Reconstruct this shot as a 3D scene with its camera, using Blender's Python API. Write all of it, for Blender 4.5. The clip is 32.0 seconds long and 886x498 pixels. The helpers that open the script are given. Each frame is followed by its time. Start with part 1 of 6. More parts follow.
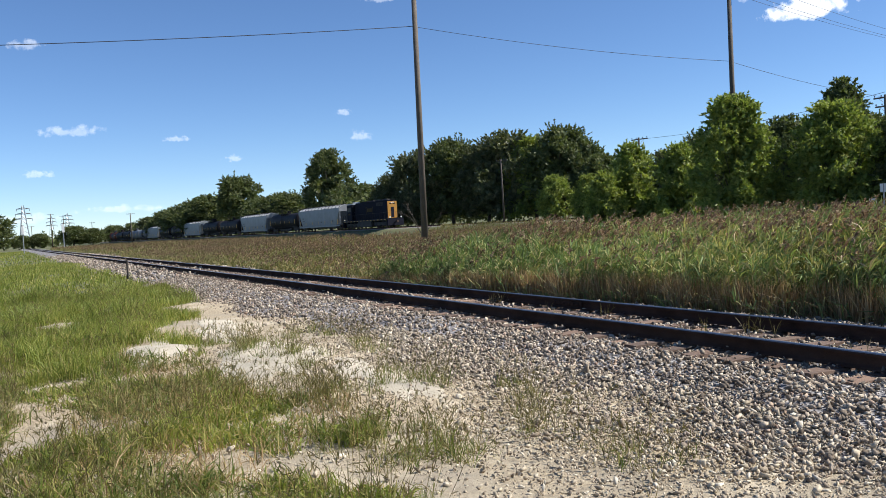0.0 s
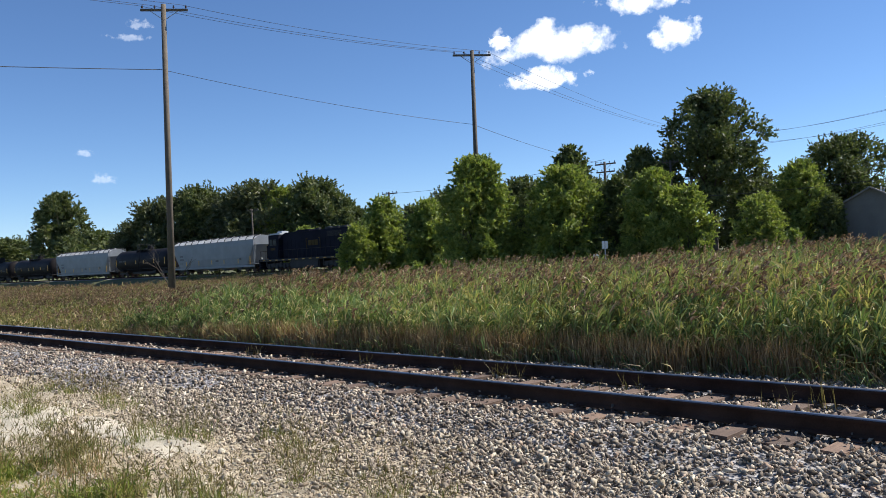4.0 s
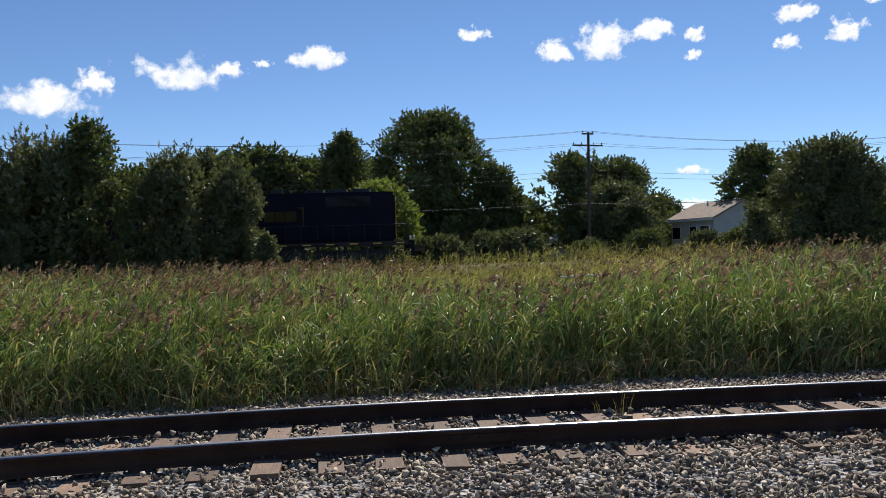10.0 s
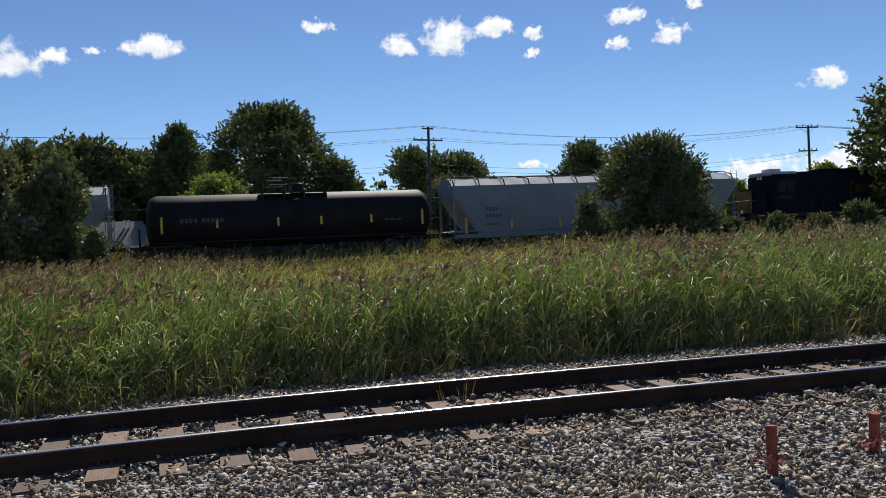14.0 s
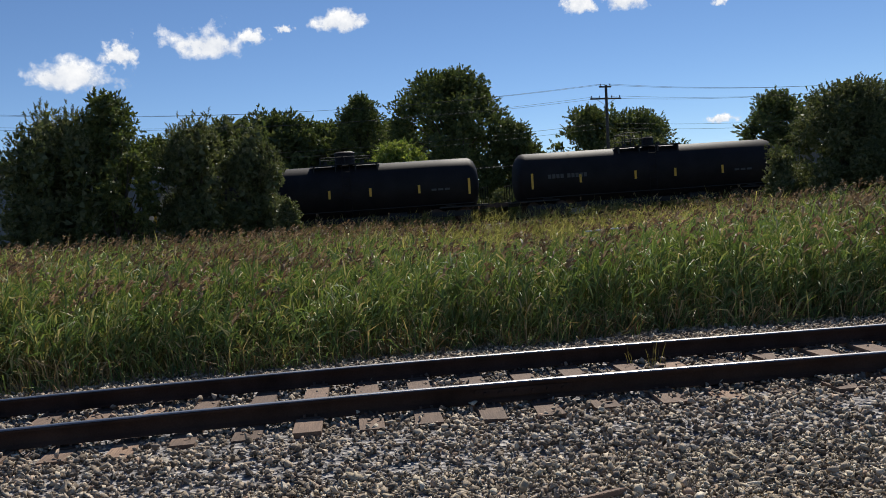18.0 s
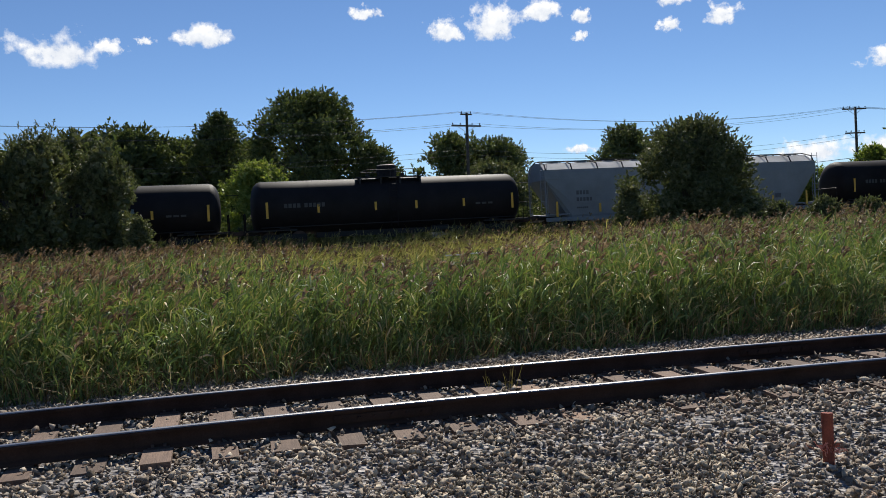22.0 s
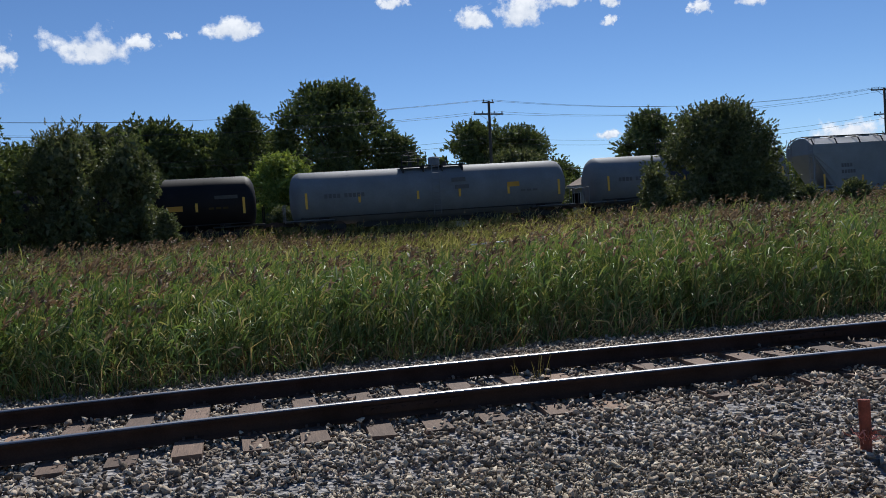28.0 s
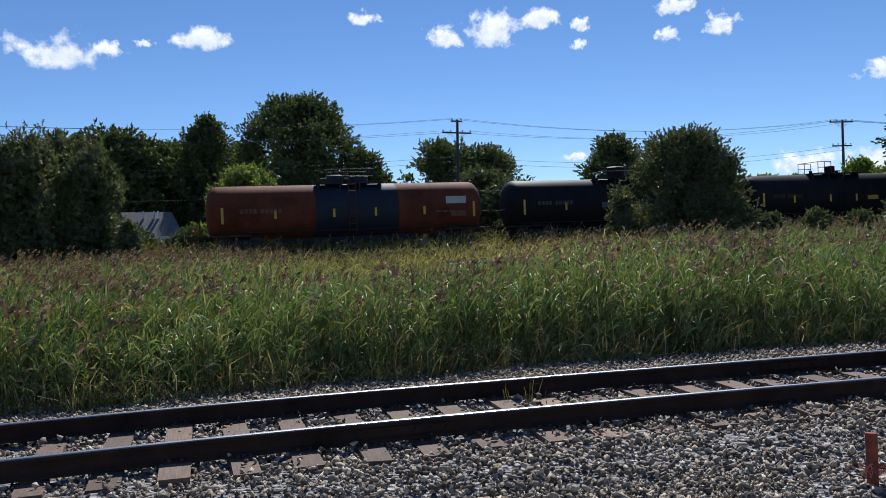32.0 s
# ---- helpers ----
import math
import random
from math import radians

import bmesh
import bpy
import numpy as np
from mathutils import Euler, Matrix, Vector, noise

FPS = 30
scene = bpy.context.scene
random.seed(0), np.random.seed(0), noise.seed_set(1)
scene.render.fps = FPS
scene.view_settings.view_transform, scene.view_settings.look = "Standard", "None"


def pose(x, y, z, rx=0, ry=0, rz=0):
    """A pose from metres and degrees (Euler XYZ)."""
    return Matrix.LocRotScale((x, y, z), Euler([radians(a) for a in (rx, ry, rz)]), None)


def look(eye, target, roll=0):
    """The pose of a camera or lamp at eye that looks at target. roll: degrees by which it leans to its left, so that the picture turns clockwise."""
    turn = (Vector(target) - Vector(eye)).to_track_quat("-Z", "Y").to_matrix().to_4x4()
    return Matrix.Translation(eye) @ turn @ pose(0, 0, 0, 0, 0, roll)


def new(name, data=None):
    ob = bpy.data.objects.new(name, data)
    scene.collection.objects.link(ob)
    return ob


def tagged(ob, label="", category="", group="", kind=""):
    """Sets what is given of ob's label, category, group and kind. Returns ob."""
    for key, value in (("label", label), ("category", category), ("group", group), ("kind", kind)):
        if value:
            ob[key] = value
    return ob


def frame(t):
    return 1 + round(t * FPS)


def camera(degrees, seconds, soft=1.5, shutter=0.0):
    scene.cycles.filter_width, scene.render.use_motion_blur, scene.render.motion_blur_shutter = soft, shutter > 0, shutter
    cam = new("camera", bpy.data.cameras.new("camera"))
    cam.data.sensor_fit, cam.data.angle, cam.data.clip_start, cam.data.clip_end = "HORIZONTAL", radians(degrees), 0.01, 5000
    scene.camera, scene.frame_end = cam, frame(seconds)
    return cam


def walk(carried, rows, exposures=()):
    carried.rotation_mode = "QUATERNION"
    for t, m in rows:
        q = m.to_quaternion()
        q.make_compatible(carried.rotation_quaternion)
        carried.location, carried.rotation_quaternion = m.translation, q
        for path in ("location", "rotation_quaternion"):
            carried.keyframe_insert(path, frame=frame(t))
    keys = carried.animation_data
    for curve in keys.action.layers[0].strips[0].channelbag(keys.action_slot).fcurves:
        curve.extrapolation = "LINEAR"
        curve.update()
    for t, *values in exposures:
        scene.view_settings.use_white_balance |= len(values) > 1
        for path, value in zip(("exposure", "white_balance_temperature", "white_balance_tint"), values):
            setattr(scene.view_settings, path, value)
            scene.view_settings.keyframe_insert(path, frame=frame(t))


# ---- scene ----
cam = camera(55.06, 32.0, soft=0.75)
walk(cam, [
    (0, pose(-0.078, 0.305, 1.571, 88.05, 3.47, 68.22)),
    (0.5, pose(-0.160, 0.025, 1.600, 88.67, 4.44, 65.48)),
    (1, pose(-0.211, -0.118, 1.616, 88.32, 4.81, 63.96)),
    (1.5, pose(-0.182, -0.154, 1.619, 88.84, 4.01, 62.24)),
    (2, pose(-0.108, -0.094, 1.606, 89.03, 4.14, 59.86)),
    (2.5, pose(0.060, 0.060, 1.603, 88.99, 3.56, 57.44)),
    (3, pose(0.140, 0.128, 1.574, 89.80, 3.04, 55.45)),
    (3.5, pose(0.173, 0.124, 1.579, 90.04, 2.96, 54.31)),
    (4, pose(0.049, 0.034, 1.591, 90.57, 2.81, 51.50)),
    (4.5, pose(-0.161, 0.048, 1.607, 91.87, 5.48, 45.10)),
    (6.5, pose(0.359, -0.141, 1.586, 90.08, 3.16, 36.24)),
    (7, pose(0.326, -0.092, 1.569, 89.83, 3.27, 32.56)),
    (7.5, pose(0.218, -0.076, 1.584, 90.54, 3.04, 24.07)),
    (8, pose(0.107, -0.062, 1.599, 91.51, 3.25, 17.56)),
    (8.5, pose(0.094, -0.049, 1.596, 91.58, 2.61, 13.20)),
    (9, pose(0.120, -0.020, 1.592, 90.99, 2.06, 7.24)),
    (9.5, pose(0.146, -0.000, 1.599, 90.26, 1.83, -0.36)),
    (10, pose(0.090, 0.044, 1.587, 90.20, 1.89, -7.97)),
    (10.5, pose(0.085, 0.011, 1.596, 90.90, 1.44, -13.53)),
    (11, pose(0.128, -0.008, 1.589, 91.46, 1.30, -16.82)),
    (11.5, pose(0.236, -0.044, 1.594, 91.24, 2.14, -18.19)),
    (12, pose(0.270, -0.072, 1.570, 90.53, 2.86, -16.55)),
    (12.5, pose(0.199, -0.068, 1.572, 89.69, 3.32, -16.49)),
    (13, pose(0.071, -0.048, 1.572, 89.25, 3.07, -18.95)),
    (13.5, pose(0.053, -0.033, 1.574, 89.28, 2.85, -19.55)),
    (14, pose(0.058, -0.030, 1.574, 89.39, 2.67, -18.57)),
    (14.5, pose(0.057, -0.026, 1.584, 89.47, 3.45, -17.31)),
    (16.5, pose(0.024, 0.020, 1.571, 88.67, 3.58, -13.89)),
    (17, pose(0.020, 0.014, 1.574, 88.28, 3.83, -11.73)),
    (17.5, pose(-0.014, 0.000, 1.571, 87.98, 3.92, -8.15)),
    (18, pose(-0.015, -0.009, 1.568, 87.60, 4.02, -6.67)),
    (18.5, pose(-0.019, -0.024, 1.576, 87.91, 4.28, -8.17)),
    (19, pose(-0.013, 0.004, 1.564, 88.44, 3.94, -11.83)),
    (19.5, pose(-0.010, 0.009, 1.570, 89.45, 3.78, -13.57)),
    (20, pose(0.007, 0.018, 1.579, 89.48, 3.92, -13.13)),
    (20.5, pose(0.009, 0.032, 1.577, 88.81, 4.00, -13.04)),
    (21, pose(0.004, 0.040, 1.578, 88.42, 4.01, -13.89)),
    (21.5, pose(-0.013, 0.015, 1.580, 88.54, 3.54, -14.91)),
    (22, pose(-0.014, 0.018, 1.573, 88.58, 2.94, -16.02)),
    (22.5, pose(-0.011, 0.029, 1.565, 88.98, 2.41, -16.31)),
    (23, pose(-0.023, 0.021, 1.568, 89.51, 2.38, -15.42)),
    (23.5, pose(-0.038, 0.009, 1.560, 88.77, 2.86, -14.54)),
    (24, pose(-0.027, 0.012, 1.566, 88.38, 3.74, -14.62)),
    (24.5, pose(-0.015, 0.016, 1.568, 88.40, 3.99, -14.70)),
    (25, pose(-0.002, 0.022, 1.566, 88.34, 4.00, -14.58)),
    (25.5, pose(-0.012, 0.026, 1.569, 88.20, 3.93, -13.00)),
    (27.5, pose(-0.019, 0.082, 1.572, 88.29, 3.36, -13.36)),
    (28, pose(-0.028, 0.073, 1.576, 87.94, 3.80, -14.45)),
    (28.5, pose(-0.081, 0.095, 1.580, 87.73, 4.12, -16.61)),
    (29, pose(-0.132, 0.125, 1.579, 87.88, 3.56, -18.78)),
    (29.5, pose(-0.048, 0.229, 1.567, 88.32, 3.09, -17.14)),
    (30, pose(-0.005, 0.319, 1.562, 88.86, 2.53, -15.07)),
    (30.5, pose(-0.117, 0.324, 1.566, 88.13, 2.89, -15.60)),
    (31, pose(-0.229, 0.322, 1.576, 88.47, 2.20, -16.35)),
    (31.5, pose(-0.277, 0.333, 1.591, 89.12, 1.74, -16.35)),
    (32, pose(-0.316, 0.343, 1.611, 88.98, 2.19, -17.07)),
], exposures=[(0, 0.58, 6150, 10), (4, 0.55, 6150, 10), (6.5, 0.33, 6000, 10), (7, 0.33, 6000, 10), (8, 0.5, 6350, 10), (9, 0.34, 6450, 10), (13, 0.14, 6450, 10), (17, 0.0, 6500, 10), (20, 0.08, 6450, 10), (25, 0.1, 6450, 10), (28, -0.12, 6000, 10), (29, -0.1, 5950, 10), (30, -0.04, 5950, 10), (31, -0.1, 5950, 10), (32, 0.06, 5850, 10)])

# ---- light ----
SUN_AZ, SUN_EL = 22.0, 44.0        # degrees clockwise from +Y, and above the horizon
world = bpy.data.worlds.new("sky")
scene.world = world
world.use_nodes = True
wn = world.node_tree.nodes
sky = wn.new("ShaderNodeTexSky")
sky.sky_type, sky.sun_disc = "NISHITA", False
sky.sun_elevation, sky.sun_rotation = radians(SUN_EL), radians(SUN_AZ)
sky.air_density, sky.dust_density, sky.ozone_density, sky.altitude = 0.75, 0.0, 4.0, 600.0
deep = wn.new("ShaderNodeHueSaturation")
deep.inputs["Saturation"].default_value, deep.inputs["Value"].default_value, deep.inputs["Hue"].default_value = 1.06, 0.97, 0.502
wn["Background"].inputs["Strength"].default_value = 0.096
world.node_tree.links.new(sky.outputs[0], deep.inputs["Color"])
world.node_tree.links.new(deep.outputs[0], wn["Background"].inputs["Color"])
sun = new("sun", bpy.data.lights.new("sun", "SUN"))
sun.data.energy, sun.data.angle, sun.data.color = 5.0, radians(0.53), (1.0, 0.94, 0.84)
sd = Vector((math.sin(radians(SUN_AZ)) * math.cos(radians(SUN_EL)), math.cos(radians(SUN_AZ)) * math.cos(radians(SUN_EL)), math.sin(radians(SUN_EL))))
sun.matrix_world = look(sd * 400, (0, 0, 0))


# ---- materials ----
def material(name, build):
    m = bpy.data.materials.new(name)
    m.use_nodes = True
    nt = m.node_tree
    build(nt, nt.nodes, nt.nodes["Principled BSDF"], lambda a, b: nt.links.new(a, b))
    return m


def tex(nodes, link, scale, detail=4.0, rough=0.6, coord="Object", kind="ShaderNodeTexNoise", stretch=None):
    tc = nodes.new("ShaderNodeTexCoord")
    n = nodes.new(kind)
    n.inputs["Scale"].default_value = scale
    if kind == "ShaderNodeTexNoise":
        n.inputs["Detail"].default_value, n.inputs["Roughness"].default_value = detail, rough
    src = tc.outputs[coord]
    if stretch:
        mp = nodes.new("ShaderNodeMapping")
        mp.inputs["Scale"].default_value = stretch
        link(src, mp.inputs["Vector"])
        src = mp.outputs["Vector"]
    link(src, n.inputs["Vector"])
    return n


def ramp(nodes, link, fac, stops):
    r = nodes.new("ShaderNodeValToRGB")
    while len(r.color_ramp.elements) < len(stops):
        r.color_ramp.elements.new(0.5)
    for e, (p, c) in zip(r.color_ramp.elements, stops):
        e.position, e.color = p, (*c, 1) if len(c) == 3 else c
    link(fac, r.inputs["Fac"])
    return r


def blend(nodes, link, fac, a, b, mode="MIX"):
    m = nodes.new("ShaderNodeMix")
    m.data_type, m.blend_type = "RGBA", mode
    for v, s in ((fac, m.inputs[0]), (a, m.inputs[6]), (b, m.inputs[7])):
        if isinstance(v, (int, float)):
            s.default_value = v
        elif isinstance(v, tuple):
            s.default_value = (*v, 1)
        else:
            link(v, s)
    return m.outputs[2]


def bumped(nodes, link, bsdf, height, strength, distance=0.02):
    b = nodes.new("ShaderNodeBump")
    b.inputs["Strength"].default_value, b.inputs["Distance"].default_value = strength, distance
    link(height, b.inputs["Height"])
    link(b.outputs["Normal"], bsdf.inputs["Normal"])


def plain(name, color, rough=0.6, metal=0.0, var=0.25, scale=3.0, grain=40.0, bump=0.15, spec=0.5):
    """A painted, wooden or mineral surface: base colour with stains and grain."""
    def build(nt, n, b, link):
        big, small = tex(n, link, scale), tex(n, link, grain, 6, 0.7)
        lo, hi = tuple(c * (1 - var) for c in color), tuple(min(1, c * (1 + var)) for c in color)
        c1 = ramp(n, link, big.outputs["Fac"], ((0.3, lo), (0.7, hi))).outputs[0]
        c2 = ramp(n, link, small.outputs["Fac"], ((0.25, (1 - var,) * 3), (0.75, (1.0,) * 3))).outputs[0]
        link(blend(n, link, 1.0, c1, c2, "MULTIPLY"), b.inputs["Base Color"])
        b.inputs["Roughness"].default_value, b.inputs["Metallic"].default_value = rough, metal
        b.inputs["Specular IOR Level"].default_value = spec
        bumped(n, link, b, small.outputs["Fac"], bump)
    return material(name, build)


def foliage(name, stops, through_light=0.45, rough=0.55, patch=0.25, spec=0.25, tint=(1.2, 1.22, 0.66)):
    """Leaves and blades: colour differs from piece to piece and over patches; light shines through."""
    def build(nt, n, b, link):
        g = n.new("ShaderNodeNewGeometry")
        c = ramp(n, link, g.outputs["Random Per Island"], stops).outputs[0]
        big = tex(n, link, patch, 3)
        tone = ramp(n, link, big.outputs["Fac"], ((0.3, (0.65, 0.68, 0.6)), (0.7, (1.15, 1.1, 1.0)))).outputs[0]
        c = blend(n, link, 1.0, c, tone, "MULTIPLY")
        link(c, b.inputs["Base Color"])
        b.inputs["Roughness"].default_value = rough
        b.inputs["Specular IOR Level"].default_value = spec
        t = n.new("ShaderNodeBsdfTranslucent")
        link(blend(n, link, 1.0, c, tint, "MULTIPLY"), t.inputs["Color"])
        mx = n.new("ShaderNodeMixShader")
        mx.inputs[0].default_value = through_light
        link(b.outputs[0], mx.inputs[1])
        link(t.outputs[0], mx.inputs[2])
        link(mx.outputs[0], n["Material Output"].inputs["Surface"])
    return material(name, build)


def ground_build(nt, n, b, link):
    big, mid, fine = tex(n, link, 0.35, 5, 0.6), tex(n, link, 3.0, 6, 0.7), tex(n, link, 60.0, 6, 0.8)
    soil = ramp(n, link, mid.outputs["Fac"], ((0.3, (0.24, 0.20, 0.14)), (0.7, (0.44, 0.375, 0.275)))).outputs[0]
    pebble = tex(n, link, 45.0, kind="ShaderNodeTexVoronoi")
    sand = ramp(n, link, fine.outputs["Fac"], ((0.3, (0.35, 0.28, 0.18)), (0.75, (0.58, 0.475, 0.32)))).outputs[0]
    grit = ramp(n, link, pebble.outputs["Color"], ((0.1, (0.5, 0.48, 0.46)), (0.6, (1.0, 1.0, 1.0)), (0.9, (1.25, 1.22, 1.18)))).outputs[0]
    sand = blend(n, link, 1.0, sand, grit, "MULTIPLY")
    pale = tex(n, link, 0.9, 5, 0.65)
    sand = blend(n, link, ramp(n, link, pale.outputs["Fac"], ((0.5, (0, 0, 0)), (0.68, (1, 1, 1)))).outputs[0], sand, (0.66, 0.56, 0.40))
    mask = ramp(n, link, big.outputs["Fac"], ((0.36, (0, 0, 0)), (0.52, (1, 1, 1)))).outputs[0]
    link(blend(n, link, mask, soil, sand), b.inputs["Base Color"])
    b.inputs["Roughness"].default_value = 0.95
    bumped(n, link, b, fine.outputs["Fac"], 0.6, 0.02)


def far_ground_build(nt, n, b, link):
    big, mid = tex(n, link, 0.05, 5, 0.6), tex(n, link, 1.5, 6, 0.7)
    c = ramp(n, link, big.outputs["Fac"], ((0.3, (0.10, 0.13, 0.04)), (0.5, (0.16, 0.15, 0.06)), (0.7, (0.12, 0.16, 0.05)))).outputs[0]
    d = ramp(n, link, mid.outputs["Fac"], ((0.3, (0.55,) * 3), (0.7, (1.0,) * 3))).outputs[0]
    link(blend(n, link, 1.0, c, d, "MULTIPLY"), b.inputs["Base Color"])
    b.inputs["Roughness"].default_value = 0.95
    bumped(n, link, b, mid.outputs["Fac"], 0.8, 0.2)


STONES = ((0.0, (0.115, 0.09, 0.066)), (0.35, (0.245, 0.196, 0.15)), (0.65, (0.42, 0.34, 0.252)), (0.88, (0.65, 0.56, 0.43)), (1.0, (0.42, 0.285, 0.20)))
PEBBLES = ((0.0, (0.26, 0.205, 0.145)), (0.4, (0.43, 0.355, 0.25)), (0.8, (0.60, 0.51, 0.375)), (1.0, (0.74, 0.66, 0.52)))


def ballast_build(nt, n, b, link):
    v = tex(n, link, 22.0, kind="ShaderNodeTexVoronoi")
    big = tex(n, link, 0.8, 4)
    c = ramp(n, link, v.outputs["Color"], ((0.2, (0.13, 0.12, 0.12)), (0.5, (0.28, 0.26, 0.25)), (0.8, (0.45, 0.42, 0.40)))).outputs[0]
    d = ramp(n, link, big.outputs["Fac"], ((0.3, (0.7,) * 3), (0.7, (1.0,) * 3))).outputs[0]
    link(blend(n, link, 1.0, c, d, "MULTIPLY"), b.inputs["Base Color"])
    b.inputs["Roughness"].default_value = 0.9
    bumped(n, link, b, v.outputs["Distance"], 1.0, 0.04)


def stone_build(nt, n, b, link, stops=STONES):
    g, o = n.new("ShaderNodeNewGeometry"), n.new("ShaderNodeObjectInfo")
    add = n.new("ShaderNodeMath")
    add.operation = "ADD"
    link(g.outputs["Random Per Island"], add.inputs[0])
    link(o.outputs["Random"], add.inputs[1])
    fr = n.new("ShaderNodeMath")
    fr.operation = "FRACT"
    link(add.outputs[0], fr.inputs[0])
    c = ramp(n, link, fr.outputs[0], stops).outputs[0]
    fine = tex(n, link, 70.0, 5, 0.7)
    d = ramp(n, link, fine.outputs["Fac"], ((0.3, (0.7,) * 3), (0.7, (1.05,) * 3))).outputs[0]
    link(blend(n, link, 1.0, c, d, "MULTIPLY"), b.inputs["Base Color"])
    b.inputs["Roughness"].default_value, b.inputs["Specular IOR Level"].default_value = 0.8, 0.25
    bumped(n, link, b, fine.outputs["Fac"], 0.4, 0.01)


def wood_build(base, dark):
    def build(nt, n, b, link):
        o = n.new("ShaderNodeObjectInfo")
        grain = tex(n, link, 3.0, 8, 0.75, stretch=(30.0, 1.5, 14.0))
        big = tex(n, link, 2.0, 4)
        c = ramp(n, link, grain.outputs["Fac"], ((0.3, dark), (0.7, base))).outputs[0]
        d = ramp(n, link, o.outputs["Random"], ((0.0, (0.55, 0.55, 0.56)), (0.8, (1.0, 0.97, 0.94)), (1.0, (1.5, 1.45, 1.35)))).outputs[0]
        e = ramp(n, link, big.outputs["Fac"], ((0.3, (0.75,) * 3), (0.7, (1.1,) * 3))).outputs[0]
        link(blend(n, link, 1.0, blend(n, link, 1.0, c, d, "MULTIPLY"), e, "MULTIPLY"), b.inputs["Base Color"])
        b.inputs["Roughness"].default_value = 0.85
        bumped(n, link, b, grain.outputs["Fac"], 0.5, 0.01)
    return build


def cloud_build(seed, wide, high, dense=1.0):
    """A patch of sky: white cumulus with ragged, thin edges."""
    def build(nt, n, b, link):
        tc = n.new("ShaderNodeTexCoord")
        mp = n.new("ShaderNodeMapping")
        mp.inputs["Location"].default_value = (seed * 3.7, seed * 1.3, 0)
        mp.inputs["Scale"].default_value = (wide, high, 1)
        link(tc.outputs["UV"], mp.inputs["Vector"])
        no = n.new("ShaderNodeTexNoise")
        no.inputs["Scale"].default_value, no.inputs["Detail"].default_value, no.inputs["Roughness"].default_value = 4.5, 8.0, 0.6
        link(mp.outputs["Vector"], no.inputs["Vector"])
        lobes = n.new("ShaderNodeTexNoise")
        lobes.inputs["Scale"].default_value, lobes.inputs["Detail"].default_value = 2.2, 1.0
        link(mp.outputs["Vector"], lobes.inputs["Vector"])
        xyz = n.new("ShaderNodeSeparateXYZ")
        link(tc.outputs["UV"], xyz.inputs[0])

        def maths(op, a, c):
            m = n.new("ShaderNodeMath")
            m.operation = op
            for v, s in ((a, m.inputs[0]), (c, m.inputs[1])):
                if isinstance(v, (int, float)):
                    s.default_value = v
                else:
                    link(v, s)
            return m.outputs[0]
        # rounder above, flatter below
        px, py = maths("SUBTRACT", xyz.outputs[0], 0.5), maths("SUBTRACT", xyz.outputs[1], 0.42)
        py = maths("MAXIMUM", py, maths("MULTIPLY", py, -1.6))
        away = maths("POWER", maths("ADD", maths("MULTIPLY", px, px), maths("MULTIPLY", py, py)), 0.5)
        base = maths("ADD", maths("MULTIPLY", no.outputs["Fac"], 1.7), maths("MULTIPLY", lobes.outputs["Fac"], 0.9))
        base = maths("SUBTRACT", maths("SUBTRACT", base, 0.42), maths("MULTIPLY", away, 2.1))
        a = ramp(n, link, base, ((0.18, (0, 0, 0)), (0.34, (0.42 * dense,) * 3), (0.56, (dense,) * 3))).outputs[0]
        # light and shade painted into the glow: whiter above, a little grey below
        tone = maths("ADD", maths("MULTIPLY", xyz.outputs[1], 0.55), maths("MULTIPLY", no.outputs["Fac"], 0.9))
        em, tr, mx = n.new("ShaderNodeEmission"), n.new("ShaderNodeBsdfTransparent"), n.new("ShaderNodeMixShader")
        em.inputs["Strength"].default_value = 1.0
        link(ramp(n, link, tone, ((0.45, (0.60, 0.66, 0.76)), (0.85, (1.0, 1.0, 1.0)))).outputs[0], em.inputs["Color"])
        link(a, mx.inputs[0])
        link(tr.outputs[0], mx.inputs[1])
        link(em.outputs[0], mx.inputs[2])
        link(mx.outputs[0], n["Material Output"].inputs["Surface"])
    return build


M_GROUND = material("sandy soil", ground_build)
M_FAR = material("meadow", far_ground_build)
M_BALLAST = material("ballast bed", ballast_build)
M_STONE = material("crushed stone", stone_build)
M_TIE = material("weathered timber", wood_build((0.32, 0.215, 0.15), (0.12, 0.075, 0.055)))
M_POLE = material("pole timber", wood_build((0.155, 0.128, 0.10), (0.07, 0.057, 0.046)))
M_RAIL = plain("rusty rail steel", (0.062, 0.038, 0.029), 0.95, 0.0, 0.4, 2.0, 60, spec=0.04)
M_HEAD = plain("worn rail head", (0.36, 0.34, 0.33), 0.34, 1.0, 0.15, 2.0, 90, 0.03)
M_IRON = plain("rusty iron", (0.10, 0.065, 0.05), 0.8, 0.2, 0.35)
M_BARK = plain("bark", (0.12, 0.095, 0.07), 0.95, 0, 0.4, 2.0, 14, 0.8)
M_WIRE = plain("wire", (0.06, 0.06, 0.065), 0.5, 0.5, 0.1)
M_STAKE = plain("faded red paint", (0.28, 0.075, 0.045), 0.7, 0, 0.35, 9, 60, spec=0.2)
M_GRASS = foliage("dull grass", ((0.0, (0.107, 0.150, 0.037)), (0.45, (0.172, 0.220, 0.061)), (0.70, (0.271, 0.273, 0.107)), (1.0, (0.426, 0.370, 0.197))), 0.45, spec=0.3)
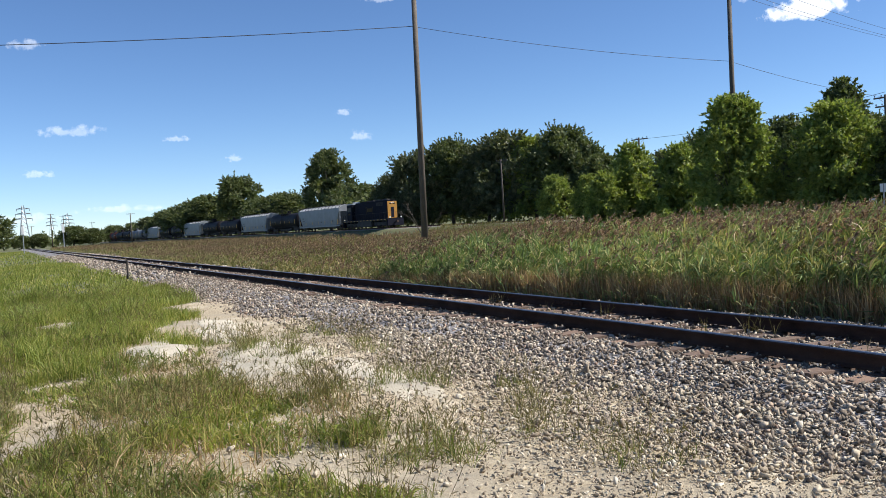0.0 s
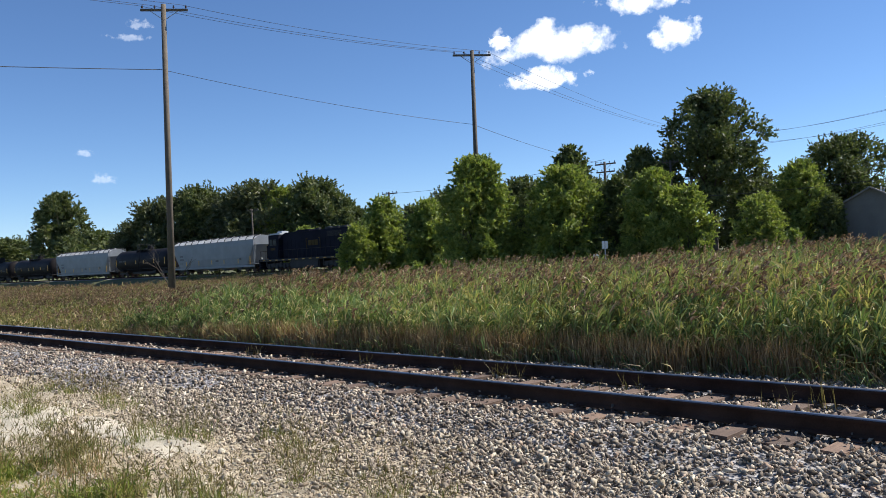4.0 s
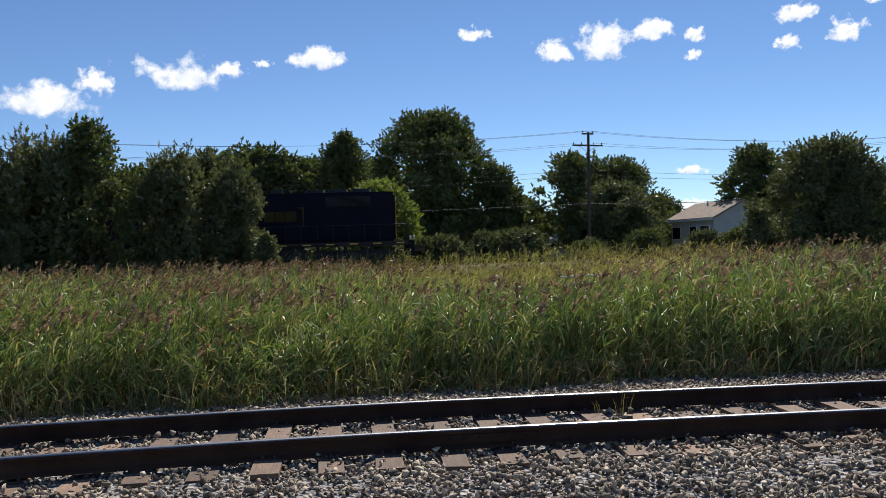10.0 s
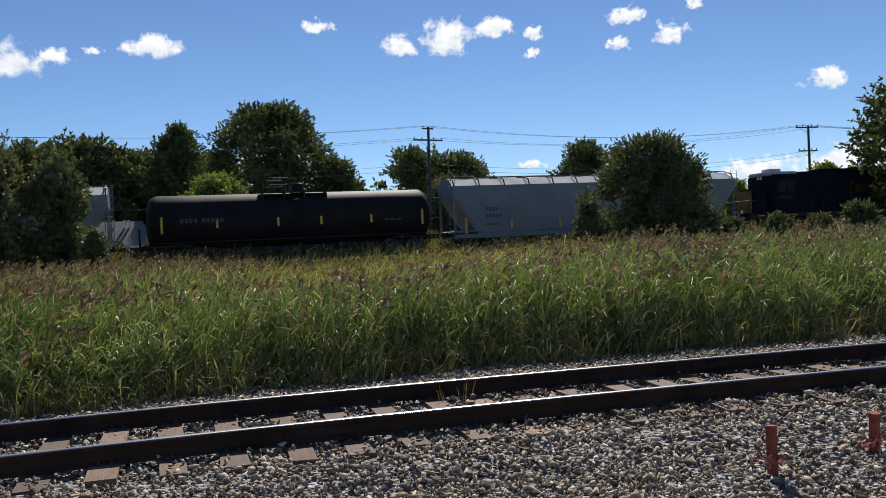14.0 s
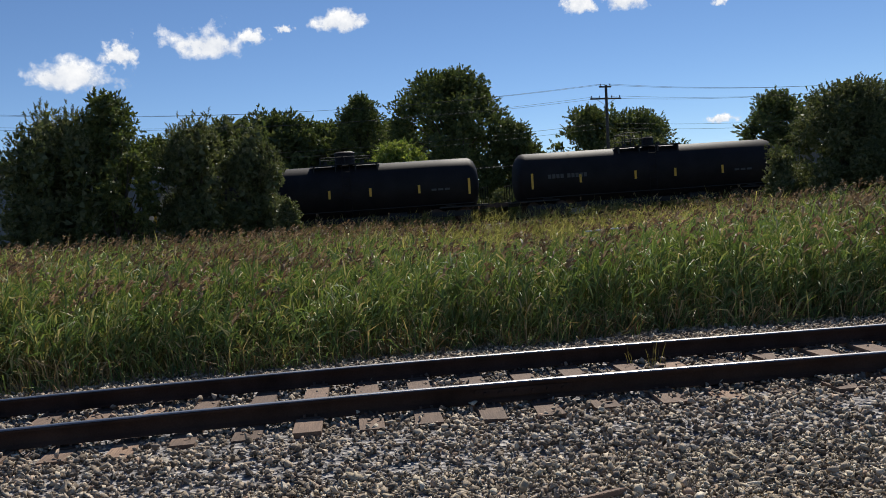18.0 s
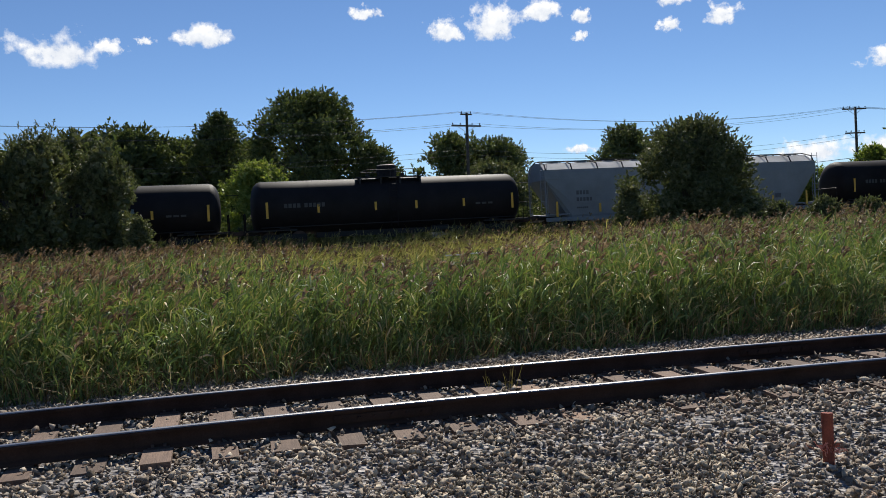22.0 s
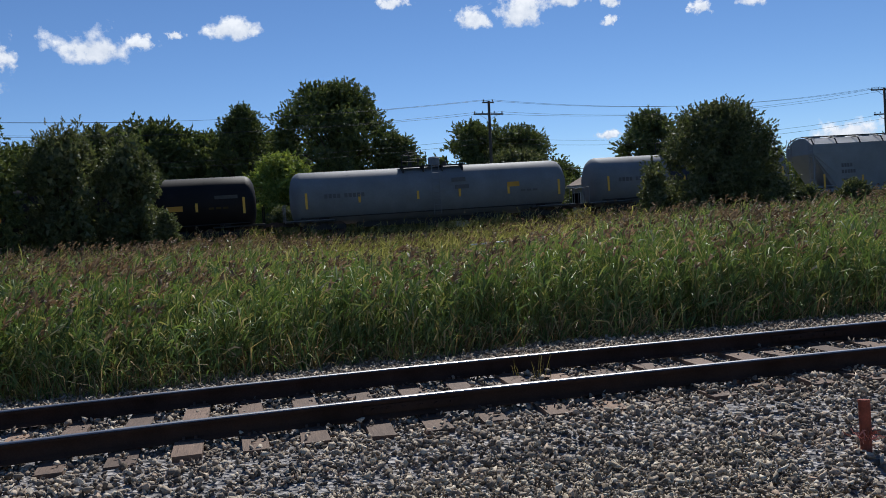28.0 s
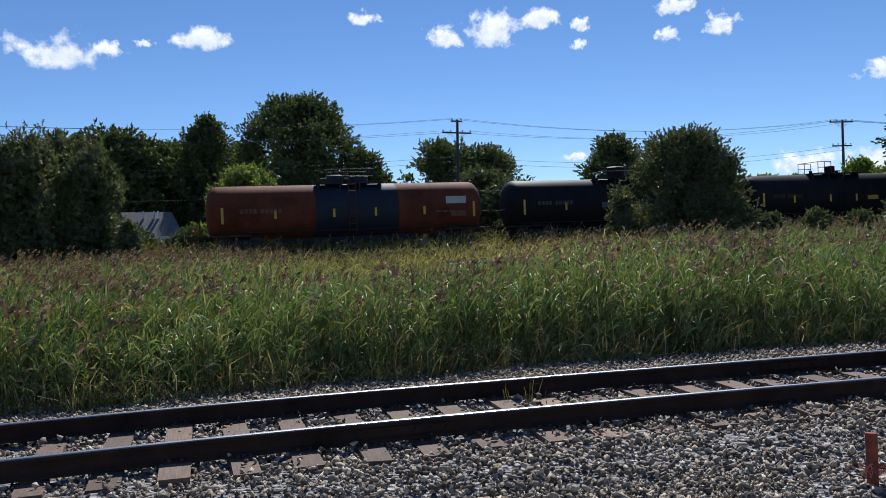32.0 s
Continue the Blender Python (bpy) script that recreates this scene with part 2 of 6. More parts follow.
M_LUSH = foliage("lush grass", ((0.0, (0.147, 0.194, 0.044)), (0.5, (0.248, 0.291, 0.071)), (0.8, (0.349, 0.353, 0.097)), (1.0, (0.496, 0.423, 0.194))), 0.4, spec=0.15)
M_STEM = foliage("wiry grass stems", ((0.0, (0.10, 0.085, 0.04)), (0.6, (0.18, 0.155, 0.065)), (1.0, (0.34, 0.27, 0.14))), 0.3, spec=0.2)
M_REED = foliage("reed leaves", ((0.0, (0.127, 0.183, 0.076)), (0.45, (0.218, 0.295, 0.116)), (0.72, (0.339, 0.391, 0.157)), (0.88, (0.510, 0.441, 0.218)), (1.0, (0.680, 0.504, 0.383))), 0.27, patch=0.16, rough=0.55, spec=0.2, tint=(0.98, 1.1, 0.5))
M_REED2 = foliage("farther reed leaves", ((0.0, (0.142, 0.145, 0.060)), (0.5, (0.246, 0.242, 0.093)), (0.8, (0.359, 0.298, 0.131)), (1.0, (0.473, 0.331, 0.240))), 0.30, patch=0.10, rough=0.5, spec=0.3, tint=(1.0, 1.08, 0.55))
M_VERGE = foliage("yellow-green verge grass", ((0.0, (0.225, 0.223, 0.097)), (0.5, (0.389, 0.362, 0.162)), (1.0, (0.532, 0.468, 0.275))), 0.42, patch=0.10, rough=0.6, spec=0.1)
M_CHALK = plain("pale sand", (0.60, 0.525, 0.395), 0.95, 0, 0.22, 1.5, 45, 0.8)
M_GRAVEL = material("tan gravel", lambda nt, n, b, link: stone_build(nt, n, b, link, PEBBLES))
M_STALK = foliage("green reed stalks", ((0.0, (0.112, 0.115, 0.043)), (0.6, (0.192, 0.172, 0.072)), (1.0, (0.320, 0.254, 0.136))), 0.25)
M_STRAW = foliage("dry reed stalks", ((0.0, (0.22, 0.135, 0.07)), (0.5, (0.38, 0.25, 0.14)), (1.0, (0.56, 0.43, 0.27))), 0.25)
M_PLUME = foliage("reed plumes", ((0.0, (0.126, 0.086, 0.062)), (0.6, (0.279, 0.196, 0.135)), (1.0, (0.484, 0.377, 0.255))), 0.25, spec=0.1, tint=(1.18, 1.0, 0.82))
M_LEAF = foliage("dark leaves", ((0.0, (0.081, 0.105, 0.042)), (0.5, (0.131, 0.161, 0.064)), (1.0, (0.233, 0.241, 0.104))), 0.32, spec=0.4, patch=0.7, tint=(1.05, 1.15, 0.6))
M_LEAF2 = foliage("fresh leaves", ((0.0, (0.160, 0.224, 0.057)), (0.5, (0.288, 0.348, 0.094)), (1.0, (0.464, 0.478, 0.161))), 0.38, spec=0.4, patch=0.7, tint=(1.1, 1.18, 0.55))
M_LEAF3 = foliage("willow leaves", ((0.0, (0.083, 0.104, 0.048)), (0.5, (0.143, 0.162, 0.076)), (1.0, (0.251, 0.244, 0.150))), 0.32, spec=0.45, patch=0.8, tint=(1.05, 1.12, 0.65))
M_RED = foliage("purple leaves", ((0.0, (0.03, 0.018, 0.02)), (1.0, (0.06, 0.03, 0.03))), 0.2)


# ---- building helpers ----
def part(name, bm, mat, parent, label="", smooth=False):
    """Links a bmesh as one mesh object under a thing or a part."""
    me = bpy.data.meshes.new(name)
    bm.to_mesh(me)
    bm.free()
    return mesh_part(name, me, mat, parent, label, smooth)


def mesh_part(name, me, mat, parent, label="", smooth=False):
    if mat and not me.materials:
        me.materials.append(mat)
    if smooth:
        me.polygons.foreach_set("use_smooth", [True] * len(me.polygons))
    ob = new(name, me)
    ob.parent = parent
    return tagged(ob, label=label) if label else ob


def raw(name, verts, faces, mat):
    me = bpy.data.meshes.new(name)
    me.from_pydata([tuple(v) for v in verts], [], [tuple(f) for f in faces])
    me.materials.append(mat)
    return me


def quick(name, verts, idx, size, mat):
    """A mesh from numpy arrays: idx holds faces of one size."""
    me = bpy.data.meshes.new(name)
    nf = len(idx)
    me.vertices.add(len(verts))
    me.vertices.foreach_set("co", np.asarray(verts, np.float32).ravel())
    me.loops.add(nf * size)
    me.loops.foreach_set("vertex_index", np.asarray(idx, np.int32).ravel())
    me.polygons.add(nf)
    me.polygons.foreach_set("loop_start", np.arange(0, nf * size, size, dtype=np.int32))
    me.update(calc_edges=True)
    me.materials.append(mat)
    return me


def box(bm, x0, x1, y0, y1, z0, z1, bevel=0.0):
    r = bmesh.ops.create_cube(bm, size=1.0, matrix=Matrix.LocRotScale(((x0 + x1) / 2, (y0 + y1) / 2, (z0 + z1) / 2), None, (abs(x1 - x0), abs(y1 - y0), abs(z1 - z0))))
    if bevel:
        vs = set(r["verts"])
        es = [e for e in bm.edges if e.verts[0] in vs and e.verts[1] in vs]
        bmesh.ops.bevel(bm, geom=es, offset=bevel, segments=2, affect="EDGES", clamp_overlap=True)
    return bm


def rod(bm, a, b, r0, r1=None, seg=8):
    a, b = Vector(a), Vector(b)
    d = b - a
    m = Matrix.Translation((a + b) / 2) @ d.to_track_quat("Z", "Y").to_matrix().to_4x4()
    bmesh.ops.create_cone(bm, cap_ends=True, segments=seg, radius1=r0, radius2=r0 if r1 is None else r1, depth=d.length, matrix=m)
    return bm


def boxed(*a, **k):
    return box(bmesh.new(), *a, **k)


def rodded(*a, **k):
    return rod(bmesh.new(), *a, **k)


def thing(name, m, label, category, group="", kind=""):
    e = new(name)
    e.matrix_world = m
    e.empty_display_size = 0.3
    return tagged(e, label, category, group, kind)


def polar(az, d, z=0.0):
    """A place d metres off at az degrees to the left of +Y."""
    return Vector((-math.sin(radians(az)) * d, math.cos(radians(az)) * d, z))


RNG = np.random.default_rng(7)


# ---- ground and track ----
def rail_y(x):
    """Where the nearer rail of the near track lies: a gentle bend between two straights."""
    u = np.abs((np.asarray(x, float) + 0.5) / 4.0)
    return 7.63 - 0.38 * (u + np.log1p(np.exp(-2 * u)) - math.log(2))


def rail_slope(x):
    return -0.095 * np.tanh((np.asarray(x, float) + 0.5) / 4.0)


def beside(x, off):
    """Points off metres beyond the nearer rail, square to the track."""
    x = np.asarray(x, float)
    s = rail_slope(x)
    k = 1 / np.sqrt(1 + s * s)
    return x - s * k * off, rail_y(x) + k * off


def line_y(x):
    """The far line's centre, on which the train runs."""
    x = np.asarray(x, float)
    return np.where(x > -150, 52.6 + 0.004 * x - 0.00045 * x * x, 52.6 + 0.139 * x + 10.125)


GROUND_Z = -0.42


def lumps(x, y):
    return 0.035 * np.sin(x * 1.3 + 2 * np.sin(y * 0.7)) + 0.03 * np.sin(y * 1.9 + x * 0.4) + 0.012 * np.sin(x * 5.1 + y * 3.3)


def ground_z(x, y):
    x, y = np.asarray(x, float), np.asarray(y, float)
    near = np.clip(1 - np.hypot(x + 8, y - 1) / 45, 0, 1)
    heap = 0.16 * np.exp(-(((x + 13.2) / 1.5) ** 2 + ((y - 2.3) / 0.8) ** 2)) + 0.10 * np.exp(-(((x + 14.8) / 1.2) ** 2 + ((y - 1.0) / 0.7) ** 2))
    far = np.clip((y - line_y(x) - 4) / 8, 0, 1) * 0.7
    return GROUND_Z + near * lumps(x, y) * (y < rail_y(x) - 1.5) + heap + far


def build_ground():
    a = np.concatenate([-np.geomspace(3200, 45, 26), np.linspace(-44, 20, 161), np.geomspace(21, 3200, 26)])
    b = np.concatenate([-np.geomspace(3200, 9, 22), np.linspace(-8, 14, 71), np.linspace(15, 75, 25), np.geomspace(80, 3200, 22)])
    X, Y = np.meshgrid(a, b, indexing="ij")
    Z = ground_z(X, Y)
    v = np.stack([X, Y, Z], -1).reshape(-1, 3)
    i, j = np.meshgrid(np.arange(len(a) - 1), np.arange(len(b) - 1), indexing="ij")
    k = (i * len(b) + j).ravel()
    f = np.stack([k, k + len(b), k + len(b) + 1, k + 1], -1)
    me = quick("ground", v, f, 4, M_GROUND)
    me.materials.append(M_FAR)
    c = v[f].mean(1)
    far = (c[:, 1] > rail_y(c[:, 0]) + 2) | (c[:, 0] < -26) | (c[:, 0] > 22) | (c[:, 1] < -12)
    me.polygons.foreach_set("material_index", far.astype(np.int32))
    me.polygons.foreach_set("use_smooth", [True] * len(me.polygons))
    tagged(new("ground", me), "sandy soil and meadow ground beside the tracks", "ground", kind="structure")


def sweep(xs, profile, mat, name, path=beside, wave=0.0):
    """A strip that follows a line: profile holds (offset, height)."""
    n = len(profile)
    v = []
    for k, (o, z) in enumerate(profile):
        X, Y = path(xs, np.full(len(xs), float(o)))
        Z = np.full(len(xs), float(z)) + (wave * np.sin(xs * 2.1 + k * 1.7) * np.cos(xs * 0.73 + k) if wave else 0)
        v.append(np.stack([X, Y, Z], -1))
    v = np.stack(v, 1).reshape(-1, 3)
    i, j = np.meshgrid(np.arange(len(xs) - 1), np.arange(n - 1), indexing="ij")
    k = (i * n + j).ravel()
    return quick(name, v, np.stack([k, k + n, k + n + 1, k + 1], -1), 4, mat)


TRACK_X = np.concatenate([-np.geomspace(600, 41, 30), np.linspace(-40, 30, 141), np.geomspace(32, 300, 12)])
TIE_TOP = -0.185


def build_track():
    bed = sweep(TRACK_X, [(-3.1, -0.58), (-2.4, -0.44), (-1.55, -0.33), (-0.95, -0.235), (-0.5, -0.225), (0, -0.235), (0.75, -0.225), (1.5, -0.235), (2.0, -0.225), (2.6, -0.25), (3.4, -0.33), (4.4, -0.40), (5.6, -0.46)], M_BALLAST, "ballast_bed", wave=0.012)
    bed.polygons.foreach_set("use_smooth", [True] * len(bed.polygons))
    tagged(new("ballast_bed", bed), "bed of grey crushed stone ballast under the rails", "ballast", kind="structure")
    track = thing("railway_track", pose(0, 0, 0), "rusty railway track with weathered timber ties on grey ballast", "railway track", kind="structure")
    half = [(-0.070, -0.175), (-0.070, -0.163), (-0.020, -0.148), (-0.009, -0.135), (-0.009, -0.055), (-0.034, -0.040), (-0.036, -0.012)]
    for off in (0.0, 1.505):
        side = half + [(-x, z) for x, z in reversed(half)] + [half[0]]
        r = mesh_part("rail", sweep(TRACK_X, [(off + x, z) for x, z in side], M_RAIL, "rail"), M_RAIL, track, "dark rusty steel rail")
        mesh_part("rail_head", sweep(TRACK_X, [(off + x, z) for x, z in ((-0.036, -0.012), (-0.032, -0.004), (-0.018, -0.0005), (0.018, -0.0005), (0.032, -0.004), (0.036, -0.012))], M_HEAD, "rail_head"), M_HEAD, r, "polished running surface", smooth=True)
    # rail joint bars
    for x0, off in ((-19.5, -0.0), (-13.6, 1.505), (1.5, 0.0), (6.4, 1.505)):
        X, Y = beside(np.array([x0]), np.array([off - 0.022]))
        jb = part("joint_bar", boxed(-0.45, 0.45, -0.012, 0.012, -0.13, -0.055, bevel=0.006), M_RAIL, track)
        jb.matrix_basis = pose(float(X[0]), float(Y[0]), 0, 0, 0, math.degrees(math.atan(float(rail_slope(x0)))))
        bb = bmesh.new()
        for k in (-0.36, -0.22, -0.08, 0.08, 0.22, 0.36):
            rod(bb, (k, -0.04, -0.092), (k, 0.0, -0.092), 0.018, seg=6)
        part("bolt", bb, M_RAIL, jb)
    return track


def build_ties(track):
    shapes = []
    for k in range(6):
        bm = bmesh.new()
        box(bm, -0.115, 0.115, -0.55, 2.05, TIE_TOP - 0.17, TIE_TOP)
        bmesh.ops.subdivide_edges(bm, edges=[e for e in bm.edges if abs(e.verts[0].co.y - e.verts[1].co.y) > 1], cuts=6)
        for v in bm.verts:
            v.co += Vector((RNG.normal(0, 0.006), RNG.normal(0, 0.012) * (abs(v.co.y - 0.75) > 1.2), RNG.normal(0, 0.005)))
        me = bpy.data.meshes.new("tie")
        bm.to_mesh(me)
        bm.free()
        me.materials.append(M_TIE)
        shapes.append(me)
    pm = bpy.data.meshes.new("tie_plate")
    bm = boxed(-0.09, 0.09, -0.14, 0.14, TIE_TOP, TIE_TOP + 0.012)
    for sx in (-0.05, 0.05):
        for sy in (-0.085, 0.085):
            box(bm, sx - 0.012, sx + 0.012, sy - 0.012, sy + 0.02, TIE_TOP + 0.012, TIE_TOP + 0.035)
    bm.to_mesh(pm)
    bm.free()
    pm.materials.append(M_IRON)
    far_v, far_f = [], []
    for i in range(-230, 40):
        x = i * 0.526 + 0.09 + RNG.normal(0, 0.015)
        yaw = math.degrees(math.atan(float(rail_slope(x)))) + RNG.normal(0, 0.8)
        X, Y = beside(np.array([x]), np.array([0.0]))
        if -62 < x < 13:
            t = mesh_part("tie", shapes[int(RNG.integers(6))], None, track)
            t.matrix_basis = pose(float(X[0]), float(Y[0]) + RNG.normal(0, 0.04), RNG.normal(-0.006, 0.009), 0, 0, yaw)
            if -34 < x < 13:
                for off in (0.0, 1.505):
                    p = mesh_part("tie_plate", pm, None, t)
                    p.location = (0, off, 0)
        else:
            m = pose(float(X[0]), float(Y[0]), 0, 0, 0, yaw)
            o = len(far_v)
            for v in shapes[0].vertices:
                far_v.append(tuple(m @ v.co))
            far_f += [tuple(o + k for k in p.vertices) for p in shapes[0].polygons]
    tagged(mesh_part("far_ties", raw("far_ties", far_v, far_f, M_TIE), M_TIE, track, "row of distant timber ties"), kind="stuff")


def chip(k):
    """An angular piece of crushed rock, about one unit across."""
    r = np.random.default_rng(100 + k)
    bm = bmesh.new()
    for _ in range(8):
        d = Vector(r.normal(size=3)).normalized() * r.uniform(0.40, 0.66)
        bm.verts.new((d.x * 1.3, d.y * 1.0, d.z * 0.62))
    bmesh.ops.convex_hull(bm, input=bm.verts)
    bmesh.ops.delete(bm, geom=[v for v in bm.verts if not v.link_faces], context="VERTS")
    bmesh.ops.triangulate(bm, faces=bm.faces)
    bm.verts.index_update()
    out = np.array([v.co[:] for v in bm.verts]), np.array([[v.index for v in f.verts] for f in bm.faces])
    bm.free()
    return out


def turn_matrices(n, r):
    q = r.normal(size=(n, 4)) * [1.0, 0.62, 0.62, 1.0]
    q /= np.linalg.norm(q, axis=1)[:, None]
    w, x, y, z = q.T
    return np.stack([1 - 2 * (y * y + z * z), 2 * (x * y - z * w), 2 * (x * z + y * w), 2 * (x * y + z * w), 1 - 2 * (x * x + z * z), 2 * (y * z - x * w), 2 * (x * z - y * w), 2 * (y * z + x * w), 1 - 2 * (x * x + y * y)], -1).reshape(n, 3, 3)


def bed_z(off):
    return np.interp(off, [-3.6, -2.4, -1.55, -0.95, -0.5, 0, 0.75, 1.5, 2.0, 2.6, 3.4, 4.4, 5.6], [-0.43, -0.43, -0.33, -0.235, -0.225, -0.235, -0.225, -0.235, -0.225, -0.25, -0.33, -0.40, -0.46])


def scatter_stones(n, x0, x1, off_pick, size, seed, name):
    r = np.random.default_rng(seed)
    V, F, o = [], [], 0
    for k in range(8):
        cv, cf = chip(k)
        m = n // 8
        xs, off = r.uniform(x0, x1, m), off_pick(r, m)
        X, Y = beside(xs, off)
        s = size * np.minimum(np.exp(r.normal(0, 0.36, m)), 1.7)
        Z = bed_z(off) + r.uniform(-0.25, 0.55, m) * s
        # fewer stones on the ties
        i = np.round((xs - 0.09) / 0.526)
        on = (np.abs(xs - 0.09 - i * 0.526) < 0.122) & (off > -0.50) & (off < 2.0)
        keep = ~on | (r.uniform(size=m) < 0.06 + 0.6 * (off < -0.10) * np.clip((xs - 1.5) / 3, 0, 1))
        # the shoulder thins out into sand along the grass
        keep &= off > np.interp(xs, [-14, -10, -5, -1.5], [-2.4, -2.4, -2.6, -3.4]) - np.abs(r.normal(0, 0.3, m))
        Z = np.where(on, TIE_TOP + 0.3 * s, Z)
        X, Y, Z, s = X[keep], Y[keep], Z[keep], s[keep]
        m = len(X)
        v = np.einsum("nij,kj->nki", turn_matrices(m, r), cv) * s[:, None, None]
        v += np.stack([X, Y, Z], -1)[:, None, :]
        V.append(v.reshape(-1, 3))
        F.append((cf[None] + (np.arange(m) * len(cv))[:, None, None] + o).reshape(-1, 3))
        o += m * len(cv)
    return quick(name, np.concatenate(V), np.concatenate(F), 3, M_STONE)


def build_ballast():
    def all_over(r, m):
        o = r.uniform(-3.3, 4.8, m)
        return np.where((o < -2.5) & (r.uniform(size=m) < (-2.5 - o) / 0.9), r.uniform(-2.4, 0, m), o)
    tagged(new("ballast_stones", scatter_stones(100000, -13, 10, all_over, 0.046, 3, "ballast_stones")), "loose grey and purplish crushed stone between and beside the rails", "ballast", kind="stuff")
    tagged(new("ballast_stones", scatter_stones(38000, -40, -13, all_over, 0.055, 4, "ballast_stones")), "loose grey crushed stone along the rails", "ballast", kind="stuff")
    tagged(new("ballast_stones", scatter_stones(16000, -140, -40, all_over, 0.12, 6, "ballast_stones")), "far grey crushed stone along the rails", "ballast", kind="stuff")
    tagged(new("ballast_stones", scatter_stones(14000, 10, 22, all_over, 0.060, 5, "ballast_stones")), "loose grey crushed stone along the rails", "ballast", kind="stuff")


def build_gravel():
    """Fine tan gravel between the grass and the ballast."""
    r = np.random.default_rng(41)
    V, F, o = [], [], 0
    for k in range(4):
        cv, cf = chip(k + 20)
        m = 15000
        x, off = r.uniform(-15, 4, m), -1.5 - np.abs(r.normal(0, 1.9, m))
        X, Y = beside(x, off)
        s = 0.021 * np.exp(r.normal(0, 0.5, m))
        v = np.einsum("nij,kj->nki", turn_matrices(m, r), cv) * s[:, None, None] + np.stack([X, Y, np.maximum(ground_z(X, Y), bed_z(off) + 0.015) + 0.2 * s], -1)[:, None, :]
        V.append(v.reshape(-1, 3))
        F.append((cf[None] + (np.arange(m) * len(cv))[:, None, None] + o).reshape(-1, 3))
        o += m * len(cv)
    tagged(new("gravel", quick("gravel", np.concatenate(V), np.concatenate(F), 3, M_GRAVEL)), "fine tan gravel scattered on sandy soil", "gravel", kind="stuff")


def build_sand():
    """Pale sand heaped and washed out among the grass."""
    r = np.random.default_rng(43)
    for cx, cy, a, b in ((-13.2, 2.55, 2.1, 0.75), (-15.6, 1.1, 2.3, 0.6), (-18.2, 2.4, 1.9, 0.55), (-10.6, 3.5, 1.6, 0.5)):
        n, m = 40, 9
        ph = r.uniform(0, 6.28, 5)
        v = [(cx, cy, float(ground_z(cx, cy)) + 0.03)]
        for j in range(1, m + 1):
            for i in range(n):
                t = 2 * math.pi * i / n
                k = j / m * (1 + 0.22 * math.sin(2 * t + ph[0]) + 0.14 * math.sin(5 * t + ph[1]) + 0.07 * math.sin(9 * t + ph[2]))
                x, y = cx + math.cos(t) * a * k, cy + math.sin(t) * b * k
                v.append((x, y, float(ground_z(x, y)) + 0.03 * (1 - (j / m) ** 3) + r.normal(0, 0.004) - 0.012 * (j == m)))
        f = [(0, 1 + i, 1 + (i + 1) % n) for i in range(n)]
        f += [(1 + (j - 1) * n + i, 1 + j * n + i, 1 + j * n + (i + 1) % n, 1 + (j - 1) * n + (i + 1) % n) for j in range(1, m) for i in range(n)]
        me = raw("sand", v, f, M_CHALK)
        me.polygons.foreach_set("use_smooth", [True] * len(me.polygons))
        tagged(new("sand", me), "pale washed-out sand among the grass", "sand", kind="structure")


def build_near_stones():
    """Single stones lying on the shoulder of the ballast."""
    heap = thing("ballast_shoulder", pose(0, 0, 0), "single grey crushed stones on the ballast shoulder", "ballast", kind="structure")
    ms = []
    for k in range(8):
        cv, cf = chip(k)
        me = raw("stone", cv, cf, M_STONE)
        ms.append(me)
    r = np.random.default_rng(11)
    for i in range(290):
        x, off = r.uniform(-2.5, 5.5), r.uniform(-2.9, -0.75)
        X, Y = beside(np.array([x]), np.array([off]))
        s = 0.055 * math.exp(r.normal(0, 0.25))
        ob = mesh_part("stone", ms[i % 8], None, heap)
        ob.matrix_basis = pose(float(X[0]), float(Y[0]), float(bed_z(off)) + 0.35 * s, *r.uniform(0, 360, 3)) @ Matrix.Scale(s, 4)


# ---- grass and reeds ----
def blades(base, heading, lean, length, width, droop):
    """Thin bent blades as arrays: three triangles each, one where they are broad and far off."""
    n = len(base)
    d = np.stack([np.cos(heading), np.sin(heading), np.zeros(n)], -1)
    up = np.array([0, 0, 1.0])
    # the blade's flat is twisted about its own axis
    ph = np.sin(np.arange(n) * 12.9898 + heading * 7.1) * 1.5
    flat = np.stack([-np.sin(heading), np.cos(heading), np.zeros(n)], -1)
    edge = d * np.cos(lean)[:, None] - up * np.sin(lean)[:, None]
    side = (flat * np.cos(ph)[:, None] + edge * np.sin(ph)[:, None]) * (width / 2)[:, None]
    mid = base + (d * np.sin(lean)[:, None] + up * np.cos(lean)[:, None]) * (length * 0.55)[:, None]
    l2 = lean + droop
    tip = mid + (d * np.sin(l2)[:, None] + up * np.cos(l2)[:, None]) * (length * 0.45)[:, None]
    if n and width.mean() > 0.033:
        v = np.stack([base - side, base + side, (mid + tip) / 2], 1).reshape(-1, 3)
        return v, np.arange(n * 3).reshape(-1, 3)
    v = np.stack([base - side * 0.7, base + side * 0.7, mid - side, mid + side, tip], 1).reshape(-1, 3)
    k = (np.arange(n) * 5)[:, None, None]
    f = (np.array([[0, 1, 3], [0, 3, 2], [2, 3, 4]])[None] + k).reshape(-1, 3)
    return v, f


def gather(pieces):
    V, F, o = [], [], 0
    for v, f in pieces:
        V.append(v)
        F.append(f + o)
        o += len(v)
    return np.concatenate(V), np.concatenate(F)


def patches(x, y, s=1.0):
    return 0.5 + 0.25 * np.sin(x * 0.9 * s + 1.7 * np.sin(y * 0.6 * s)) + 0.25 * np.sin(y * 1.3 * s + 1.1 * np.sin(x * 0.5 * s + 2))


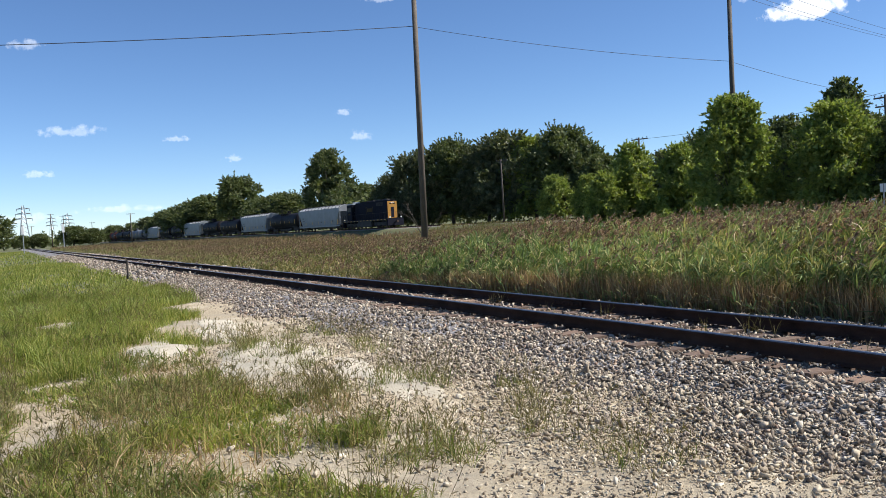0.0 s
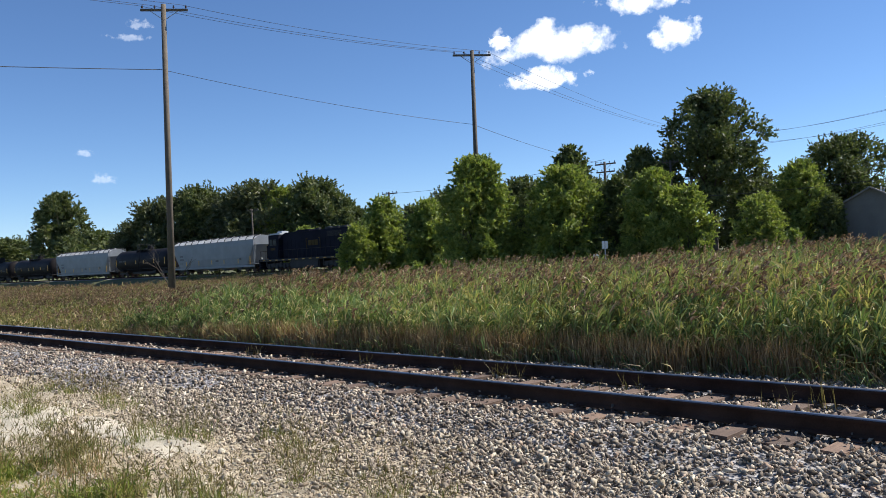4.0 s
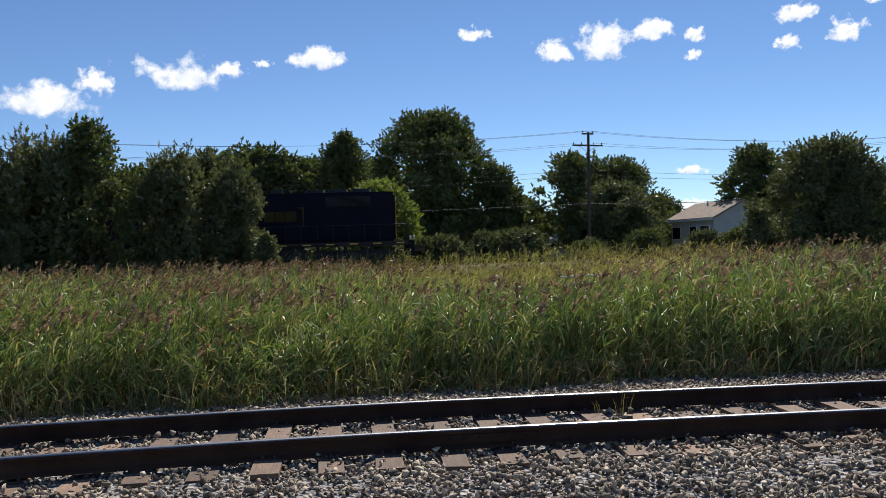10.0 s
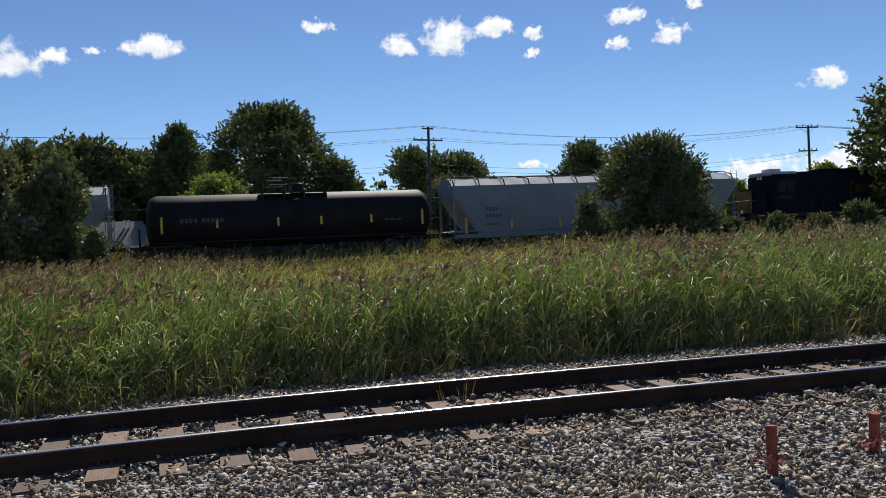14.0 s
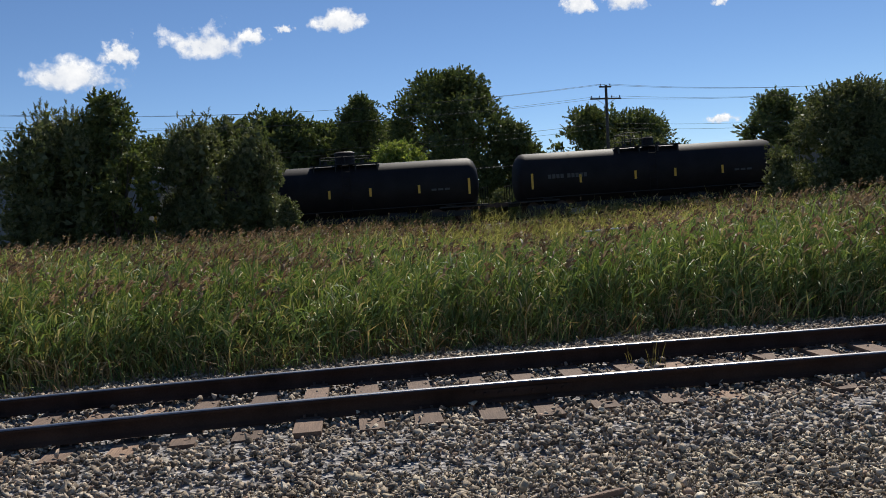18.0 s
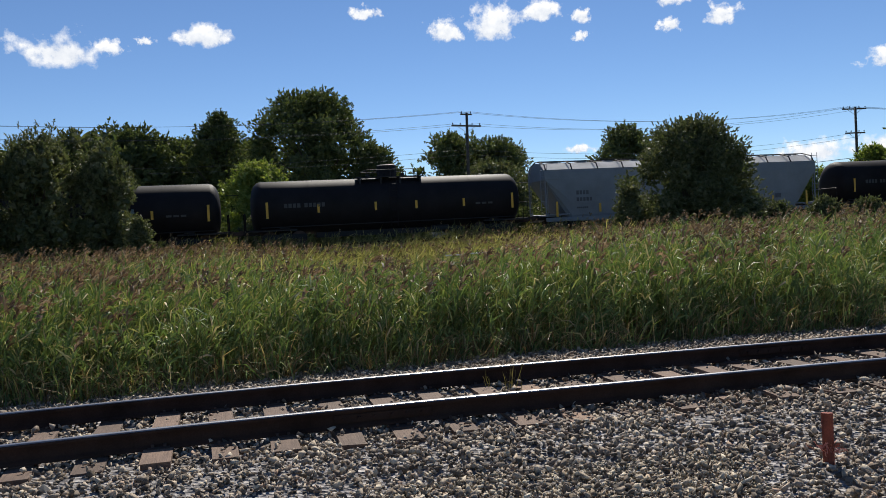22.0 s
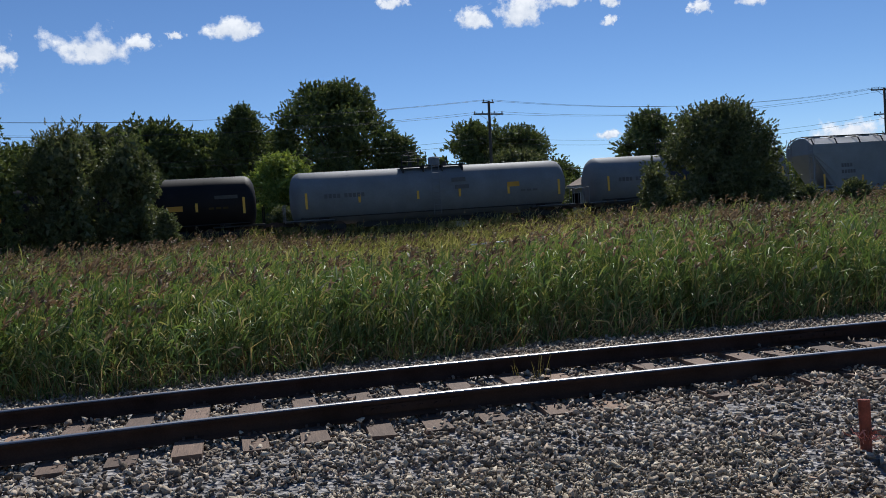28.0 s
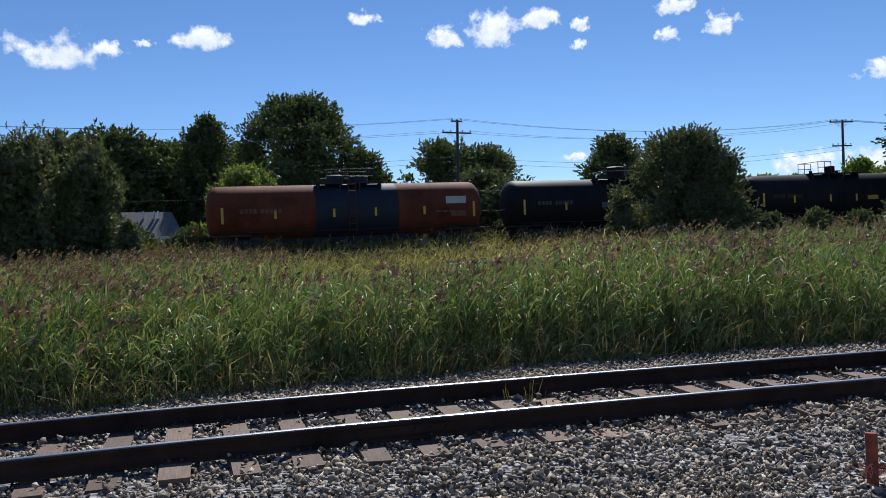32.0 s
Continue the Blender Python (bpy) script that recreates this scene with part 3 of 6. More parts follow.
def bank_z(off):
    """The far line's bank, off metres beyond its centre."""
    return np.interp(off, [-5.2, -3.2, -1.9], [-0.5, 0.35, 0.66])


def golden(x, y):
    """How far the reeds give way to yellow-green grass: a meadow before the far line and a patch nearer by."""
    a = np.exp(-(((x - 0.30 * y) / (0.20 * y + 1)) ** 4)) * np.clip((y - 17) / 6, 0, 1)
    b = np.exp(-(((x + 11.0) / 6.5) ** 2 + ((y - 14.5) / 4.5) ** 2) ** 1.5)
    return np.clip(np.maximum(a, 0.65 * b) * (0.55 + 0.8 * patches(x, y, 0.9)), 0, 1)


def reed_bed(name, n, x0, x1, y_lo, y_hi, height, leaves, leaf_len, seed, plumes, straw, width=0.020, label="", leaf_mat=None):
    r = np.random.default_rng(seed)
    x = r.uniform(x0, x1, n)
    a, b = y_lo(x), y_hi(x)
    y = a + (b - a) * r.uniform(size=n)
    h = height(x, y) * np.clip(r.normal(0.94, 0.13, n), 0.5, 1.14) * (0.80 + 0.22 * patches(x, y, 0.5) + 0.16 * patches(x + 3, y - 5, 2.1))
    base = np.stack([x, y, np.maximum(ground_z(x, y), bank_z(y - line_y(x)))], -1)
    az, lean = r.normal(0.3, 1.3, n), np.abs(r.normal(0.08, 0.12, n))
    lay = r.uniform(size=n) < 0.05
    lean = np.where(lay, r.uniform(0.5, 1.25, n), lean)
    sv, sf = blades(base, az, lean, h, np.full(n, max(0.008, width * 0.35)), r.normal(0.05, 0.08, n))
    tagged(new(name, quick(name, sv, sf, 3, M_STALK)), "thin reed stalks standing in the wet ground", "reeds", kind="stuff")
    tipdir = np.stack([np.cos(az) * np.sin(lean), np.sin(az) * np.sin(lean), np.cos(lean)], -1)
    pcs, gold = [], []
    yellow = golden(x, y)
    for k in range(leaves):
        # leaves sit on the upper two thirds and arch outwards
        low = np.interp(x, [-27, -18, -5, 1], [0.30, 0.48, 0.34, 0.12])
        f = low + (0.88 - low) * r.beta(1.5, 1.1, n)
        p = base + tipdir * (h * f)[:, None]
        L = leaf_len * r.uniform(0.55, 1.3, n) * np.clip(h / 1.4, 0.5, 1.1)
        head, lean2, wide, droop = r.normal(0.3, 1.6, n), np.abs(r.normal(0.55, 0.38, n)), width * r.uniform(0.55, 1.3, n), r.uniform(0.1, 1.5, n)
        g = r.uniform(size=n) < 0.9 * yellow
        pcs.append(blades(p[~g], head[~g], lean2[~g], L[~g], wide[~g], droop[~g]))
        gold.append(blades(p[g], head[g], lean2[g], L[g], wide[g] * 0.8, droop[g]))
    v, f = gather(gold)
    if len(v) > 300:
        tagged(new("yellow_grass", quick("yellow_grass", v, f, 3, M_VERGE)), "yellow-green flowering grass among the reeds", "grass", kind="stuff")
    v, f = gather(pcs)
    tagged(new(name, quick(name, v, f, 3, leaf_mat or M_REED)), label or "dense green reed leaves in a wet meadow", "reeds", kind="stuff")
    if plumes:
        m = int(n * plumes)
        # plumes gather in clumps, on the taller stalks
        k = r.choice(n, m, replace=False, p=(lambda w: w / w.sum())(np.clip(patches(x + 9, y, 1.3) - 0.25, 0.02, 1) * h ** 3 * (1 - 0.75 * yellow) * np.interp(x, [-20, -3, 3], [3.0, 1.8, 1.0])))
        pc = []
        wind = r.normal(0.25, 0.75, m)
        d = np.stack([np.cos(wind), np.sin(wind), np.zeros(m)], -1)
        for q in range(8):
            u = q / 7
            p = base[k] + tipdir[k] * (h[k] * 0.98)[:, None] + d * (0.09 * u * u) + [0, 0, 0.20 * u - 0.07 * u * u] + r.normal(0, 0.012, (m, 3))
            pc.append(blades(p, wind + r.normal(0, 0.8, m), r.uniform(0.3, 1.2, m), r.uniform(0.08, 0.19, m) * (1.15 - 0.6 * u), np.maximum(width * 1.1, 0.024) * r.uniform(0.8, 1.6, m), r.uniform(0.2, 1.2, m)))
        v, f = gather(pc)
        tagged(new(name, quick(name, v, f, 3, M_PLUME)), "purplish brown feathery reed plumes", "reeds", kind="stuff")
    if straw:
        m = int(n * straw)
        k = r.choice(n, m)
        k = k[r.uniform(size=m) < np.interp(x[k], [-16, -6, 2], [1.0, 0.3, 0.08])]
        m = len(k)
        v, f = blades(base[k] + r.normal(0, 0.05, (m, 3)) * [1, 1, 0], r.uniform(0, 6.28, m), np.abs(r.normal(0.08, 0.16, m)), r.uniform(0.3, 0.85, m), np.full(m, 0.011), r.normal(0, 0.4, m))
        tagged(new(name, quick(name, v, f, 3, M_STRAW)), "dead straw at the foot of the reeds", "reeds", kind="stuff")


def reed_edge(x):
    return rail_y(x) + np.interp(x, EDGE_X, EDGE_O) + 0.18 * np.sin(x * 1.7) + 0.12 * np.sin(x * 4.1)


EDGE_X, EDGE_O = [-60, -29, -20, -14, -10, -5, 0, 3, 6, 10, 20], [2.7, 2.6, 2.8, 3.2, 3.7, 3.85, 4.05, 4.4, 4.75, 4.7, 4.9]


def build_reeds():
    tall = lambda x, y: np.interp(x, [-60, -34, -28, -22, -8, 0, 20], [0.75, 0.85, 1.1, 1.5, 1.58, 1.55, 1.6]) * np.interp(y - reed_edge(x), [0, 1.2, 4, 12, 30], [0.62, 0.84, 0.94, 1.02, 1.06]) * (1 - 0.34 * np.exp(-((x - 0.23 * y) / (0.19 * y)) ** 2) * np.clip((y - 12.5) / 8, 0, 1))
    reed_bed("reeds", 22000, -26, 17, reed_edge, lambda x: reed_edge(x) + 5.0, tall, 12, 0.36, 21, 0.15, 1.0, width=0.0225)
    reed_bed("reeds", 21000, -45, 36, lambda x: reed_edge(x) + 5.0, lambda x: reed_edge(x) + 16, tall, 8, 0.40, 22, 0.25, 0.3, width=0.029)
    reed_bed("reeds", 17000, -95, 60, lambda x: reed_edge(np.clip(x, -60, 20)) + 16, lambda x: line_y(x) - 5.0, tall, 6, 0.52, 23, 0.5, 0, width=0.05, leaf_mat=M_REED2)
    reed_bed("meadow_grass", 17000, -95, -25, lambda x: rail_y(x) + 2.6, lambda x: rail_y(x) + 14, lambda x, y: np.interp(y - rail_y(x), [2.6, 6, 14], [0.45, 0.7, 1.1]), 6, 0.42, 24, 0.45, 0, width=0.035, label="green and brown meadow grass beside the track", leaf_mat=M_REED2)
    reed_bed("meadow_grass", 9000, -260, -90, lambda x: rail_y(x) + 2.6, lambda x: np.minimum(rail_y(x) + 30, line_y(x) - 5), lambda x, y: 0.9 + 0 * x, 3, 0.9, 25, 0.6, 0, width=0.10, label="far brown meadow grass beside the track", leaf_mat=M_REED2)
    reed_bed("verge_grass", 14000, -110, 60, lambda x: line_y(x) - 7.0, lambda x: line_y(x) - 2.4, lambda x, y: np.interp(x, [-40, -5, 30], [0.6, 1.2, 1.35]) * np.interp(y - line_y(x), [-7, -2.4], [1.3, 0.95]), 5, 0.5, 26, 0.06, 0, width=0.05, label="green and yellow verge grass along the far line", leaf_mat=M_REED2)
    r = np.random.default_rng(27)
    # brown dead stems along the front
    n = 14000
    x = -27 + 21 * r.uniform(size=n) ** 1.1
    y = reed_edge(x) + np.abs(r.normal(0, 0.26, n)) - 0.20
    base = np.stack([x, y, ground_z(x, y)], -1)
    v, f = blades(base, r.uniform(0, 6.28, n), np.abs(r.normal(0.06, 0.13, n)), np.interp(x, [-27, -18, -3], [0.3, 0.72, 0.6]) * r.uniform(0.5, 1.25, n), r.uniform(0.010, 0.017, n), r.normal(0, 0.3, n))
    tagged(new("dead_stems", quick("dead_stems", v, f, 3, M_STRAW)), "brown dead reed stems along the front of the reeds", "reeds", kind="stuff")
    # long grass bent over at the front of the reeds
    n = 420
    x = r.uniform(-24, 16, n)
    x, n = np.repeat(x, 14) + r.normal(0, 0.10, n * 14), n * 14
    y = reed_edge(x) + r.normal(-0.02, 0.14, n)
    for nm, mat, sel, lab in (("bent_grass", M_REED, r.uniform(size=n) < 0.6, "long green grass bent over the edge of the ballast"), ("bent_straw", M_STRAW, r.uniform(size=n) < 0.35, "pale dead grass bent over the edge of the ballast")):
        m = int(sel.sum())
        base = np.stack([x[sel], y[sel], np.full(m, -0.42)], -1)
        v, f = blades(base, r.normal(-1.57, 1.1, m), np.abs(r.normal(0.45, 0.4, m)), r.uniform(0.25, 0.85, m), r.uniform(0.010, 0.022, m), r.uniform(0.3, 1.6, m))
        tagged(new(nm, quick(nm, v, f, 3, mat)), lab, "grass", kind="stuff")


def grass_tufts(name, cx, cy, per, height, spread, seed, mat, label, width=0.008, splay=0.28, droop=0.35):
    r = np.random.default_rng(seed)
    n = len(cx) * per
    x, y = np.repeat(cx, per) + r.normal(0, spread, n), np.repeat(cy, per) + r.normal(0, spread, n)
    hgt = np.repeat(height * r.uniform(0.6, 1.3, len(cx)) * (0.5 + 1.0 * patches(cx, cy, 1.9)), per) * r.uniform(0.5, 1.1, n)
    base = np.stack([x, y, ground_z(x, y) - 0.005], -1)
    v, f = blades(base, r.uniform(0, 6.28, n), np.abs(r.normal(0.25, splay, n)), hgt, width * r.uniform(0.6, 1.4, n), r.normal(droop, 0.45, n))
    return tagged(new(name, quick(name, v, f, 3, mat)), label, "grass", kind="stuff")


def seed_stems(name, cx, cy, per, height, seed, label):
    """Wiry stems that end in a few short fingers."""
    r = np.random.default_rng(seed)
    n = len(cx) * per
    x, y = np.repeat(cx, per) + r.normal(0, 0.07, n), np.repeat(cy, per) + r.normal(0, 0.07, n)
    base = np.stack([x, y, ground_z(x, y) - 0.005], -1)
    az, lean, L, dr = r.uniform(0, 6.28, n), np.abs(r.normal(0.35, 0.4, n)), height * r.uniform(0.5, 1.25, n), r.normal(0.25, 0.3, n)
    pcs = [blades(base, az, lean, L, np.full(n, 0.005), dr)]
    d = np.stack([np.cos(az), np.sin(az), np.zeros(n)], -1)
    up = np.array([0, 0, 1.0])
    tip = base + (d * np.sin(lean)[:, None] + up * np.cos(lean)[:, None]) * (L * 0.55)[:, None] + (d * np.sin(lean + dr)[:, None] + up * np.cos(lean + dr)[:, None]) * (L * 0.43)[:, None]
    for _ in range(4):
        pcs.append(blades(tip, az + r.normal(0, 1.0, n), lean + dr + r.normal(0, 0.5, n), r.uniform(0.04, 0.10, n), np.full(n, 0.006), r.normal(0, 0.3, n)))
    v, f = gather(pcs)
    return tagged(new(name, quick(name, v, f, 3, M_STEM)), label, "grass", kind="stuff")


def build_grass():
    r = np.random.default_rng(31)
    # thick mounded grass left of the sand
    n = 9000
    x, y = r.uniform(-34, -13.0, n), r.uniform(-9, 4.5, n)
    ok = (y < 1.2 + (-x - 15) * 0.09 + 0.5 * np.sin(x * 1.1)) & (y < rail_y(x) - 2.4) & (np.hypot((x + 15) / 2.0, (y - 0.9) / 0.6) > 1) & (patches(x, y) > 0.10)
    grass_tufts("grass", x[ok], y[ok], 22, 0.27, 0.09, 32, M_LUSH, "thick yellow-green grass in soft mounds", 0.010, 0.35)
    c = r.choice(np.nonzero(ok)[0], 260)
    for nm, sel, hh, mat, lab in (("grass_clump", c[:170], 0.46, M_LUSH, "tall soft clumps of yellow-green grass"), ("weed_clump", c[170:], 0.40, M_LEAF2, "dark leafy weeds standing in the grass")):
        grass_tufts(nm, x[sel], y[sel], 110, hh, 0.17, 51, mat, lab, 0.012, 0.45, 0.6)
    k = np.nonzero(ok & (patches(x + 4, y, 2.2) > 0.55))[0][::2]
    seed_stems("grass_stems", x[k], y[k], 3, 0.42, 38, "thin grass stems with small seed heads")
    n = 5200
    x, y = r.uniform(-90, -33, n), r.uniform(-22, 4, n)
    ok = y < rail_y(x) - 2.3
    grass_tufts("grass", x[ok], y[ok], 12, 0.26, 0.2, 33, M_LUSH, "short green grass on the meadow", 0.03)
    n = 5000
    x, y = r.uniform(-320, -85, n), r.uniform(-60, 2, n)
    ok = y < rail_y(x) - 2.6
    grass_tufts("grass", x[ok], y[ok], 8, 0.35, 0.8, 37, M_LUSH, "far green meadow grass", 0.12)
    # messy tufts among the sand in front
    n = 3000
    x, y = r.uniform(-14.0, -2.5, n), r.uniform(-3.2, 4.4, n)
    ok = (patches(x, y, 1.6) + 0.35 * patches(x + 7, y, 3.7) > 0.48) & (y < 3.0 + 0.15 * (x + 6) + 0.4 * np.sin(x * 2)) & (np.hypot((x + 12.9) / 2.2, (y - 2.5) / 0.95) > 1) & (x < -4.7 - 0.4 * y)
    low = ok & (patches(x, y, 3.1) > 0.42)
    grass_tufts("grass_tuft", x[low], y[low], 24, 0.28, 0.08, 34, M_GRASS, "messy green and brown grass tufts on sandy soil", 0.011, 0.95, 0.9)
    k = np.nonzero(ok & (patches(x - 2, y + 3, 2.3) > 0.48))[0]
    grass_tufts("grass_tuft", x[k], y[k], 30, 0.27, 0.07, 44, M_LUSH, "fresh green grass tufts on sandy soil", 0.012, 0.8, 0.8)
    k = np.nonzero(ok)[0][::2]
    grass_tufts("dry_grass", x[k], y[k], 14, 0.28, 0.10, 35, M_STRAW, "dry straw among the grass tufts", 0.006, 0.8)
    k = np.nonzero(ok & (patches(x + 1, y - 2, 1.2) > 0.35))[0][::2]
    seed_stems("grass_stems", x[k], y[k], 6, 0.44, 39, "wiry brown-green grass stems with fingered seed heads")
    n = 420
    x, y = r.uniform(-17, -5.5, n), r.uniform(1.6, 4.7, n)
    ok = (y < rail_y(x) - 2.3) & (patches(x, y, 2.5) > 0.5)
    grass_tufts("grass_tuft", x[ok], y[ok], 24, 0.20, 0.08, 36, M_GRASS, "sparse weeds on pale sandy soil", 0.006, 0.6)
    seed_stems("grass_stems", x[ok], y[ok], 7, 0.36, 40, "wiry weeds with fingered seed heads on the sand")
    # single small plants on the bare gravel
    x, y = np.array([-3.9, -3.0, -2.2, -4.6, -1.2, -3.4]), np.array([2.1, 1.3, 2.6, 3.3, 3.6, 3.0])
    grass_tufts("weed", x, y, 26, 0.16, 0.03, 45, M_GRASS, "small weed growing in bare gravel", 0.006, 0.9, 0.5)
    seed_stems("weed_stems", x, y, 3, 0.32, 46, "wiry weed stems in bare gravel")
    # thin weeds between the rails
    for nm, xs in (("track_weeds", (-9.2, -8.9, -12.4, -4.6, -4.4, -15.7, -6.8, 2.9)),):
        xx = np.repeat(np.array(xs), 5) + r.normal(0, 0.10, len(xs) * 5)
        X, Y = beside(xx, np.where(np.arange(len(xx)) % 2, 1.28, 0.25) + r.normal(0, 0.06, len(xx)))
        m = len(xx) * 5
        base = np.stack([np.repeat(X, 5) + r.normal(0, 0.03, m), np.repeat(Y, 5) + r.normal(0, 0.03, m), np.full(m, -0.22)], -1)
        v, f = blades(base, r.uniform(0, 6.28, m), np.abs(r.normal(0.3, 0.3, m)), r.uniform(0.12, 0.42, m), np.full(m, 0.007), r.normal(0.2, 0.4, m))
        tagged(new(nm, quick(nm, v, f, 3, M_STEM)), "thin brown weeds growing between the rails", "weeds", kind="stuff")


# ---- trees ----
def crown_mesh(name, lobes, sprays, per, leaf, mat, seed, slim=0.32, rise=0.25, fill=0.22, core=()):
    """Leaves in sprays on the outside of a set of lobes (x, y, z, radius, half height), larger ones inside them."""
    r = np.random.default_rng(seed)
    C = np.array(lobes)

    def unit(v):
        return v / (np.linalg.norm(v, axis=-1, keepdims=True) + 1e-9)
    w = C[:, 3] * C[:, 4]
    k = r.choice(len(C), sprays, p=w / w.sum())
    out = unit(C[k, :3] - C[:, :3].mean(0))
    d = unit(unit(r.normal(size=(sprays, 3))) + 0.6 * out)
    reach = np.where(r.uniform(size=sprays) < 0.12, r.uniform(1.0, 1.32, sprays), r.uniform(0.6, 1.04, sprays))
    p = C[k, :3] + d * reach[:, None] * C[k][:, [3, 3, 4]]
    axis = unit(d + [0, 0, rise] + r.normal(size=(sprays, 3)) * 0.35)
    long = leaf * r.uniform(1.3, 3.2, sprays)
    u = r.uniform(size=(sprays, per))
    t = unit(axis[:, None] * 0.75 + r.normal(size=(sprays, per, 3)) * 0.6)
    L = leaf * np.exp(r.normal(0, 0.22, (sprays, per)))[..., None]
    c = p[:, None] + axis[:, None] * (u * long[:, None])[..., None] + t * L * 0.5
    s = unit(np.cross(t, r.normal(size=(sprays, per, 3))))
    V = [np.stack([c - t * L * 0.5 + s * L * slim, c + t * L * 0.5, c - t * L * 0.5 - s * L * slim], 2).reshape(-1, 3)]
    B = np.array([*lobes, *core])
    m = int(sprays * per * fill)
    w = B[:, 3] ** 2 * B[:, 4]
    k = r.choice(len(B), m, p=w / w.sum())
    c = B[k, :3] + unit(r.normal(size=(m, 3))) * (0.78 * r.uniform(size=m) ** 0.4)[:, None] * B[k][:, [3, 3, 4]]
    t = unit(r.normal(size=(m, 3)))
    s = unit(np.cross(t, r.normal(size=(m, 3))))
    L = leaf * 2.5
    V.append(np.stack([c - t * L * 0.5 + s * L * 0.42, c + t * L * 0.5, c - t * L * 0.5 - s * L * 0.42], 1).reshape(-1, 3))
    v = np.concatenate(V)
    return quick(name, v, np.arange(len(v)).reshape(-1, 3), 3, mat)


def limbs(bm, a, d, length, rad, r, depth, ends):
    b = a + d * length
    rod(bm, a, b, rad, rad * 0.68, seg=7 if depth > 1 else 5)
    if depth == 0:
        ends.append(b)
        return
    for _ in range(3 if depth > 1 else 2):
        e = (d + Vector(r.normal(0, 0.42, 3)) + Vector((0, 0, 0.15))).normalized()
        limbs(bm, b, e, length * r.uniform(0.55, 0.8), rad * 0.62, r, depth - 1, ends)


def tree_parts(height, width, seed, mat, n, leaf, clear=0.25, shape="round", stems=1, fill=0.3):
    """Meshes of a trunk with limbs and of a crown of about n leaves, base at the origin."""
    r = np.random.default_rng(seed)
    R = width / 2
    ph = r.uniform(0, 6.28, 4)

    def profile(u):
        if shape == "bush":
            return max(0.06, 1 - (u * 0.97) ** 2.2) ** 0.55 * (0.88 + 0.3 * u * (1 - u))
        if shape == "top":
            return 0.45 + 0.55 * math.sin(math.pi * min(1, 0.12 + 0.85 * u))
        return math.sin(math.pi * (0.20 + 0.76 * u)) ** 0.75
    lobes, core = [], []
    if shape == "willow":
        # upright plumes of twigs, the tallest in the middle
        for i in range(34):
            q = math.sqrt((i + 0.5) / 34) * 0.86
            a = i * 2.4 + r.normal(0, 0.25)
            top = height * (1.0 - 0.34 * q ** 1.6) * r.uniform(0.86, 1.0)
            lr = R * r.uniform(0.17, 0.27)
            for cz in ((0.80, 0.42) if q < 0.5 else (0.78, 0.45, 0.2)):
                k = 1.0 + 0.10 * (0.5 - cz)
                lobes.append((math.cos(a) * q * R * k, math.sin(a) * q * R * k, max(top * cz - lr * 0.4, lr), lr, min(lr * 2.3, top * 0.22)))
        core = [(0, 0, height * u, R * 0.62, height * 0.2) for u in (0.2, 0.42, 0.62)]
    else:
        nl = {"round": 64, "bush": 56, "top": 30}[shape]
        for i in range(nl):
            u = (i + 0.5) / nl
            a = i * 2.4 + r.normal(0, 0.35)
            asym = 1.02 + 0.09 * math.sin(a + ph[0]) + 0.06 * math.sin(2 * a + 3 * u + ph[1]) + 0.06 * math.sin(3 * a + 5 * u + ph[2])
            w = profile(u) * R * asym * r.uniform(0.92, 1.06)
            lr = min(width * r.uniform(0.075, 0.15) * (1.35 if shape == "top" else 1), height * 0.17)
            o = max(0.0, w - lr * 0.75) * r.uniform(0.9, 1.03)
            cz = max(min(height * clear + height * (1 - clear) * u, height - lr * 1.0), lr * 0.6)
            lobes.append((math.cos(a) * o, math.sin(a) * o, cz, lr, lr * r.uniform(0.75, 1.0)))
        for u in (0.12, 0.32, 0.52, 0.72, 0.88):
            core.append((0, 0, height * clear + height * (1 - clear) * u, max(0.3, profile(u) * R * 0.60), height * (1 - clear) * 0.15))
    bm = bmesh.new()
    for i in range(stems):
        a = Vector((r.normal(0, 0.05 * width) * (stems > 1), r.normal(0, 0.05 * width) * (stems > 1), -0.3))
        b = Vector((a.x * 2.4 + r.normal(0, 0.02) * height, a.y * 2.4 + r.normal(0, 0.02) * height, height * (0.78 - 0.2 * (stems > 1))))
        r0 = height * 0.024 / math.sqrt(stems)
        rod(bm, a, b, r0, r0 * 0.35, seg=9)
        for x, y, z, lr, lz in lobes[i::stems]:
            if r.uniform() < 0.75:
                k = min(0.95, max(clear * 1.2, z / height * 0.62) / 0.78)
                rod(bm, a.lerp(b, k), Vector((x, y, z)), r0 * 0.42 * (1.05 - 0.6 * k), r0 * 0.10, seg=5)
    tm = bpy.data.meshes.new("trunk")
    bm.to_mesh(tm)
    bm.free()
    tm.materials.append(M_BARK)
    per = 18
    if shape == "willow":
        return tm, crown_mesh("crown", lobes, int(n * 2.3 / per), per, leaf * 0.9, mat, seed + 1, 0.17, 0.9, 0.14, core)
    k = 0.66 if leaf < 0.25 else 0.54
    return tm, crown_mesh("crown", lobes, int(n * 0.95 / k / k / per), per, leaf * k, mat, seed + 1, 0.33, 0.2, fill, core)


def put_tree(name, meshes, at, label, category="tree", turn=0.0, scale=1.0, group=""):
    t = thing(name, Matrix.Translation(at) @ pose(0, 0, 0, 0, 0, turn) @ Matrix.Scale(scale, 4), label, category, group)
    mesh_part("trunk", meshes[0], None, t)
    mesh_part("crown", meshes[1], None, t)
    return t


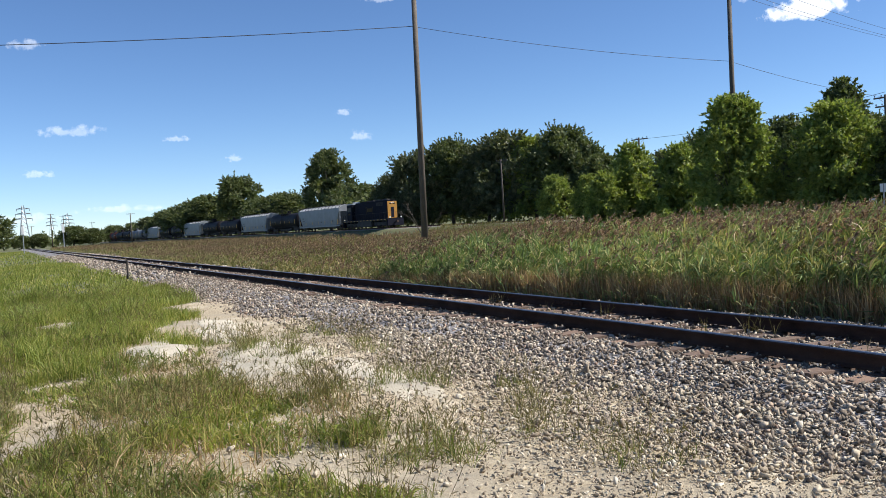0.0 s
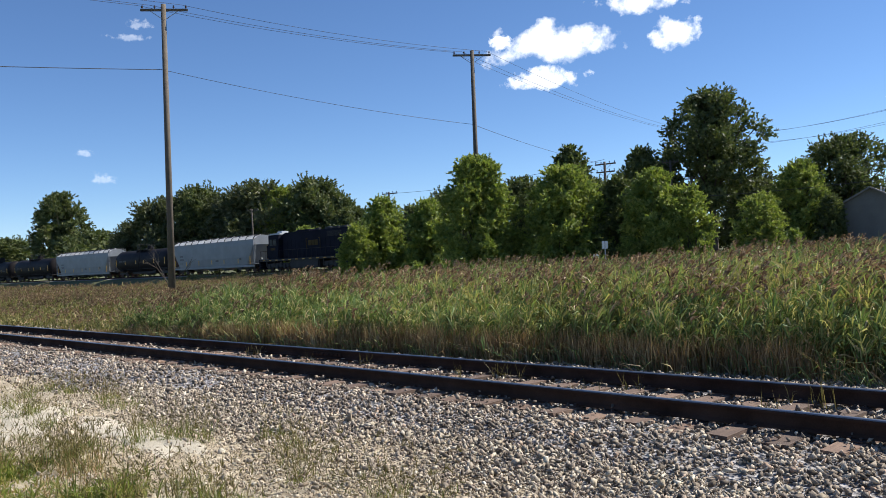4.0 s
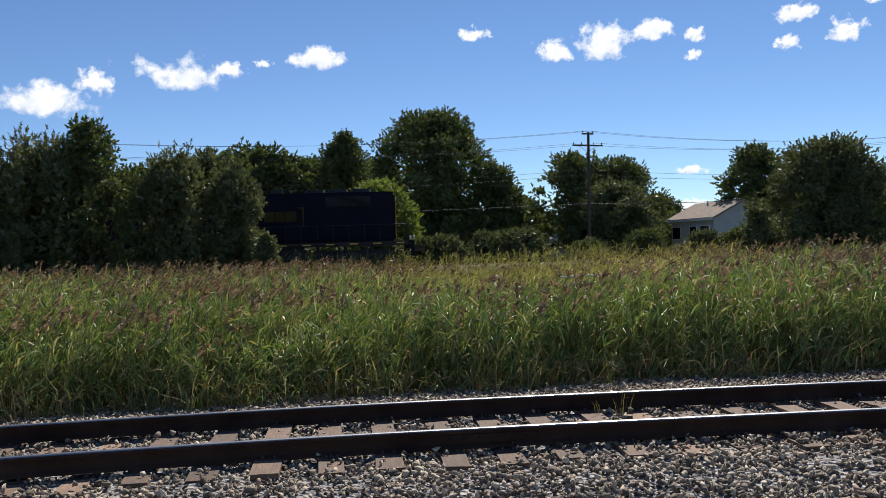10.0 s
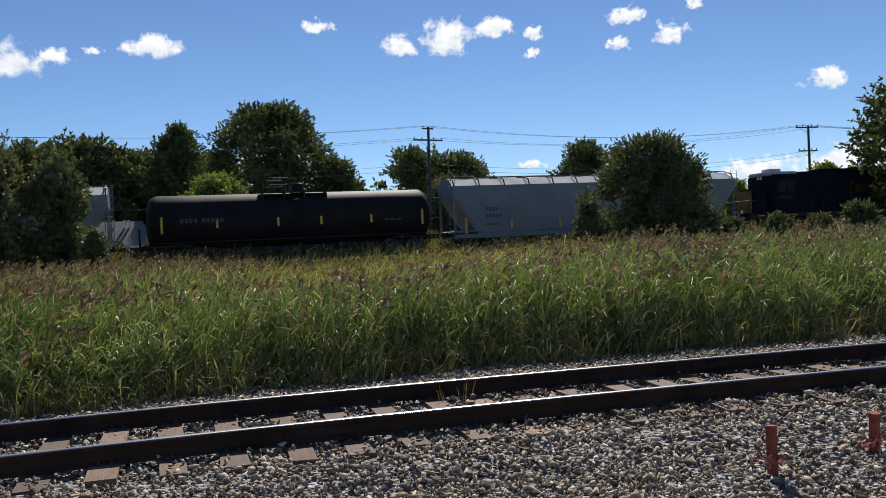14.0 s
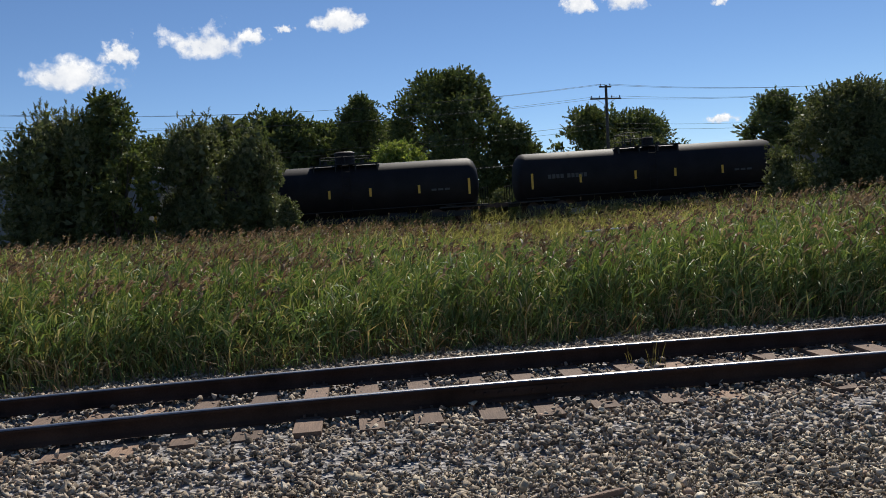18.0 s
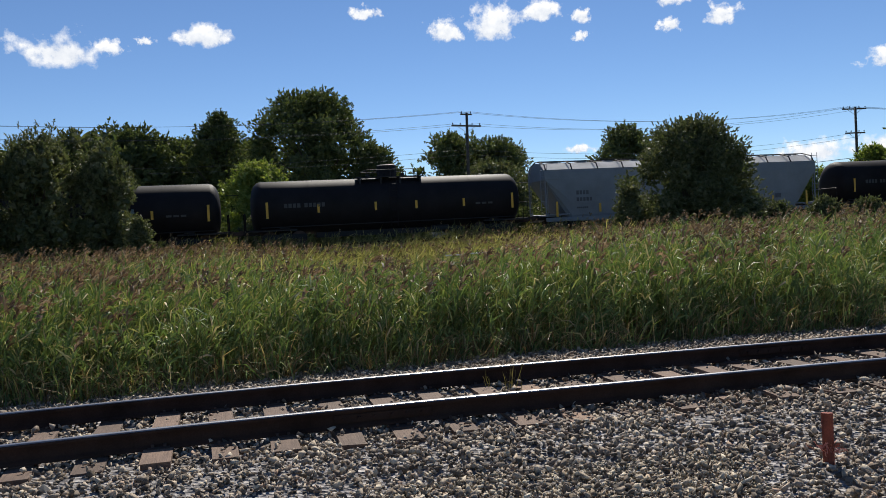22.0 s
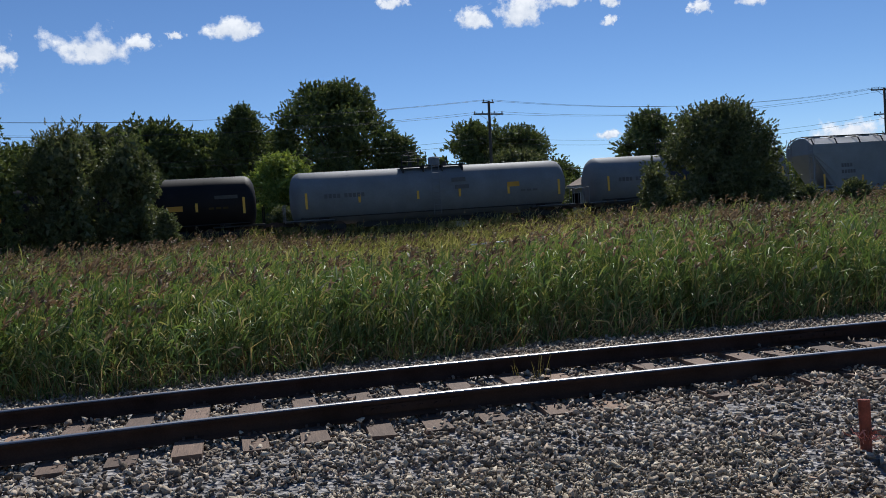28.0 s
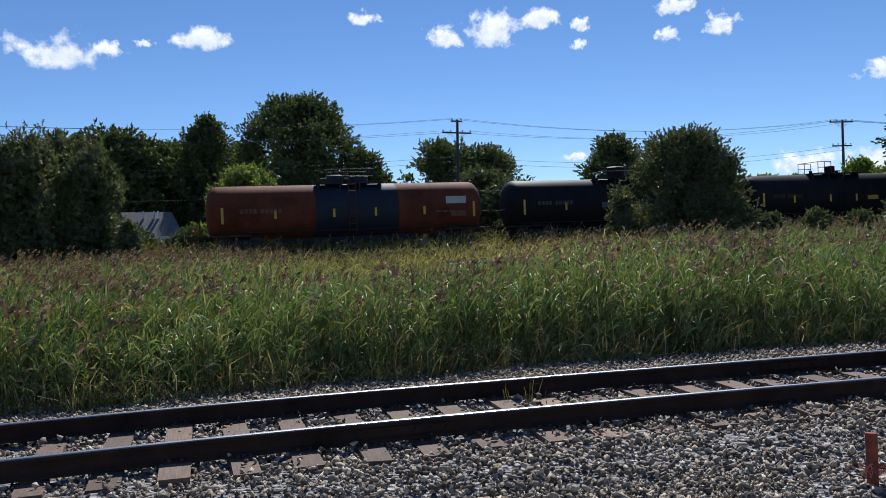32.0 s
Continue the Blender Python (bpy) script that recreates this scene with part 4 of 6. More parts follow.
def build_trees():
    eye = 1.58

    def spec(az, el, d, width_deg, z=0.2):
        top = eye + d * math.tan(radians(el))
        return polar(az, d, z), top - z, 2 * d * math.tan(radians(width_deg / 2))
    one = [
        # name, az, el, d, width in degrees, material, leaves, leaf size, clear, shape, stems, label
        ("tree", 48.8, 6.6, 47, 5.8, M_LEAF2, 17000, 0.19, 0.03, "bush", 3, "bushy green tree at the foot of a utility pole"),
        ("tree", 43.0, 5.6, 48, 6.6, M_LEAF2, 17000, 0.19, 0.03, "bush", 3, "bushy green tree with an uneven top above the reeds"),
        ("tree", 42.6, 6.9, 53, 3.4, M_LEAF, 8000, 0.20, 0.1, "round", 2, "dark green tree crown rising behind bushy trees"),
        ("shrub", 39.6, 4.6, 48, 4.0, M_LEAF, 9000, 0.18, 0.02, "bush", 4, "dense dark green shrub above the reeds"),
        ("tree", 37.3, 5.0, 46, 5.2, M_LEAF2, 15000, 0.18, 0.02, "bush", 4, "broad light green bush above the reeds"),
        ("shrub", 35.3, 3.7, 46, 3.8, M_LEAF2, 10000, 0.18, 0.02, "bush", 4, "light green shrub sloping down beside the taller bushes"),
        ("shrub", 30.9, 3.0, 62, 3.8, M_LEAF2, 8000, 0.17, 0.02, "bush", 4, "low green shrub beside the taller bushes"),
        ("shrub", 55.4, 4.1, 60, 3.6, M_LEAF2, 8000, 0.22, 0.03, "bush", 4, "light green shrub in front of the far line"),
        ("shrub", 52.2, 3.8, 58, 3.8, M_LEAF2, 8000, 0.22, 0.03, "bush", 4, "light green shrub in front of the far line"),
        ("shrub", 57.2, 2.3, 58, 3.0, M_LEAF2, 5000, 0.20, 0.03, "bush", 4, "low light green shrub in front of the far line"),
        ("tree", 17.2, 10.0, 43, 7.2, M_LEAF3, 24000, 0.15, 0.03, "willow", 5, "tall bushy willow with a pointed crown above the reeds"),
        ("tree", 14.5, 8.9, 42, 5.4, M_LEAF, 11000, 0.17, 0.05, "round", 3, "slender light green tree leaning out of a willow"),
        ("tree", 9.4, 9.2, 43, 5.2, M_LEAF3, 16000, 0.15, 0.03, "willow", 4, "slender willow bush with a feathery top above the reeds"),
        ("tree", 5.6, 8.1, 43.5, 4.0, M_LEAF3, 13000, 0.15, 0.03, "willow", 4, "slender willow bush with a rounded top above the reeds"),
        ("shrub", 3.6, 1.4, 41, 2.2, M_LEAF3, 3500, 0.15, 0.02, "bush", 3, "low green shrub at the foot of the willows"),
        ("tree", -32.5, 6.2, 45, 10.0, M_LEAF3, 44000, 0.13, 0.02, "bush", 5, "large round dark green bush above the reeds"),
        ("shrub", -28.4, 2.0, 44, 2.6, M_LEAF3, 4000, 0.14, 0.02, "bush", 3, "low light green shrub at the foot of a round bush"),
        ("tree", 33.7, 9.85, 92, 6.8, M_LEAF, 9500, 0.36, 0.30, "round", 1, "tall broad-crowned green tree behind the railway line"),
        ("tree", 38.0, 6.5, 90, 3.4, M_LEAF, 4500, 0.34, 0.2, "round", 1, "dark green tree beside a taller one"),
        ("tree", 25.9, 6.3, 98, 5.4, M_LEAF, 6000, 0.34, 0.3, "top", 1, "green tree with an open crown behind a house"),
        ("tree", 28.5, 4.9, 92, 3.8, M_LEAF2, 5000, 0.34, 0.15, "round", 1, "green tree with an open crown beside a house"),
        ("shrub", 26.8, 2.6, 90, 2.0, M_LEAF, 3000, 0.30, 0.05, "bush", 3, "green shrub at the corner of a house"),
        ("purple_tree", 22.3, 4.3, 96, 3.2, M_RED, 4500, 0.32, 0.1, "round", 1, "small dark purple-leaved tree beside a house"),
        ("tree", -7.7, 9.5, 84, 9.4, M_LEAF, 18000, 0.34, 0.10, "round", 1, "very broad dark green tree with a domed crown"),
        ("tree", -11.9, 5.6, 82, 4.2, M_LEAF, 6000, 0.34, 0.08, "round", 1, "dark green tree at the flank of a broader one"),
        ("tree", -1.6, 8.1, 92, 4.2, M_LEAF, 6500, 0.35, 0.2, "round", 1, "dark green tree behind the railway line"),
        ("shrub", -3.9, 4.9, 68, 6.0, M_LEAF2, 8500, 0.27, 0.03, "bush", 3, "light green rounded shrub behind the railway line"),
        ("tree", -16.9, 6.3, 88, 5.2, M_LEAF, 5500, 0.33, 0.15, "top", 1, "dark green open tree beside a utility pole"),
        ("tree", -19.9, 5.8, 90, 5.8, M_LEAF, 7000, 0.33, 0.12, "round", 1, "dark green tree behind the railway line"),
        ("shrub", -19.4, 4.3, 82, 6.6, M_LEAF3, 7500, 0.32, 0.03, "bush", 3, "broad light green shrub beside a utility pole"),
        ("tree", -28.4, 6.0, 88, 4.8, M_LEAF, 7000, 0.33, 0.15, "round", 1, "dark green tree beside a house"),
        ("tree", -48.6, 8.4, 72, 7.6, M_LEAF, 6000, 0.34, 0.25, "top", 1, "tall green tree with spreading open branches"),
        ("shrub", -43.0, 3.5, 78, 3.6, M_LEAF2, 4500, 0.30, 0.03, "bush", 4, "light green bush beside a utility pole"),
        ("shrub", -37.6, 0.5, 43, 2.6, M_LEAF3, 3500, 0.14, 0.02, "bush", 4, "low dull green shrub among the reeds"),
        ("shrub", -40.2, 0.55, 44, 2.8, M_LEAF3, 3500, 0.14, 0.02, "bush", 4, "low dull green shrub among the reeds"),
        ("shrub", -42.6, 0.4, 42, 2.4, M_LEAF3, 3000, 0.14, 0.02, "bush", 4, "low dull green shrub among the reeds"),
        ("shrub", -44.8, 1.1, 43, 3.2, M_LEAF3, 4500, 0.14, 0.02, "bush", 4, "low feathery green shrub among the reeds"),
        ("shrub", -47.4, 1.1, 42, 3.0, M_LEAF3, 4000, 0.14, 0.02, "bush", 4, "low dull green shrub among the reeds"),
        ("shrub", 28.9, 0.6, 34, 1.5, M_LEAF2, 1800, 0.10, 0.02, "bush", 3, "small leafy green shrub above the reeds"),
        ("shrub", 53.2, -0.3, 40, 1.3, M_LEAF2, 1500, 0.10, 0.02, "bush", 3, "small leafy green shrub above the meadow grass"),
        ("tree", 81.6, 3.6, 245, 2.9, M_LEAF, 4500, 0.75, 0.35, "top", 1, "solitary green tree with a leaning flat crown"),
        ("tree", 75.6, 5.0, 190, 3.6, M_LEAF, 6000, 0.62, 0.2, "round", 1, "tall dark green tree behind the train"),
    ]
    for i, (name, az, el, d, w, mat, n, leaf, clear, shape, stems, label) in enumerate(one):
        at, h, wid = spec(az, el, d, w, -0.45 if d < 60 else 0.2)
        put_tree(name, tree_parts(h, wid, 300 + 7 * i, mat, n, leaf, clear, shape, stems), at, label, "shrub" if name == "shrub" else "tree")
    # background belts share a few trees
    kinds = [tree_parts(10, 8.5, 700 + i, (M_LEAF, M_LEAF3, M_LEAF, M_LEAF2)[i], 5500, 0.40, 0.15, ("round", "top", "round", "bush")[i]) for i in range(4)]
    belt = [  # az, el, d, kind
        (69.6, 4.6, 152, 1), (67.4, 5.3, 150, 2), (65.0, 4.7, 146, 1), (63.6, 5.5, 142, 1), (61.8, 5.1, 140, 3), (60.0, 5.6, 136, 2), (58.6, 4.6, 132, 0), (57.6, 3.6, 128, 2), (71.4, 3.2, 158, 1), (60.5, 2.5, 120, 3), (58.2, 2.4, 114, 3), (55.2, 3.6, 112, 3), (53.0, 3.6, 110, 1), (51.0, 4.4, 108, 2),
        (72.4, 2.3, 175, 2), (73.8, 2.7, 182, 0), (78.6, 2.4, 215, 2), (79.6, 2.2, 225, 0), (83.4, 2.5, 275, 2), (84.6, 2.1, 300, 0), (86.0, 1.7, 330, 2), (87.0, 1.3, 370, 1), (88.2, 1.0, 400, 0), (89.4, 0.9, 430, 2), (90.6, 0.8, 380, 0), (91.7, 1.0, 380, 2), (93.6, 0.65, 420, 0), (94.6, 0.6, 420, 2), (96.6, 2.1, 240, 0),
        (46.0, 5.0, 110, 0), (41.0, 4.6, 112, 2), (37.8, 5.6, 105, 0), (31.2, 4.2, 112, 1), (29.6, 3.6, 100, 2), (22.8, 2.4, 110, 3), (19.6, 5.0, 100, 0), (17.0, 5.6, 100, 2), (14.2, 5.6, 102, 0), (11.4, 6.0, 98, 2), (8.6, 6.4, 98, 0), (6.0, 7.0, 100, 1), (4.0, 7.2, 96, 2), (1.9, 6.5, 96, 0), (0.4, 6.4, 98, 2), (-3.4, 6.2, 98, 0), (-13.2, 3.5, 96, 2), (-22.6, 3.2, 110, 2),
        (-30.2, 3.0, 96, 0), (-35.6, 3.0, 98, 3), (-37.6, 2.9, 80, 3), (-39.4, 2.8, 78, 3), (-41.2, 2.6, 80, 3), (-43.0, 2.9, 82, 3), (-44.6, 3.2, 76, 3), (-46.8, 3.4, 74, 3), (-49.0, 3.4, 76, 3), (-52.0, 3.6, 78, 0),
    ]
    r = np.random.default_rng(9)
    for az, el, d, k in belt:
        h = eye + d * math.tan(radians(el)) - 0.2
        s = h / 10
        t = put_tree("tree" if k != 3 else "shrub", kinds[k], polar(az, d, 0.2), ("dark green tree in the belt behind the railway line", "green tree in the belt behind the railway line", "broad dark green tree in the belt behind the railway line", "light green shrub in the belt behind the railway line")[k], "tree" if k != 3 else "shrub", float(r.uniform(0, 360)), s, "tree belt")
        if h < 7 and k != 3:
            t.scale = (s * 1.45, s * 1.45, s)
        if d > 180:
            t.scale = (s * 1.8, s * 1.8, s)
    # low bushes along the far side of the line share two shapes
    low = [tree_parts(3.0, 4.2, 760 + i, (M_LEAF3, M_LEAF)[i], 3600, 0.26, 0.02, "bush", 4) for i in range(2)]
    for i in range(17):
        az = 5.0 - 2.05 * i + float(r.normal(0, 0.9))
        put_tree("shrub", low[i % 2], polar(az, 60 + float(r.uniform(0, 4)), 0.2), ("low dull green bush", "low dark green bush")[i % 2] + " along the far side of the line", "shrub", float(r.uniform(0, 360)), float(r.uniform(0.45, 1.05)), "trackside bushes")
    # hedges close the belt low down behind the far line
    for az0, az1, d, el in ((-52, -20, 104, 1.5), (-19, 24, 108, 2.6), (24, 58, 124, 1.8), (49, 75, 168, 2.3), (58, 96, 460, 0.55)):
        n = int(abs(az1 - az0) * (2.2 if d < 200 else 1.2))
        blobs = []
        for i in range(n):
            az = az0 + (az1 - az0) * (i + 0.5) / n
            dd = d + r.uniform(-3, 3)
            h = eye + dd * math.tan(radians(el * r.uniform(0.7, 1.15)))
            p = polar(az, dd)
            blobs.append((p.x, p.y, h * 0.5, dd * 0.022, h * 0.5))
        ob = new("hedgerow", crown_mesh("hedgerow", blobs, n * 20, 14, 0.45 if d < 200 else 1.0, M_LEAF, 900 + d))
        tagged(ob, "dense dark green hedgerow behind the railway line", "hedge", kind="stuff")
    # a bare dead sapling beside the utility pole
    bm, ends = bmesh.new(), []
    limbs(bm, Vector((0, 0, -0.3)), Vector((0, 0, 1)), 1.6, 0.035, np.random.default_rng(5), 3, ends)
    s = thing("bare_sapling", Matrix.Translation(polar(69.4, 47, -0.4)), "bare leafless sapling standing in the meadow", "tree")
    part("branch", bm, M_BARK, s)


# ---- poles, wires, houses ----
M_SIDING = plain("pale siding", (0.55, 0.54, 0.52), 0.7, 0, 0.08, 1.0, 8)
M_SIDING2 = plain("grey siding", (0.14, 0.136, 0.13), 0.7, 0, 0.1, 1.0, 8)
M_SHINGLE = plain("grey shingles", (0.20, 0.19, 0.185), 0.9, 0, 0.2, 2.0, 12, 0.5)
M_SHINGLE2 = plain("brown shingles", (0.24, 0.18, 0.14), 0.9, 0, 0.2, 2.0, 12, 0.5)
M_PANE = plain("window glass", (0.012, 0.014, 0.017), 0.3, 0, 0.1, spec=0.12)
M_TRIM = plain("white paint", (0.75, 0.74, 0.72), 0.5, 0, 0.06)
M_GALV = plain("galvanised steel", (0.35, 0.36, 0.37), 0.5, 0.7, 0.15)
M_INSUL = plain("brown porcelain", (0.07, 0.05, 0.045), 0.25, 0, 0.2)


def utility_pole(at, top, arms, turn, label, lean=0.0, radius=0.16, group="utility poles"):
    p = thing("utility_pole", Matrix.Translation(at) @ Matrix.Rotation(radians(lean), 4, Vector((at.x, at.y, 0))) @ pose(0, 0, 0, 0, 0, turn), label, "utility pole", group)
    h = top - at.z
    part("pole", rodded((0, 0, -0.5), (0, 0, h), radius, radius * 0.66, seg=12), M_POLE, p, smooth=True)
    for dz, w in arms:
        z = h - dz
        a = part("crossarm", boxed(-w / 2, w / 2, 0.10, 0.21, z - 0.06, z + 0.06, bevel=0.01), M_POLE, p)
        for x in ([-w * 0.46, -w * 0.2, w * 0.2, w * 0.46] if w > 1 else [-w * 0.4, w * 0.4]):
            b = bmesh.new()
            rod(b, (x, 0.155, z + 0.06), (x, 0.155, z + 0.14), 0.02, seg=6)
            rod(b, (x, 0.155, z + 0.12), (x, 0.155, z + 0.24), 0.055, 0.035, seg=8)
            part("insulator", b, M_INSUL, a)
        if w > 1:
            b = bmesh.new()
            for s in (-1, 1):
                rod(b, (s * w * 0.3, 0.13, z - 0.05), (0, 0.12, z - 0.55), 0.018, seg=5)
            part("brace", b, M_GALV, a)
    return p


def wire(a, b, sag, r=0.016, n=24, label="sagging overhead wire between the poles"):
    cu = bpy.data.curves.new("overhead_wire", "CURVE")
    cu.dimensions, cu.bevel_depth, cu.bevel_resolution = "3D", r, 1
    s = cu.splines.new("POLY")
    s.points.add(n)
    a, b = Vector(a), Vector(b)
    for i, p in enumerate(s.points):
        u = i / n
        q = a.lerp(b, u) - Vector((0, 0, 4 * sag * u * (1 - u)))
        p.co = (*q, 1)
    cu.materials.append(M_WIRE)
    return tagged(new("overhead_wire", cu), label, "wire", "overhead wires")


def build_poles():
    g = -0.42
    P1, P2 = polar(69.2, 46, g), polar(49.0, 53, g)
    t1, t2 = 15.4, 14.4
    utility_pole(P1, t1, ((0.25, 2.4),), 58, "tall weathered wooden utility pole standing in the meadow", 0.8, 0.19)
    utility_pole(P2, t2, ((0.25, 2.4),), 58, "tall weathered wooden utility pole above bushy trees", 0.7, 0.18)
    P0 = polar(118, 46, g)
    P3 = polar(40.4, 77, 0.2)
    P4, P5 = polar(36.2, 88, 0.2), polar(34.9, 88, 0.2)
    P6 = polar(54.9, 100, 0.2)
    P7 = polar(64.0, 125, 0.2)
    utility_pole(P3, 9.4, ((0.2, 2.0), (0.9, 1.8)), 15, "wooden utility pole with two crossarms behind the trees")
    utility_pole(P4, 10.2, ((0.2, 1.6), (1.2, 1.6)), 40, "slender wooden pole with short crossarms behind the trees")
    utility_pole(P5, 8.4, ((0.2, 1.4),), 40, "slender wooden pole beside a larger one")
    utility_pole(P6, 9.6, ((0.2, 2.2),), 20, "wooden utility pole among the trees behind the line")
    utility_pole(P7, 9.9, ((0.2, 2.2),), 20, "wooden utility pole in front of a belt of trees")
    P8 = polar(36.0, 97, 0.2)
    utility_pole(P8, 14.8, ((0.2, 2.4),), 30, "tall wooden utility pole hidden in a tree crown")
    PM, PN, PO = polar(-17.8, 70, 0.2), polar(-42.1, 89, 0.2), polar(-37.7, 130, 0.2)
    PL = polar(22, 72, 0.2)
    PR = polar(-58, 120, 0.2)
    utility_pole(PM, 10.9, ((0.1, 1.0), (1.05, 2.6)), 4, "wooden utility pole with crossarms behind the railway line", 1.2)
    utility_pole(PN, 10.9, ((0.15, 2.4), (2.4, 2.0)), -8, "wooden utility pole with two crossarms behind the railway line")
    utility_pole(PO, 8.4, ((0.2, 2.4),), 0, "far wooden utility pole above the bushes")
    for az, d, top in ((88.3, 330, 11), (92.9, 420, 15), (92.2, 420, 14), (90.6, 500, 12), (94.0, 520, 12), (95.6, 500, 10)):
        utility_pole(polar(az, d, 0), top, ((0.3, 3.0),), 90, "far wooden utility pole beside the railway", radius=0.22)

    def up(p, z, dx=0.0, dy=0.0):
        return (p.x + dx, p.y + dy, z)
    # service line from pole to pole across the tracks
    wire(up(P0, 9.4), up(P1, t1 - 3.4), 0.3, 0.018)
    wire(up(P1, t1 - 3.4), up(P2, t2 - 4.6), 0.25, 0.012)
    wire(up(P2, t2 - 4.6), up(P3, 9.2), 0.25, 0.012)
    for o in (-1.1, -0.45, 0.45, 1.1):
        c, s = math.cos(radians(58)) * o, math.sin(radians(58)) * o
        if o != 0.45:
            wire(up(P1, t1 - 0.05, c, s), up(P2, t2 - 0.05, c, s), 0.3, 0.010)
            wire(up(P2, t2 - 0.05, c, s), up(P8, 14.6, c * 0.7, s * 0.7), 0.5, 0.010)
            wire(up(P0, 15, c, s), up(P1, t1 - 0.05, c, s), 0.4, 0.010)
    wire(up(P6, 9.4), up(P3, 9.6), 0.5, 0.018)
    # line behind the railway
    for o, z in ((-0.45, 0.1), (0.45, 0.1), (-1.2, -0.9), (1.2, -0.9)):
        wire(up(P8, 13.6 + z, o, 0), up(PL, 11.2 + z, o, 0), 0.8, 0.011)
        wire(up(PL, 11.2 + z, o, 0), up(PM, 10.9 + z, o, 0), 1.0, 0.011)
        wire(up(PM, 10.9 + z, o, 0), up(PN, 10.9 + (z if z > 0 else -0.1), o, 0), 1.1, 0.011)
        wire(up(PN, 10.9, o, 0), up(PR, 11.0, o, 0), 0.8, 0.011)
    for z in (7.9, 7.5):
        wire(up(PL, z), up(PM, z), 0.8, 0.012)
        wire(up(PM, z), up(PN, z + 0.6), 1.0, 0.012)
    wire(up(PL, 6.0), up(P3, 6.0), 0.4, 0.02)
    wire(up(PL, 5.2), up(PM, 5.1), 0.3, 0.026, label="thick low cable between the poles")
    wire(up(PM, 5.1), up(PN, 6.2), 0.5, 0.026, label="thick low cable between the poles")


def tower(at, h, label):
    t = thing("pylon", Matrix.Translation(at), label, "pylon", "pylons")
    bm = bmesh.new()
    r = 0.28

    def w(z):
        return 3.6 * (1 - z / h) ** 1.3 + 0.7
    lv = [h * k / 9 for k in range(10)]
    for sx, sy in ((1, 1), (1, -1), (-1, 1), (-1, -1)):
        for a, b in zip(lv, lv[1:]):
            rod(bm, (sx * w(a), sy * w(a), a), (sx * w(b), sy * w(b), b), r, seg=4)
    for i, (a, b) in enumerate(zip(lv, lv[1:])):
        for s in (1, -1):
            rod(bm, (w(a), s * w(a), a), (-w(b), s * w(b), b), r * 0.7, seg=4)
            rod(bm, (-w(a), s * w(a), a), (w(b), s * w(b), b), r * 0.7, seg=4)
            rod(bm, (s * w(a), w(a), a), (s * w(b), -w(b), b), r * 0.7, seg=4)
    part("lattice_mast", bm, M_GALV, t)
    for z, l in ((h * 0.68, 6.0), (h * 0.8, 5.2), (h * 0.92, 4.4)):
        b = bmesh.new()
        for s in (-1, 1):
            rod(b, (0, 0, z + 0.9), (0, s * l, z), r * 0.8, seg=4)
            rod(b, (0, 0, z), (0, s * l, z), r * 0.8, seg=4)
            rod(b, (0, s * l, z), (0, s * l, z - 1.6), 0.2, seg=5)
        part("tower_arm", b, M_GALV, t)


def house(at, w, d, wall_h, roof_h, turn, wall, roof, label, windows=(), door=None):
    """A gabled house: ridge along its x axis; windows (x, z, width, height) on the front (-y)."""
    h = thing("house", Matrix.Translation(at) @ pose(0, 0, 0, 0, 0, turn), label, "house", "houses")
    t = 0.2
    for nm, b in (("wall", (-w / 2, w / 2, -d / 2, -d / 2 + t)), ("wall", (-w / 2, w / 2, d / 2 - t, d / 2)), ("wall", (-w / 2, -w / 2 + t, -d / 2 + t, d / 2 - t)), ("wall", (w / 2 - t, w / 2, -d / 2 + t, d / 2 - t))):
        part(nm, boxed(b[0], b[1], b[2], b[3], -0.3, wall_h), wall, h)
    for s in (-1, 1):
        x0, x1 = s * (w / 2 - t), s * w / 2
        vs = [(x, y, z) for x in (x0, x1) for y, z in ((-d / 2, wall_h), (d / 2, wall_h), (0, wall_h + roof_h))]
        mesh_part("gable", raw("gable", vs, [(0, 1, 2), (3, 5, 4), (0, 3, 4, 1), (1, 4, 5, 2), (2, 5, 3, 0)], wall), wall, h)
    o = 0.4
    for s in (-1, 1):
        e = wall_h - roof_h * o / (d / 2)
        vs = [(-w / 2 - o, s * (d / 2 + o), e), (w / 2 + o, s * (d / 2 + o), e), (w / 2 + o, 0, wall_h + roof_h), (-w / 2 - o, 0, wall_h + roof_h)]
        vs += [(x, y, z + 0.16) for x, y, z in vs]
        mesh_part("roof", raw("roof", vs, [(0, 1, 2, 3), (7, 6, 5, 4), (0, 4, 5, 1), (1, 5, 6, 2), (2, 6, 7, 3), (3, 7, 4, 0)], roof), roof, h)
        part("fascia", boxed(-w / 2 - o, w / 2 + o, s * (d / 2 + o) - 0.03, s * (d / 2 + o) + 0.03, e - 0.1, e + 0.12), M_TRIM, h)
    for x, z, ww, wh in windows:
        f = part("window", boxed(x - ww / 2 - 0.08, x + ww / 2 + 0.08, -d / 2 - 0.05, -d / 2 - 0.004, z - 0.08, z + wh + 0.08), M_TRIM, h)
        part("pane", boxed(x - ww / 2, x + ww / 2, -d / 2 - 0.06, -d / 2 - 0.054, z, z + wh), M_PANE, f)
    if door is not None:
        part("door", boxed(door - 0.5, door + 0.5, -d / 2 - 0.06, -d / 2 - 0.004, 0, 2.05), M_TRIM, h)
    for k, x in enumerate((-w * 0.15, w * 0.1, w * 0.2)):
        part("roof_vent", rodded((x, -0.6, wall_h + roof_h * 0.75), (x, -0.6, wall_h + roof_h + 0.25), 0.09), M_TRIM, h)
    return h


